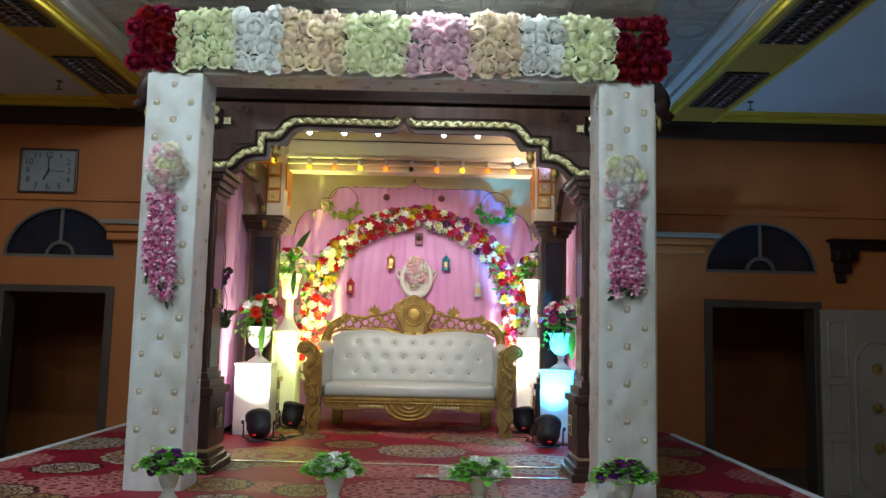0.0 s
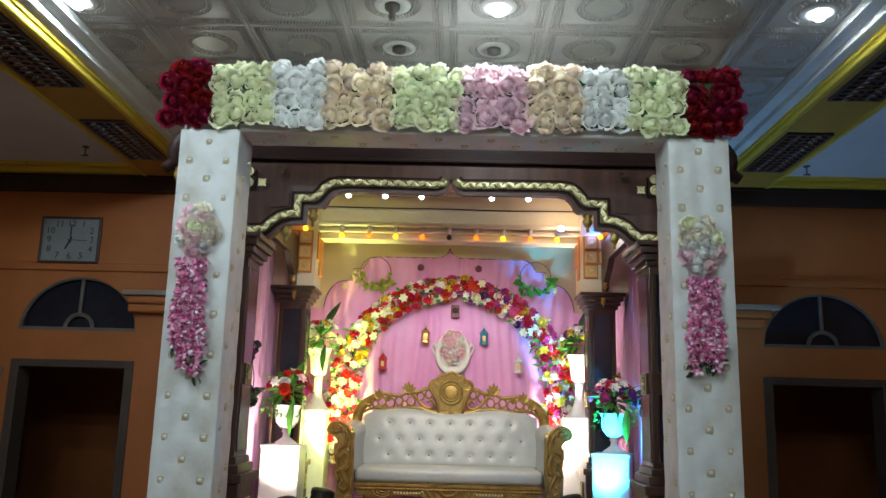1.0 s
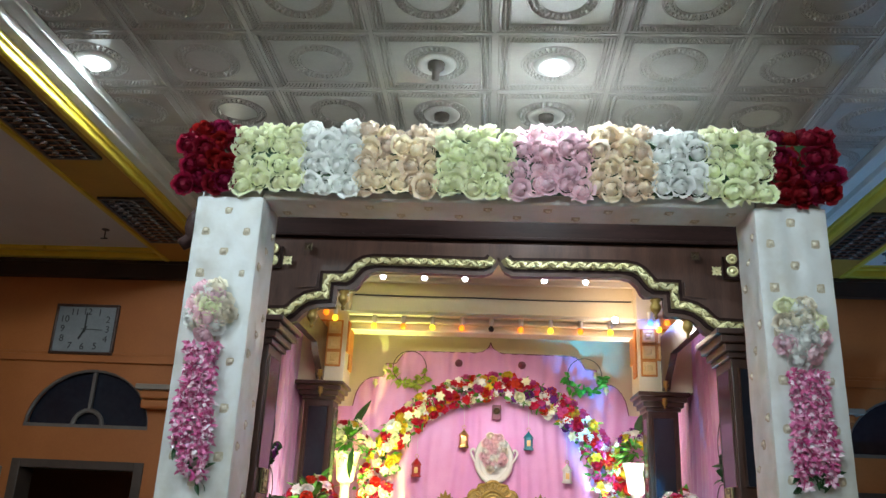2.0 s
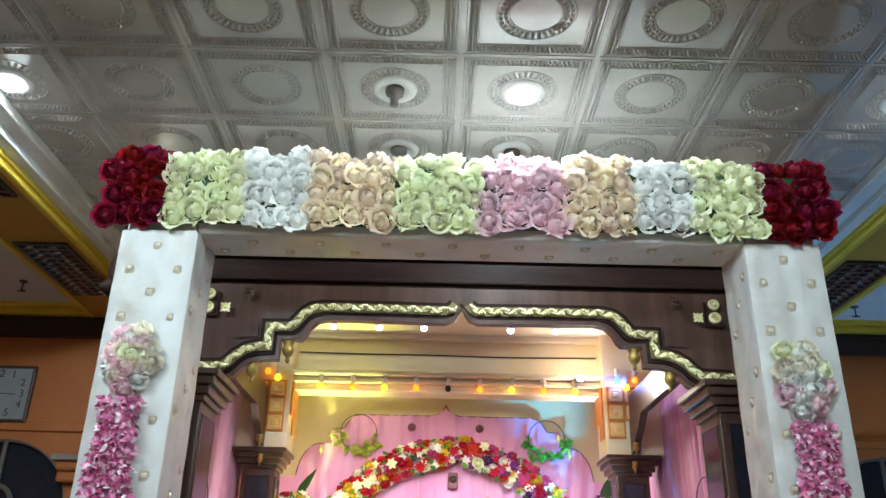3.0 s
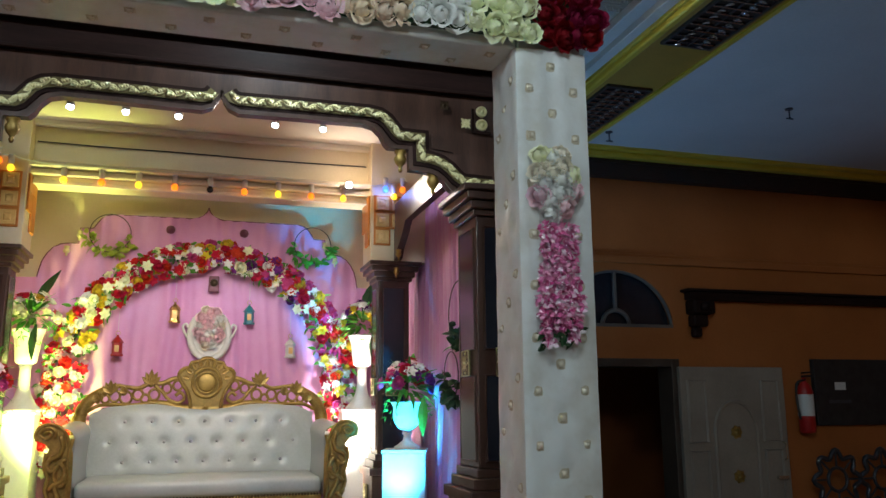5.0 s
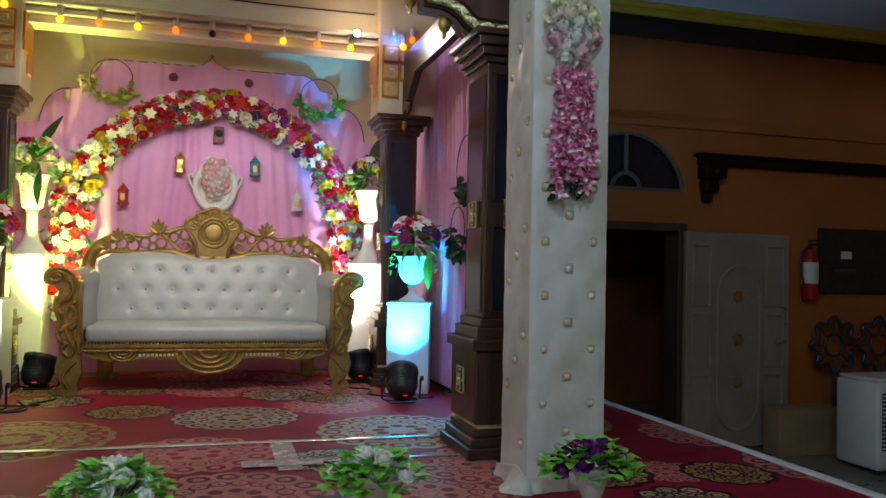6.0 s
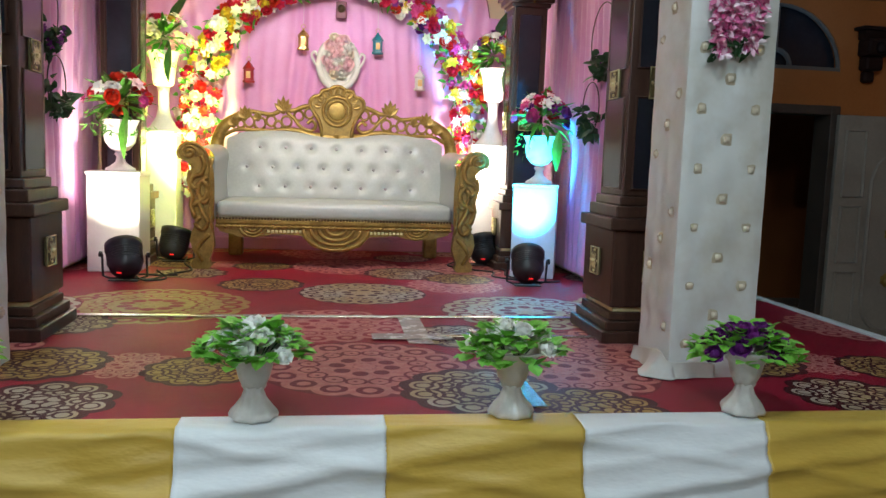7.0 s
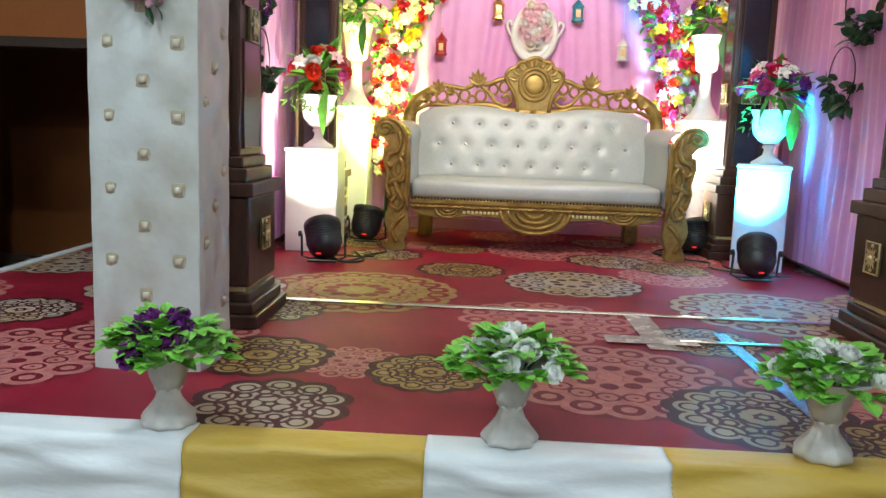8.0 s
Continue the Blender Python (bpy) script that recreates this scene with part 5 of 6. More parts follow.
        part("shoulder", tube(smooth_path(sh, 5), lambda t: 0.056 - 0.024 * t, 10), GOLD, s, "", True)
        rail = [(sd * x, 0.765, z) for x, z in ((0.80, 0.86), (0.70, 0.905), (0.50, 0.90), (0.36, 0.915), (0.26, 0.905), (0.16, 0.875), (0.0, 0.868))]
        part("lower_rail", tube(smooth_path(rail, 5), lambda t: 0.014 + 0.026 * t * t, 8), GOLD, s, "", True)
        top = [(sd * x, 0.765, z) for x, z in ((0.70, 1.0), (0.63, 1.035), (0.56, 1.03), (0.47, 1.02), (0.40, 1.05), (0.31, 1.055), (0.24, 1.085), (0.16, 1.10))]
        part("upper_rail", tube(smooth_path(top, 5), lambda t: 0.015 + 0.004 * t, 8), GOLD, s, "", True)
        swan = [(sd * x, 0.76, z) for x, z in ((0.36, 1.04), (0.31, 1.0), (0.26, 0.94), (0.19, 0.915), (0.15, 0.95), (0.18, 0.99), (0.215, 0.965))]
        part("scroll", tube(smooth_path(swan, 4), 0.013, 8), GOLD, s, "", True)
        for cx, cz, r in ((0.625, 0.965, 0.036), (0.55, 0.955, 0.040), (0.47, 0.975, 0.034), (0.42, 0.945, 0.028), (0.36, 0.975, 0.036), (0.275, 1.02, 0.032), (0.20, 1.04, 0.032), (0.685, 0.945, 0.026)):
            part("ring", tube([(sd * cx + r * math.cos(2 * math.pi * k / 16), 0.765, cz + r * 1.1 * math.sin(2 * math.pi * k / 16)) for k in range(16)], 0.0095, 6, True), GOLD, s, "", True)
        for px, pz, ln in ((0.385, 1.045, 0.112), (0.655, 0.985, 0.095), (0.565, 0.985, 0.05), (0.735, 0.93, 0.07)):
            b = bmesh.new()
            for k in range(5):
                a = (k - 2) * 0.42
                leaf_shape(b, Matrix.Translation((sd * px, 0.755, pz)) @ Matrix.Rotation(a, 4, "Y") @ Matrix.Rotation(math.pi / 2, 4, "X"), ln * (1.0 - 0.12 * abs(k - 2)), 0.042, -0.05)
            ball(b, (sd * px, 0.757, pz), 0.020, 8, 4)
            pm = part("palmette", b, GOLD, s)
            pm.modifiers.new("thick", "SOLIDIFY").thickness = 0.016
    # crest medallion
    crest_pts = [(0.105, 0.875), (0.112, 0.93), (0.135, 1.00), (0.185, 1.075), (0.195, 1.125), (0.165, 1.16), (0.125, 1.17), (0.11, 1.205), (0.06, 1.212), (0.03, 1.232)]
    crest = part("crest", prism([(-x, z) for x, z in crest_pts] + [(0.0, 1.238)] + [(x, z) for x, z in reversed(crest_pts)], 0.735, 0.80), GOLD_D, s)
    for rad, r in ((0.10, 0.013), (0.072, 0.008)):
        part("crest_ring", tube([(rad * math.cos(2 * math.pi * k / 24), 0.730, 1.06 + rad * 1.05 * math.sin(2 * math.pi * k / 24)) for k in range(24)], r, 6, True), GOLD, crest, "", True)
    part("crest_boss", lathe([(0.066, 0.0), (0.06, 0.003), (0.03, 0.005), (0.002, 0.006)], 18, None, pose(0, 0.734, 1.06, 90)), GOLD, crest, "", True)
    edge = [(-x, 0.735, z) for x, z in crest_pts] + [(0.0, 0.735, 1.238)] + [(x, 0.735, z) for x, z in reversed(crest_pts)]
    part("crest_edge", tube(smooth_path(edge, 2), 0.014, 6), GOLD, crest, "", True)
    for k in range(9):
        a = math.pi * (0.08 + 0.84 * k / 8)
        b = bmesh.new()
        leaf_shape(b, Matrix.Translation((0.12 * math.cos(a), 0.728, 1.06 + 0.115 * math.sin(a))) @ Matrix.Rotation(math.pi / 2 - a, 4, "Y") @ Matrix.Rotation(math.pi / 2, 4, "X"), 0.06, 0.036, -0.05)
        lf = part("crest_leaf", b, GOLD, crest)
        lf.modifiers.new("thick", "SOLIDIFY").thickness = 0.012
    # seat rail, nailheads and carved apron
    part("seat_rail", boxes((-0.76, 0.76, 0.03, 0.10, 0.284, 0.318), bevel=0.008), GOLD, s)
    part("rope_moulding", tube([(-0.76 + 0.01 * k, 0.034 + 0.004 * math.sin(1.6 * k), 0.270 + 0.004 * math.cos(1.6 * k)) for k in range(153)], 0.010, 6), GOLD, s, "", True)
    b = bmesh.new()
    for k in range(76):
        ball(b, (-0.75 + 0.02 * k, 0.026, 0.322), 0.0085, 6, 4)
    part("nailhead_row", b, BRONZE, s, "dark nailheads", True)
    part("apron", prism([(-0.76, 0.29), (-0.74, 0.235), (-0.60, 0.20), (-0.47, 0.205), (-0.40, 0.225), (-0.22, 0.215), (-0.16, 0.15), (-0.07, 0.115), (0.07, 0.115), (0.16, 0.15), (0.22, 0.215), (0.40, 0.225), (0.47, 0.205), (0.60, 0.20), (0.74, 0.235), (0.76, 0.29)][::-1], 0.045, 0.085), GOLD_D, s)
    for rad in (0.05, 0.09, 0.13, 0.17):
        part("apron_swag", tube([(rad * 1.25 * math.cos(math.pi + math.pi * k / 16), 0.040, 0.262 + rad * 0.80 * math.sin(math.pi + math.pi * k / 16)) for k in range(17)], 0.012, 6), GOLD, s, "", True)
    for sd in (-1, 1):
        for rad in (0.025, 0.048, 0.07):
            part("apron_swag", tube([(sd * 0.53 + rad * 1.15 * math.cos(math.pi + math.pi * k / 12), 0.040, 0.262 + rad * 0.8 * math.sin(math.pi + math.pi * k / 12)) for k in range(13)], 0.009, 6), GOLD, s, "", True)
        b = bmesh.new()
        for k in range(9):
            box(b, sd * 0.33 - 0.10 + 0.025 * k - 0.008, sd * 0.33 - 0.10 + 0.025 * k + 0.008, 0.036, 0.048, 0.232, 0.25, 0.003)
        part("dentil_row", b, GOLD_P, s)
    return s


BUTTONS = [(-0.54 + 0.18 * k, 0.785) for k in range(7)] + [(-0.63 + 0.18 * k, 0.645) for k in range(8)] + [(-0.54 + 0.18 * k, 0.51) for k in range(7)]
CRYSTAL = surface("crystal_button", (0.6, 0.6, 0.62), (0.75, 0.75, 0.78), 20, 90, 0.15, metal=0.6, bump=0)
sofa()


# ---------------------------------------------------------------- pedestals, urns, bouquets, stage lights
def pedestal(cx, y0, w, d, h, label):
    p = thing("pedestal", label, "pedestal", "flower pedestals")
    part("body", boxes((cx - w / 2, cx + w / 2, y0, y0 + d, 0.0, h - 0.02), bevel=0.006), WHITE_B, p)
    part("top", boxes((cx - w / 2 - 0.006, cx + w / 2 + 0.006, y0 - 0.006, y0 + d + 0.006, h - 0.02, h), bevel=0.004), WHITE_B, p)
    return p


def urn(cx, cy, z, h, label, mat=None):
    u = thing("urn", label, "urn", "white urns", (cx, cy, z))
    k = h / 0.30
    part("bowl", lathe([(0.02 * k, 0.11 * k), (0.055 * k, 0.13 * k), (0.085 * k, 0.17 * k), (0.095 * k, 0.22 * k), (0.09 * k, 0.26 * k), (0.105 * k, 0.295 * k), (0.11 * k, 0.30 * k), (0.095 * k, 0.298 * k), (0.08 * k, 0.25 * k)], 28, ripple=14, depth=0.02), mat or URN_W, u, "", True)
    part("foot", lathe([(0.085 * k, 0.0), (0.085 * k, 0.015 * k), (0.06 * k, 0.03 * k), (0.028 * k, 0.055 * k), (0.022 * k, 0.085 * k), (0.035 * k, 0.10 * k), (0.024 * k, 0.115 * k)], 24), mat or URN_W, u, "", True)
    return u


def tall_vase(cx, cy, z):
    """Trumpet cup on a slender stem with a flared foot."""
    u = thing("tall_vase", "tall white trumpet vase on a rear pedestal", "vase", "tall white vases", (cx, cy, z))
    part("foot", lathe([(0.13, 0.0), (0.128, 0.015), (0.09, 0.05), (0.055, 0.11), (0.04, 0.17), (0.036, 0.28), (0.045, 0.33)], 24), URN_W, u, "", True)
    part("cup", lathe([(0.04, 0.325), (0.07, 0.345), (0.078, 0.40), (0.09, 0.50), (0.108, 0.57), (0.112, 0.575), (0.098, 0.57), (0.08, 0.50)], 28, ripple=12, depth=0.015), URN_W, u, "", True)
    return u


def bouquet(cx, cy, z, r, colours, seed, n=26, big_leaf=True, label="artificial bouquet of red, white and pink blooms with greenery"):
    rng = random.Random(seed)
    g = thing("bouquet", label, "bouquet", "urn bouquets", (cx, cy, z))
    b = bmesh.new()
    for k in range(60):
        a, e = rng.uniform(0, 6.28), rng.uniform(-0.5, 1.3)
        m = Matrix.Rotation(a, 4, "Z") @ Matrix.Rotation(e, 4, "X") @ Matrix.Translation((0, r * 0.3, 0)) @ Matrix.Rotation(rng.uniform(-0.6, 0.6), 4, "Y")
        leaf_shape(b, Matrix.Translation((0, 0, r * 0.35)) @ m, r * rng.uniform(0.5, 0.95), r * 0.16, 0.3)
    part("foliage", b, LEAF, g)
    b = bmesh.new()
    for k in range(46):
        a = rng.uniform(0, 6.28)
        o = r * rng.uniform(0.55, 1.0)
        m = Matrix.Translation((o * math.cos(a), o * math.sin(a) * 0.8, r * rng.uniform(-0.75, 0.2))) @ turn(rng, 1.2)
        leaf_shape(b, m, r * 0.22, r * 0.05, 0.3)
        leaf_shape(b, m @ Matrix.Rotation(0.9, 4, "Z"), r * 0.2, r * 0.05, 0.3)
    tagged(part("fern_fringe", b, LEAF, g, "thin feathery green fringe"), kind="stuff")
    for k in range(n):
        a, e = rng.uniform(0, 6.28), rng.uniform(-0.1, 1.45)
        d = Vector((math.cos(a) * math.cos(e), math.sin(a) * math.cos(e), math.sin(e)))
        flower(g, "rose" if rng.random() < 0.5 else "daisy", rng.choice(colours), Vector((0, 0, r * 0.3)) + d * r * rng.uniform(0.75, 0.98), d, r * rng.uniform(0.30, 0.46), rng, "bloom")
    if big_leaf:
        b = bmesh.new()
        leaf_shape(b, Matrix.Translation((r * 0.35, -r * 0.75, r * 0.05)) @ Matrix.Rotation(2.6, 4, "Z") @ Matrix.Rotation(-1.35, 4, "X"), r * 1.25, r * 0.36, 0.15)
        part("broad_leaf", b, LEAF_D if big_leaf == 2 else LEAF, g, "long broad green leaf")
        b = bmesh.new()
        leaf_shape(b, Matrix.Translation((r * 0.1, r * 0.2, r * 0.8)) @ Matrix.Rotation(-0.5, 4, "Z") @ Matrix.Rotation(1.0, 4, "X"), r * (1.9 if big_leaf == 2 else 1.0), r * (0.5 if big_leaf == 2 else 0.34), 0.1)
        part("broad_leaf", b, LEAF_D if big_leaf == 2 else LEAF, g, "long broad green leaf")
    return g


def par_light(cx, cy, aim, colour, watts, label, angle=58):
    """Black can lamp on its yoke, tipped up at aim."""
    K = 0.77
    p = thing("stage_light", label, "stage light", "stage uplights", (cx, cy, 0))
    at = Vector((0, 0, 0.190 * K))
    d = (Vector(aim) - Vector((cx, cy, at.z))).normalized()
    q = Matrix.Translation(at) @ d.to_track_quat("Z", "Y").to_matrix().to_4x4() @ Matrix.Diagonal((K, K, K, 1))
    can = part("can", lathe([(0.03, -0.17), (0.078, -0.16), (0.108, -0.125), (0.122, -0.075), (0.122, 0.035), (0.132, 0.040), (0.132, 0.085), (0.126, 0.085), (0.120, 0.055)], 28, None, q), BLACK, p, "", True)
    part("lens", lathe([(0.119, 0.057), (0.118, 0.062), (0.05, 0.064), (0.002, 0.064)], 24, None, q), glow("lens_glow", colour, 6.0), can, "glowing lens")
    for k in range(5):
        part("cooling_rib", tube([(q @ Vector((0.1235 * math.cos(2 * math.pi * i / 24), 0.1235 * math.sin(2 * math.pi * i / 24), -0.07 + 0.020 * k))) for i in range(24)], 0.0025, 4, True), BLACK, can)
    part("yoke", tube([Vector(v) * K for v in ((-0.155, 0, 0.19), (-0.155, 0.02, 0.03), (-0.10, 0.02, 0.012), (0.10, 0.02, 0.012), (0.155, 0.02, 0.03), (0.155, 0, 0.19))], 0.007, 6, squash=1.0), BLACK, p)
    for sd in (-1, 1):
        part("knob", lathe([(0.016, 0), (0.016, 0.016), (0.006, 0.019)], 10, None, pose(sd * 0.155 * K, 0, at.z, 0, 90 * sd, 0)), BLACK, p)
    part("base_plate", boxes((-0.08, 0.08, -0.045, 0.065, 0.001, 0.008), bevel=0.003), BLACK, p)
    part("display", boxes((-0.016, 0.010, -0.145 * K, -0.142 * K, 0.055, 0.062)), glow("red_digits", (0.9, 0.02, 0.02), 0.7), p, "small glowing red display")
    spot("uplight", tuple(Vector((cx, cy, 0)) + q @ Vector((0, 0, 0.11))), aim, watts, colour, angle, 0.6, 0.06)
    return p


pedestal(-0.80, 7.02, 0.30, 0.30, 0.60, "white box pedestal lit from below, beside the sofa")
PED_FR = pedestal(0.0, -0.14, 0.28, 0.28, 0.60, "white box pedestal glowing cyan from a lamp")
PED_FR.matrix_world = pose(1.815, 7.15, 0, 0, 0, -18)
pedestal(-0.712, 7.98, 0.205, 0.30, 0.86, "white box pedestal lit lime green near the backdrop")
pedestal(1.70, 7.98, 0.34, 0.30, 0.86, "white box pedestal lit warm white near the backdrop")
urn(-0.79, 7.17, 0.60, 0.31, "white urn on a front pedestal")
urn(1.825, 7.14, 0.60, 0.31, "white urn lit cyan on a pedestal")
tall_vase(-0.712, 8.08, 0.86)
tall_vase(1.70, 8.12, 0.86)
bouquet(-0.79, 7.17, 0.93, 0.21, ("red", "white", "magenta", "cream", "pink", "red"), 11)
bouquet(1.83, 7.14, 0.93, 0.20, ("magenta", "white", "purple", "red", "pink"), 12)
bouquet(-0.712, 8.10, 1.45, 0.20, ("red", "yellow", "white", "lime", "red"), 13, 30, 2)
bouquet(1.70, 8.12, 1.45, 0.20, ("red", "yellow", "white", "purple"), 14, 30, 2)
par_light(-0.66, 6.70, (-0.80, 7.06, 0.62), (1.0, 0.97, 0.72), 85, "black stage uplight in front of a pedestal", 70)
par_light(1.66, 6.69, (1.74, 7.05, 0.52), (0.014, 0.50, 1.0), 560, "black stage uplight throwing cyan light", 54)
par_light(-0.54, 7.56, (-0.30, 8.25, 1.75), (0.88, 1.0, 0.22), 400, "black stage uplight throwing yellow-green light", 78)
par_light(1.55, 7.60, (1.28, 8.25, 1.70), (1.0, 0.88, 0.74), 300, "black stage uplight throwing warm white light", 84)
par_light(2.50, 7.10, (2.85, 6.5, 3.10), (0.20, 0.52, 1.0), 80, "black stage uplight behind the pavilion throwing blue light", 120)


# ---------------------------------------------------------------- flower arch and backdrop ornaments
def flower_arch():
    rng = random.Random(21)
    g = thing("flower_arch", "arch of red, white, yellow and purple artificial flowers", "flower arch")
    cx, cz, R, y = 0.52, 1.03, 1.02, BY - 0.26
    path = [(cx - R, y, 0.02)] + [(cx + R * math.cos(math.pi - math.pi * i / 40), y, cz + R * math.sin(math.pi * i / 40)) for i in range(41)] + [(cx + R, y, 0.02)]
    part("hoop", tube(path, 0.014, 6), LEAF_D, g, "dark green wrapped hoop")
    b = bmesh.new()
    n, small = 300, 330
    arc_len = math.pi * R + 1.2
    filler = {}
    for k in range(n + small):
        s_ = (k + rng.random()) / n * arc_len if k < n else rng.random() * arc_len
        if s_ < 0.6 or s_ > arc_len - 0.6:
            leg = s_ < 0.6
            c = Vector((cx - R if leg else cx + R, y, 0.43 + (s_ if leg else arc_len - s_)))
            out = Vector((-1 if leg else 1, 0, 0))
        else:
            a = math.pi - (s_ - 0.6) / R
            c = Vector((cx + R * math.cos(a), y, cz + R * math.sin(a)))
            out = Vector((math.cos(a), 0, math.sin(a)))
        side = rng.uniform(-1, 1)
        wide = 0.105 + 0.035 * (1 - min(1.0, max(0.0, (c.z - 1.0))))
        frac = s_ / arc_len
        if frac < 0.20:
            cols = ("red", "red", "cream", "red", "white", "red", "pink", "lime")
        elif frac < 0.36:
            cols = ("red", "lime", "yellow", "white", "lime", "red", "yellow", "lime")
        elif frac < 0.50:
            cols = ("red", "red", "yellow", "red", "white", "magenta", "yellow", "red", "lime")
        elif frac < 0.72:
            cols = ("red", "magenta", "white", "purple", "magenta", "white", "yellow", "red", "red", "lime")
        else:
            cols = ("red", "white", "magenta", "red", "cream", "yellow", "red", "white")
        pos = c + out * wide * side + Vector((0, -0.055 * math.sqrt(1 - side * side) - rng.uniform(-0.02, 0.03), 0))
        face = Vector((out.x * side * 0.8 + rng.uniform(-0.4, 0.4), -1, out.z * side * 0.8 + rng.uniform(-0.4, 0.4)))
        colour = rng.choice(cols)
        if k < n:
            flower(g, "rose" if rng.random() < 0.6 else "daisy", colour, pos, face, rng.uniform(0.066, 0.092), rng, "bloom")
        else:
            q = Matrix.Translation(pos + Vector((0, 0.02, 0))) @ face.to_track_quat("Z", "Y").to_matrix().to_4x4()
            fb = filler.setdefault(colour, bmesh.new())
            for p in range(5):
                leaf_shape(fb, q @ Matrix.Rotation(1.257 * p + rng.uniform(-0.2, 0.2), 4, "Z") @ Matrix.Rotation(0.5, 4, "X"), 0.034, 0.028, 0.3)
        for _ in range(2 if k < n else 0):
            leaf_shape(b, Matrix.Translation(c + out * wide * rng.uniform(-1.1, 1.1) + Vector((0, rng.uniform(-0.06, 0.03), 0))) @ turn(rng, 1.6), rng.uniform(0.05, 0.085), 0.03, 0.3)
    for colour, fb in filler.items():
        tagged(part("filler_bloom", fb, ROSE[colour], g, "small %s filler blossoms" % colour), kind="stuff")
    tagged(part("foliage", b, LEAF, g, "small green leaves"), kind="stuff")
    return g


flower_arch()


def ring_wreath(cx, y, cz, r, mat, label, a0, a1, seed, axis="y", bloom=None):
    """Thin hoop with leaves along part of it; axis: the way the hoop faces."""
    rng = random.Random(seed)
    g = thing("ring_wreath", label, "wreath", "hoop wreaths", (cx, y, cz))
    rot = Matrix.Identity(4) if axis == "y" else Matrix.Rotation(math.pi / 2, 4, "Z")
    b = tube([(r * math.cos(2 * math.pi * k / 32), 0, r * math.sin(2 * math.pi * k / 32)) for k in range(32)], 0.0035, 5, True)
    bmesh.ops.transform(b, matrix=rot, verts=b.verts)
    part("hoop", b, DARK, g, "", True)
    b = bmesh.new()
    for k in range(70):
        a = radians(rng.uniform(a0, a1))
        p = rot @ Vector((r * math.cos(a) + rng.uniform(-0.025, 0.025), rng.uniform(-0.03, 0.02), r * math.sin(a) + rng.uniform(-0.03, 0.02)))
        leaf_shape(b, Matrix.Translation(p) @ turn(rng, 1.6), rng.uniform(0.045, 0.075), 0.04, 0.3)
    tagged(part("leaves", b, mat, g), kind="stuff")
    if bloom:
        for k in range(9):
            a = radians(rng.uniform(a0, a1))
            p = rot @ Vector((r * math.cos(a), -0.03, r * math.sin(a)))
            flower(g, "daisy", bloom, p, rot @ Vector((rng.uniform(-0.5, 0.5), -1, rng.uniform(-0.5, 0.5))), 0.055, rng, "bloom")
    return g


LEAF_Y = surface("yellow_green_leaf", (0.22, 0.30, 0.03), (0.42, 0.48, 0.07), 14, 80, 0.5)
ring_wreath(-0.25, BY - 0.16, 2.215, 0.15, LEAF_Y, "thin hoop with a yellow-green leaf garland on its lower half", 185, 355, 31)
ring_wreath(1.315, BY - 0.16, 2.195, 0.15, LEAF, "thin hoop with a green leaf garland on its lower half", 185, 355, 32)
ring_wreath(CX + 1.49, 6.50, 1.45, 0.20, LEAF_D, "dark ivy hoop on the pink side drape", 200, 340, 33, "x", "purple")
ring_wreath(CX + 1.49, 6.66, 1.07, 0.15, LEAF_D, "dark ivy hoop on the pink side drape", 190, 370, 34, "x")
ring_wreath(CX - 1.49, 6.50, 1.45, 0.20, LEAF_D, "dark ivy hoop on the pink side drape", 200, 340, 35, "x", "purple")
ring_wreath(CX - 1.49, 6.66, 1.07, 0.15, LEAF_D, "dark ivy hoop on the pink side drape", 170, 350, 36, "x")


def lantern(x, z, mat, label):
    g = thing("hanging_lantern", label, "lantern", "little hanging lanterns", (x, BY - 0.20, z))
    part("body", lathe([(0.030, -0.075), (0.034, -0.07), (0.034, -0.062), (0.028, -0.06), (0.028, 0.0), (0.035, 0.004), (0.030, 0.014), (0.014, 0.034), (0.006, 0.042), (0.004, 0.05)], 6), mat, g)
    part("window", boxes((-0.012, 0.012, -0.030, -0.026, -0.05, -0.012)), AMBER_P, g, "small pale opening")
    part("ring", tube([(0.012 * math.cos(0.524 * k), 0, 0.060 + 0.012 * math.sin(0.524 * k)) for k in range(12)], 0.002, 4, True), BRASS, g)
    part("cord", tube([(0, 0, 0.07), (0, 0.03, 0.35)], 0.0012, 4), WHITE_P, g)
    g.scale = (1.3, 1.3, 1.3)


lantern(-0.14, 1.36, RED_P, "small red metal lantern hung on the backdrop")
lantern(0.26, 1.62, BRASS, "small brass lantern hung on the backdrop")
lantern(0.82, 1.62, BLUE_P, "small teal metal lantern hung on the backdrop")
lantern(1.15, 1.36, WHITE_P, "small white metal lantern hung on the backdrop")


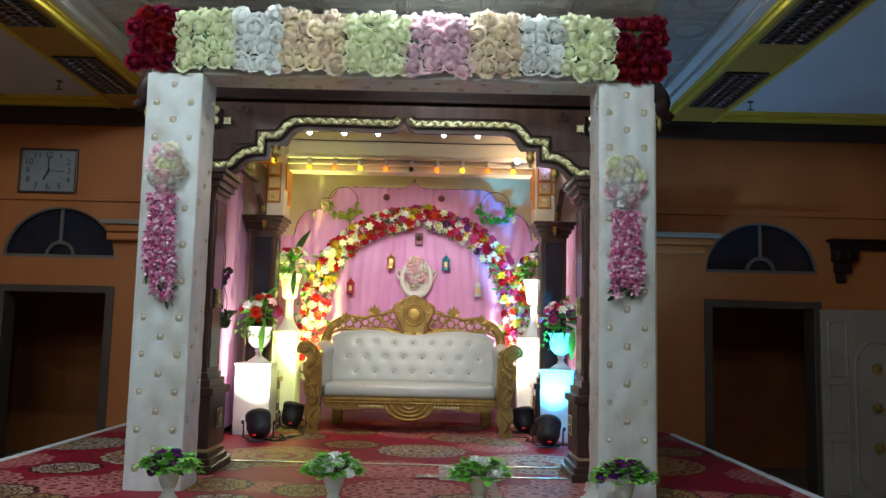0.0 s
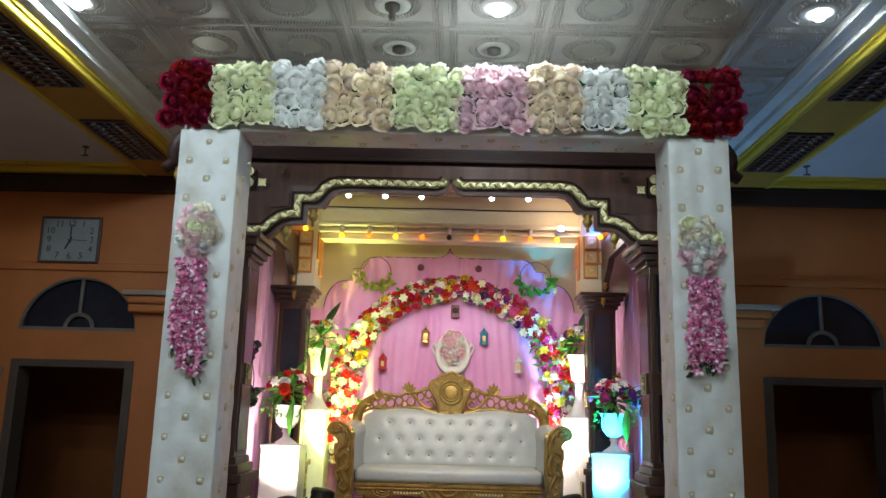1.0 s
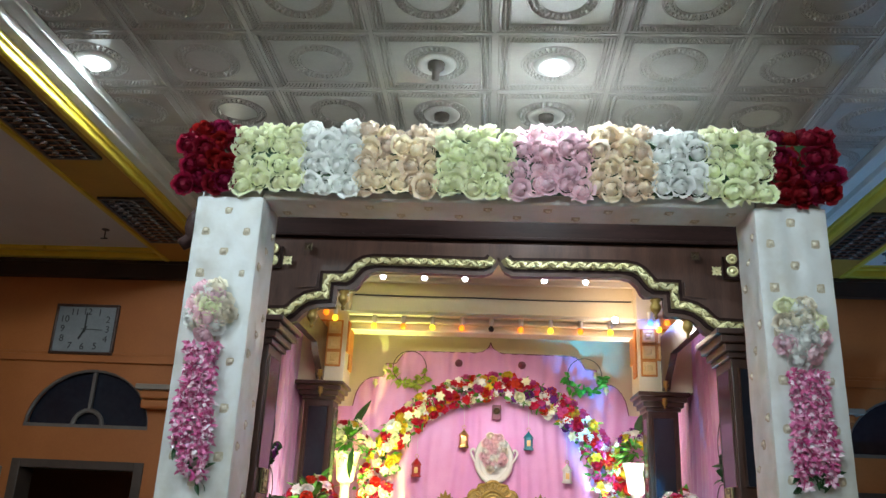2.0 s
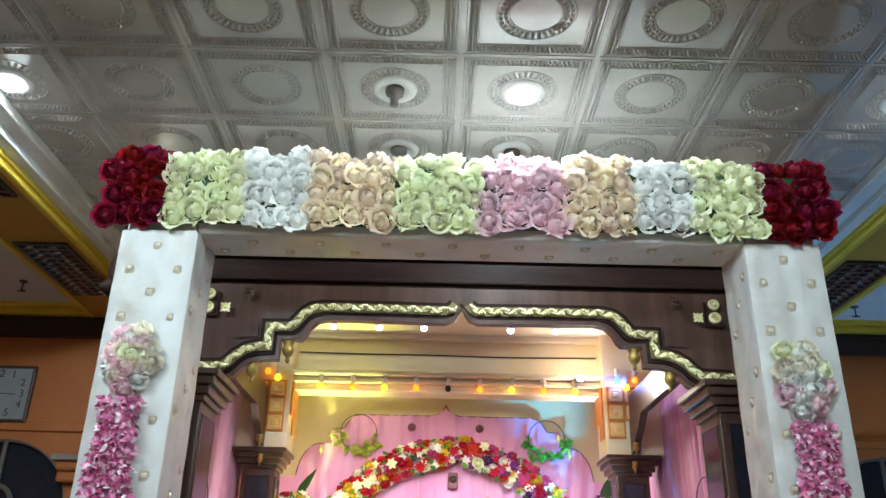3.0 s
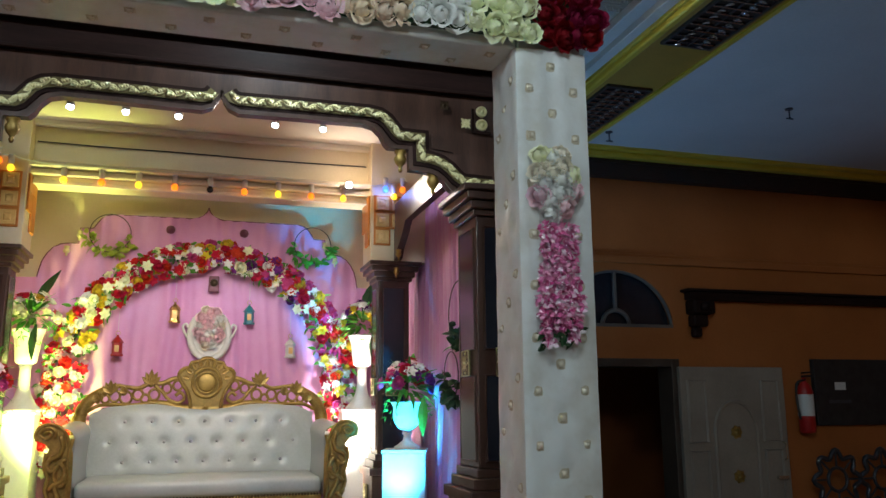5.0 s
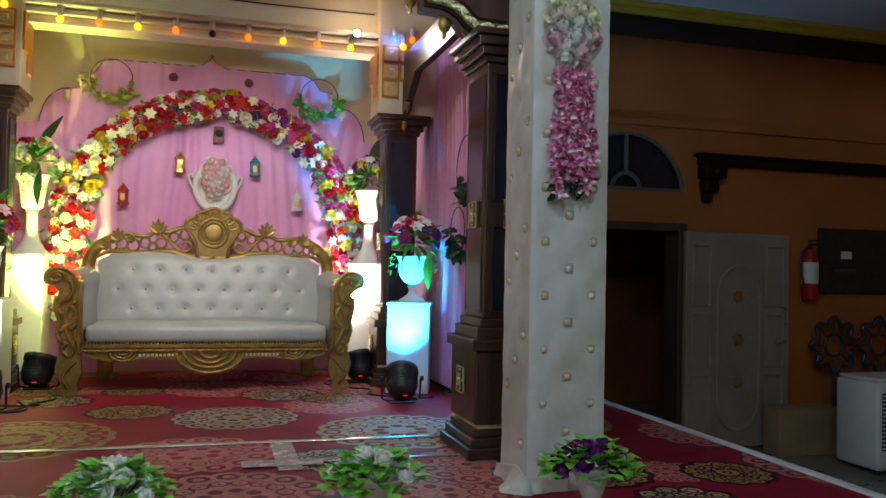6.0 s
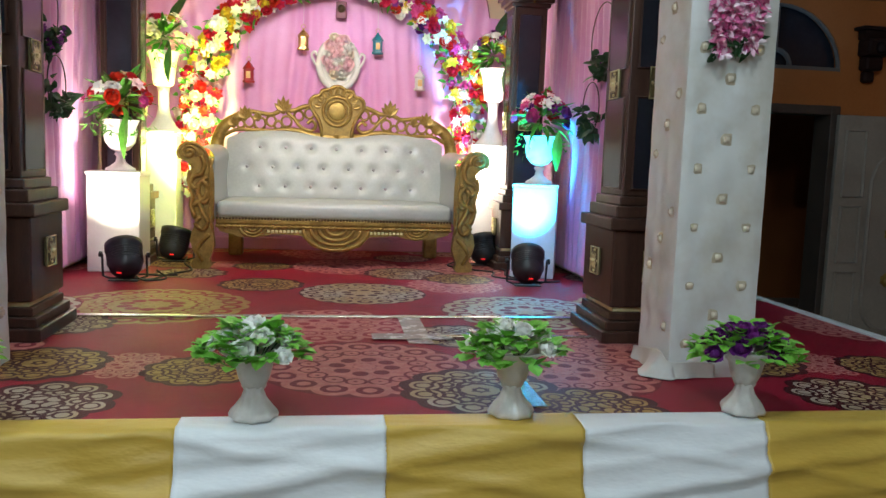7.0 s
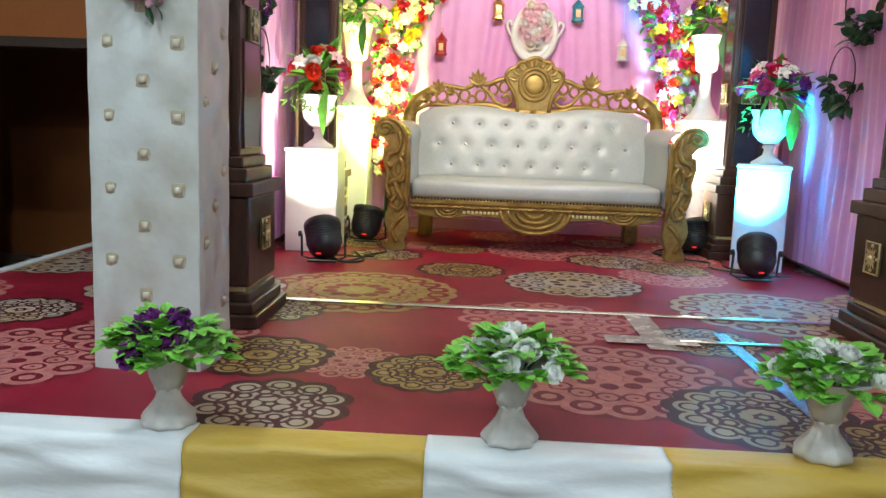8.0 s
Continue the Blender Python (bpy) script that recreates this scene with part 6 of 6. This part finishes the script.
def oval_wreath():
    rng = random.Random(41)
    g = thing("oval_wall_ornament", "white oval scrollwork frame filled with pale pink roses", "wall ornament", "", (0.525, BY - 0.18, 1.45))
    part("frame", tube([(0.145 * math.cos(2 * math.pi * k / 28), 0, -0.015 + 0.185 * math.sin(2 * math.pi * k / 28)) for k in range(28)], 0.026, 8, True), URN_W, g, "", True)
    part("plate", lathe([(0.13, 0.0), (0.13, 0.01), (0.002, 0.012)], 24, None, pose(0, 0.01, 0, 90) @ Matrix.Diagonal((1, 1.38, 1, 1))), URN_W, g)
    for sd in (-1, 1):
        part("scroll", tube(smooth_path([(sd * 0.15, -0.01, -0.05), (sd * 0.185, -0.01, 0.0), (sd * 0.20, -0.01, 0.05), (sd * 0.175, -0.01, 0.07), (sd * 0.165, -0.01, 0.04)], 4), 0.010, 6), URN_W, g, "", True)
    for k in range(30):
        a, r = 2.4 * k, math.sqrt((k + 0.5) / 30)
        flower(g, "rose", rng.choice(("pink", "cream", "white", "pink")), (0.100 * r * math.cos(a), -0.050 - 0.02 * (1 - r), 0.045 + 0.150 * r * math.sin(a)), (0.5 * math.cos(a), -1, 0.5 * math.sin(a)), rng.uniform(0.068, 0.086), rng)


oval_wreath()
pl = thing("wooden_plaque", "small dark carved wooden plaque on the backdrop", "wall ornament", "", (0.54, BY - 0.17, 1.84))
part("board", boxes((-0.040, 0.040, -0.015, 0.015, -0.065, 0.065), bevel=0.010), BLOOM_D, pl)
part("boss", lathe([(0.032, 0), (0.028, 0.012), (0.012, 0.02), (0.002, 0.022)], 12, None, pose(0, -0.015, 0.01, 90)), BRONZE, pl)

# ---------------------------------------------------------------- header beam of the alcove with its bulbs
structure("ceiling_alcove_front", boxes((AX0, AX1, FY + 0.15, 7.55, 2.815, 2.88)), CREAM_C, "cream ceiling of the front part of the alcove")
structure("header_beam", boxes((AX0, AX1, 7.55, 7.74, 2.375, 2.999)), CREAM, "cream header beam across the alcove")
for y0, z0, z1 in ((7.520, 2.365, 2.395), (7.535, 2.395, 2.425), (7.485, 2.425, 2.450), (7.515, 2.450, 2.475), (7.455, 2.475, 2.505), (7.530, 2.505, 2.53), (7.50, 2.775, 2.815)):
    structure("trim", boxes((AX0, AX1, y0, 7.56, z0, z1), bevel=0.006), CREAM_C, "cream plaster moulding on the header beam")
tagged(part("thin_cable", tube(smooth_path([(-0.66, 7.54, 2.665), (-0.2, 7.542, 2.660), (0.3, 7.542, 2.662), (0.9, 7.542, 2.656), (1.6, 7.54, 2.662)], 4), 0.005, 5), CABLE), "thin dark cable across the header beam", "cable")
BULB = {"yellow": glow("bulb_yellow", (1.0, 0.66, 0.03), 1.9), "orange": glow("bulb_orange", (1.0, 0.22, 0.01), 1.6), "blue": glow("bulb_blue", (0.08, 0.25, 1.0), 2.0), "off": GLASS_D}


def bulb(x, y, z, colour):
    g = thing("festoon_bulb", "dark unlit festoon bulb in a white holder" if colour == "off" else "small glowing %s festoon bulb in a white holder" % colour, "light bulb", "festoon bulbs", (x, y, z))
    part("holder", lathe([(0.020, 0.085), (0.020, 0.04), (0.016, 0.028), (0.014, 0.02)], 12), WHITE_P, g, "", True)
    part("globe", lathe([(0.003, -0.026), (0.015, -0.022), (0.023, -0.008), (0.022, 0.006), (0.012, 0.021)], 14), BULB[colour], g, "", True)


row = ("yellow", "orange", "yellow", "orange", "off", "orange", "yellow", "orange", "yellow")
for k, c in enumerate(row):
    bx = 0.475 + 0.2365 * (k - 4)
    bulb(bx, 7.478, 2.392, c)
    if c != "off":
        point("bulb_glow", (bx, 7.44, 2.33), 0.18, (1.0, 0.62, 0.15) if c == "yellow" else (1.0, 0.36, 0.06), 0.03)
for bx, by, bz, c in ((-0.779, 7.40, 2.431, "yellow"), (-0.854, 7.40, 2.477, "orange"), (1.786, 7.40, 2.41, "yellow"), (1.852, 7.40, 2.466, "orange"), (1.722, 7.40, 2.461, "blue")):
    bulb(bx, by, bz, c)
tagged(part("festoon_cable", tube(smooth_path([(-0.9, 7.405, 2.53), (-0.6, 7.43, 2.485), (-0.4, 7.45, 2.484), (0.1, 7.45, 2.487), (0.5, 7.45, 2.482), (1.0, 7.45, 2.486), (1.4, 7.45, 2.483), (1.6, 7.43, 2.485), (1.9, 7.405, 2.53)], 4), 0.004, 5), WHITE_P), "thin white cable along the row of bulbs", "cable")
point("blue_bulb_glow", (1.722, 7.36, 2.42), 1.0, (0.15, 0.25, 1.0), 0.03)

# small white spots fixed behind the lintel, shining back at the sofa and the drape
for lx in (-0.16, 0.08, 0.316, 0.771, 1.007):
    d = thing("spot_lamp", "small white spot lamp behind the lintel, switched on", "spot lamp", "lintel spots", (lx, 5.62, 2.258))
    part("body", lathe([(0.008, 0.03), (0.017, 0.026), (0.018, 0.002), (0.016, 0.0)], 16), WHITE_P, d, "", True)
    part("lamp", lathe([(0.0165, 0.001), (0.017, -0.010), (0.010, -0.018), (0.002, -0.020)], 14), LAMP_W, d, "glowing white lamp", True)
    part("bracket", tube([(0, 0, 0.028), (0, -0.02, 0.09), (0, -0.188, 0.09)], 0.006, 6), WHITE_P, d)
    spot("lintel_spot", (lx, 5.66, 2.215), (lx, 8.4, 0.75), LINTEL_WATTS, (1.0, 0.91, 0.80), 76, 0.9, 0.03)
# flood lamp on the header beam
fl = thing("flood_lamp", "small bright white flood lamp on the header beam", "flood lamp", "", (1.45, 7.43, 2.475))
part("housing", lathe([(0.012, -0.03), (0.026, -0.02), (0.032, 0.012), (0.034, 0.020), (0.028, 0.021)], 18, None, pose(0, 0, 0, 90)), BLACK, fl, "", True)
part("glass", lathe([(0.028, 0.018), (0.024, 0.024), (0.010, 0.028), (0.002, 0.0285)], 16, None, pose(0, 0, 0, 90)), glow("flood_glass", (1.0, 0.90, 0.75), 28.0), fl, "glowing glass")
point("flood_spill", (1.45, 7.36, 2.50), 2.2, (1.0, 0.72, 0.50), 0.03)
spot("flood", (1.45, 7.39, 2.475), (0.6, 5.0, 0.2), 45, (1.0, 0.90, 0.78), 120, 0.7, 0.05)


# ---------------------------------------------------------------- pots along the stage edge
LEAF_F = surface("fresh_leaf_green", (0.14, 0.44, 0.04), (0.28, 0.62, 0.10), 16, 80, 0.45)


def stage_pot(x, colours, seed, leafy):
    g = thing("footed_pot", "soiled white footed pot standing on the stage edge", "pot", "pots on the stage edge", (x, STAGE_Y + 0.05, 0.018))
    part("foot", lathe([(0.062, 0.0), (0.064, 0.010), (0.058, 0.022), (0.046, 0.036), (0.032, 0.056), (0.025, 0.076), (0.033, 0.088)], 32, ripple=8, depth=0.07), URN_D, g, "", True)
    part("bowl", lathe([(0.030, 0.084), (0.042, 0.11), (0.052, 0.15), (0.070, 0.172), (0.092, 0.184), (0.096, 0.192), (0.084, 0.190), (0.06, 0.172)], 20), URN_D, g, "", True)
    rng = random.Random(seed)
    f = thing("potted_flowers", "low artificial plant with bright green leaves and %s" % leafy, "flowers", "potted flowers", (x, STAGE_Y + 0.05, 0.192))
    tops = []
    for k in range(96):
        a, r = rng.uniform(0, 6.28), math.sqrt(rng.random())
        tops.append(Vector((0.140 * r * math.cos(a), 0.12 * r * math.sin(a), 0.080 * (1 - r * r) + rng.uniform(-0.016, 0.012))))
    for ly in range(3):
        b = bmesh.new()
        for p in tops[ly::3]:
            for _ in range(3):
                m = Matrix.Translation(p + Vector((rng.uniform(-0.015, 0.015), rng.uniform(-0.015, 0.015), 0))) @ Matrix.Rotation(math.atan2(p.y, p.x) - math.pi / 2 + rng.uniform(-0.9, 0.9), 4, "Z") @ Matrix.Rotation(rng.uniform(-0.3, 0.9), 4, "X")
                leaf_shape(b, m, rng.uniform(0.030, 0.045), rng.uniform(0.030, 0.044), 0.15)
        tagged(part("leaf_layer", b, LEAF_F, f), kind="stuff")
    for k in range(14):
        a, r = 2.4 * k + seed, math.sqrt((k + 0.6) / 14)
        p = Vector((0.135 * r * math.cos(a), 0.115 * r * math.sin(a), 0.078 * (1 - r * r) + 0.006))
        flower(f, "rose", rng.choice(colours), p, Vector((p.x * 5, p.y * 5 - 0.3, 0.8)), rng.uniform(0.052, 0.068), rng, "bloom")
    b = bmesh.new()
    for k in range(12):
        a = rng.uniform(0, 6.28)
        tube([(0.02 * math.cos(a), 0.02 * math.sin(a), -0.02), (0.07 * math.cos(a), 0.06 * math.sin(a), 0.04)], 0.002, 4, False, b)
    part("stems", b, LEAF_D, f)


stage_pot(-0.54, ("purple", "purple", "white"), 51, "purple blooms")
stage_pot(0.27, ("white", "white", "white"), 52, "white blooms")
stage_pot(0.99, ("white", "white", "white"), 53, "white blooms")
stage_pot(1.70, ("purple", "purple"), 54, "purple blooms")

# glossy strip of clear tape on the carpet
CLEAR = surface("clear_glossy_tape", (0.05, 0.03, 0.03), (0.09, 0.06, 0.06), 16, 60, 0.2, bump=0.8, dist=0.01, spec=0.9)
for x0, x1, y0, y1 in ((1.08, 1.13, 4.31, 5.42),):
    tagged(part("clear_tape", boxes((x0, x1, y0, y1, 0.0035, 0.005)), CLEAR), "glossy strip of clear tape on the carpet", "tape", "clear tape strips")


# ---------------------------------------------------------------- cables on the stage
def cable(pts, label="black power cable trailing on the carpet"):
    tagged(part("power_cable", tube(smooth_path(pts, 6), 0.006, 5), CABLE, None, "", True), label, "cable", "stage cables")


cable([(-0.62, 6.76, 0.008), (-0.52, 6.70, 0.008), (-0.42, 6.80, 0.03), (-0.46, 6.94, 0.008), (-0.36, 7.10, 0.008), (-0.45, 7.40, 0.008), (-0.47, 7.60, 0.03)])
cable([(-0.50, 6.78, 0.05), (-0.44, 6.72, 0.012), (-0.55, 6.66, 0.010), (-0.60, 6.74, 0.03), (-0.50, 6.84, 0.012), (-0.40, 6.86, 0.012)])
cable([(1.50, 7.70, 0.03), (1.60, 7.50, 0.008), (1.66, 7.30, 0.008), (1.62, 7.05, 0.008), (1.75, 6.80, 0.008), (1.88, 6.74, 0.02)])
cable([(1.45, 7.66, 0.03), (1.30, 7.52, 0.008), (1.44, 7.30, 0.008), (1.56, 7.20, 0.008), (1.52, 7.0, 0.008), (1.70, 6.82, 0.008)])


# ---------------------------------------------------------------- things on and by the rear wall
def wall_clock():
    c = thing("wall_clock", "square white wall clock with black numerals in a dark frame", "clock", "", (-3.115, WALL_Y - 0.003, 2.39))
    w, h = 0.285, 0.225
    part("face", boxes((-w + 0.02, w - 0.02, -0.022, 0.0, -h + 0.02, h - 0.02)), surface("grey_white_dial", (0.17, 0.18, 0.185), (0.23, 0.24, 0.245), 4, 60, 0.4), c)
    part("frame", boxes((-w, w, -0.04, 0.0, h - 0.022, h), (-w, w, -0.04, 0.0, -h, -h + 0.022), (-w, -w + 0.022, -0.04, 0.0, -h + 0.022, h - 0.022), (w - 0.022, w, -0.04, 0.0, -h + 0.022, h - 0.022), bevel=0.005), WOOD, c)
    for k in range(1, 13):
        a = math.pi / 2 - k * math.pi / 6
        cu = bpy.data.curves.new("numeral", "FONT")
        cu.body, cu.size, cu.align_x, cu.align_y, cu.extrude = str(k), 0.085, "CENTER", "CENTER", 0.001
        t = max(abs(math.cos(a)), abs(math.sin(a)))
        ob = new("numeral_tmp", cu)
        me = bpy.data.meshes.new_from_object(ob.evaluated_get(bpy.context.evaluated_depsgraph_get()))
        bpy.data.objects.remove(ob)
        me.materials.append(INK)
        n = new("numeral", me)
        n.parent = c
        n.matrix_basis = pose(0.215 * math.cos(a) / t * (0.95 if t > 0.95 else 0.92), -0.024, 0.165 * math.sin(a) / t * (0.95 if t > 0.95 else 0.92), 90)
    for nm, ang, ln, wd in (("hour_hand", 205, 0.10, 0.008), ("minute_hand", 0, 0.15, 0.006), ("second_hand", 92, 0.16, 0.003)):
        hb = boxes((-wd, wd, -0.030, -0.026, -0.03, ln))
        hd = part(nm, hb, INK, c)
        hd.matrix_basis = pose(0, 0, 0, 0, ang, 0)
    part("hub", lathe([(0.012, 0), (0.010, 0.01), (0.003, 0.012)], 10, None, pose(0, -0.024, 0, 90)), INK, c)


wall_clock()


def wall_shelf(x0, x1, z):
    s = thing("wall_bracket_shelf", "small pale ledge on a stepped orange corbel", "shelf", "wall ledges")
    part("board", boxes((x0, x1, WALL_Y - 0.20, WALL_Y - 0.003, z, z + 0.045), bevel=0.008), DOOR_P, s, "pale painted board")
    part("corbel", boxes((x0 + 0.03, x1 - 0.06, WALL_Y - 0.16, WALL_Y - 0.003, z - 0.07, z), (x0 + 0.03, x1 - 0.12, WALL_Y - 0.12, WALL_Y - 0.003, z - 0.15, z - 0.07), bevel=0.02), ORANGE, s, "orange painted stepped corbel")


wall_shelf(2.75, 3.46, 1.86)
wall_shelf(-2.50, -1.85, 1.86)


def wall_rail():
    r = thing("wall_rail", "dark wooden rail with a carved corbel at its end", "rail")
    part("rail", boxes((4.58, 7.3, WALL_Y - 0.10, WALL_Y - 0.003, 1.79, 1.86), (4.54, 7.3, WALL_Y - 0.13, WALL_Y - 0.003, 1.86, 1.885), bevel=0.006), WOOD_B, r)
    part("corbel", boxes((4.58, 4.80, WALL_Y - 0.15, WALL_Y - 0.003, 1.66, 1.79), (4.60, 4.75, WALL_Y - 0.11, WALL_Y - 0.003, 1.55, 1.66), (4.62, 4.71, WALL_Y - 0.07, WALL_Y - 0.003, 1.46, 1.55), bevel=0.02), WOOD_B, r)
    part("boss", lathe([(0.05, 0), (0.045, 0.02), (0.02, 0.04), (0.004, 0.045)], 14, None, pose(4.69, WALL_Y - 0.15, 1.72, 90)), WOOD_B, r, "", True)


wall_rail()
ext = thing("fire_extinguisher", "red fire extinguisher with a white label on the wall", "fire extinguisher", "", (5.71, WALL_Y - 0.09, 0.62))
part("cylinder", lathe([(0.06, 0.0), (0.07, 0.02), (0.07, 0.36), (0.05, 0.42), (0.022, 0.45), (0.02, 0.49)], 20), RED_P, ext, "", True)
part("label", lathe([(0.0715, 0.15), (0.0715, 0.34)], 20), PLASTIC_W, ext, "white label")
part("handle", boxes((-0.012, 0.012, -0.11, 0.02, 0.49, 0.51), (-0.012, 0.012, -0.10, 0.02, 0.525, 0.54), bevel=0.004), BLACK, ext)
part("hose", tube(smooth_path([(0, -0.02, 0.47), (-0.09, -0.02, 0.44), (-0.11, -0.02, 0.30), (-0.085, -0.02, 0.12)], 5), 0.010, 6), BLACK, ext)
part("wall_hook", boxes((-0.02, 0.02, 0.06, 0.088, 0.38, 0.44)), BLACK, ext)

board = thing("notice_board", "black wall board with a small white card", "board", "", (6.30, WALL_Y - 0.003, 0.98))
part("panel", boxes((-0.44, 0.44, -0.05, 0.0, -0.30, 0.30), bevel=0.008), BLACK, board)
part("card", boxes((-0.22, -0.10, -0.054, -0.050, 0.02, 0.09)), PLASTIC_W, board, "small white card")
part("bar", boxes((-0.30, -0.05, -0.053, -0.050, -0.10, -0.07)), GRILLE, board, "grey line of writing")


def carved_frame(x, y, z):
    """Dark scalloped ring frame of an ornate stand leaning at the wall."""
    g = thing("ornate_stand", "dark metal stand with a scalloped openwork ring head", "stand", "ornate stands", (x, y, 0))
    part("ring", tube([((0.22 + 0.035 * math.cos(8 * t)) * math.cos(t), 0, z + (0.22 + 0.035 * math.cos(8 * t)) * math.sin(t)) for t in [2 * math.pi * k / 64 for k in range(64)]], 0.022, 6, True), GRILLE, g, "", True)
    part("inner_ring", tube([(0.10 * math.cos(2 * math.pi * k / 24), 0, z + 0.10 * math.sin(2 * math.pi * k / 24)) for k in range(24)], 0.016, 6, True), GRILLE, g, "", True)
    for k in range(8):
        a = 2 * math.pi * k / 8
        part("spoke", tube([(0.10 * math.cos(a), 0, z + 0.10 * math.sin(a)), (0.23 * math.cos(a), 0, z + 0.23 * math.sin(a))], 0.010, 5), GRILLE, g)
    part("stem", tube([(0, 0, z - 0.22), (0, 0, HALL_Z + 0.03)], 0.02, 8), GRILLE, g)
    part("base", lathe([(0.18, HALL_Z), (0.17, HALL_Z + 0.02), (0.04, HALL_Z + 0.04)], 20), GRILLE, g, "", True)


carved_frame(5.90, 7.80, 0.22)
carved_frame(6.40, 7.80, 0.22)
cb2 = thing("cardboard_box", "closed brown cardboard box on the hall floor", "box", "", (5.48, 7.70, HALL_Z))
part("carton", boxes((-0.32, 0.30, -0.10, 0.10, 0.0, 0.40), bevel=0.006), CARDBOARD, cb2)
part("flap", boxes((-0.32, -0.01, -0.10, 0.10, 0.402, 0.408)), CARDBOARD, cb2)
part("flap", boxes((0.0, 0.30, -0.10, 0.10, 0.402, 0.408)), CARDBOARD, cb2)


def air_cooler():
    c = thing("air_cooler", "pale plastic air cooler with louvred side on the hall floor", "air cooler", "", (5.82, 7.08, HALL_Z))
    part("body", boxes((-0.36, 0.36, -0.22, 0.22, 0.04, 0.72), bevel=0.03), PLASTIC_W, c, "", True)
    part("top", boxes((-0.34, 0.34, -0.20, 0.20, 0.72, 0.75), bevel=0.01), PLASTIC_W, c)
    part("louvre_recess", boxes((-0.32, -0.06, -0.226, -0.218, 0.20, 0.64)), BLACK, c, "dark louvre opening")
    for k in range(14):
        part("slat", boxes((-0.32, -0.06, -0.232, -0.222, 0.212 + 0.031 * k, 0.224 + 0.031 * k)), PLASTIC_W, c)
    for k in (1, 2, 3):
        part("slat", boxes((-0.32 + 0.065 * k - 0.004, -0.32 + 0.065 * k + 0.004, -0.234, -0.224, 0.20, 0.64)), PLASTIC_W, c)
    part("louvre_recess", boxes((0.06, 0.32, -0.226, -0.218, 0.20, 0.64)), BLACK, c, "dark louvre opening")
    for sx in (-0.3, 0.3):
        part("castor", lathe([(0.02, 0), (0.03, 0.005), (0.03, 0.035), (0.02, 0.04)], 10, None, pose(sx, -0.15, 0.0)), BLACK, c)


air_cooler()
for hx, hy in ((3.62, 7.45), (-2.75, 7.30), (4.7, 6.6)):
    h = thing("ceiling_hook", "small dark metal ceiling hook", "hook", "ceiling hooks", (hx, hy, 3.10))
    part("plate", lathe([(0.03, 0.0), (0.03, -0.008), (0.008, -0.01)], 12), GRILLE, h)
    part("rod", tube([(0, 0, -0.008), (0, 0, -0.07), (0.03, 0, -0.08), (-0.03, 0, -0.08)], 0.006, 5), GRILLE, h)
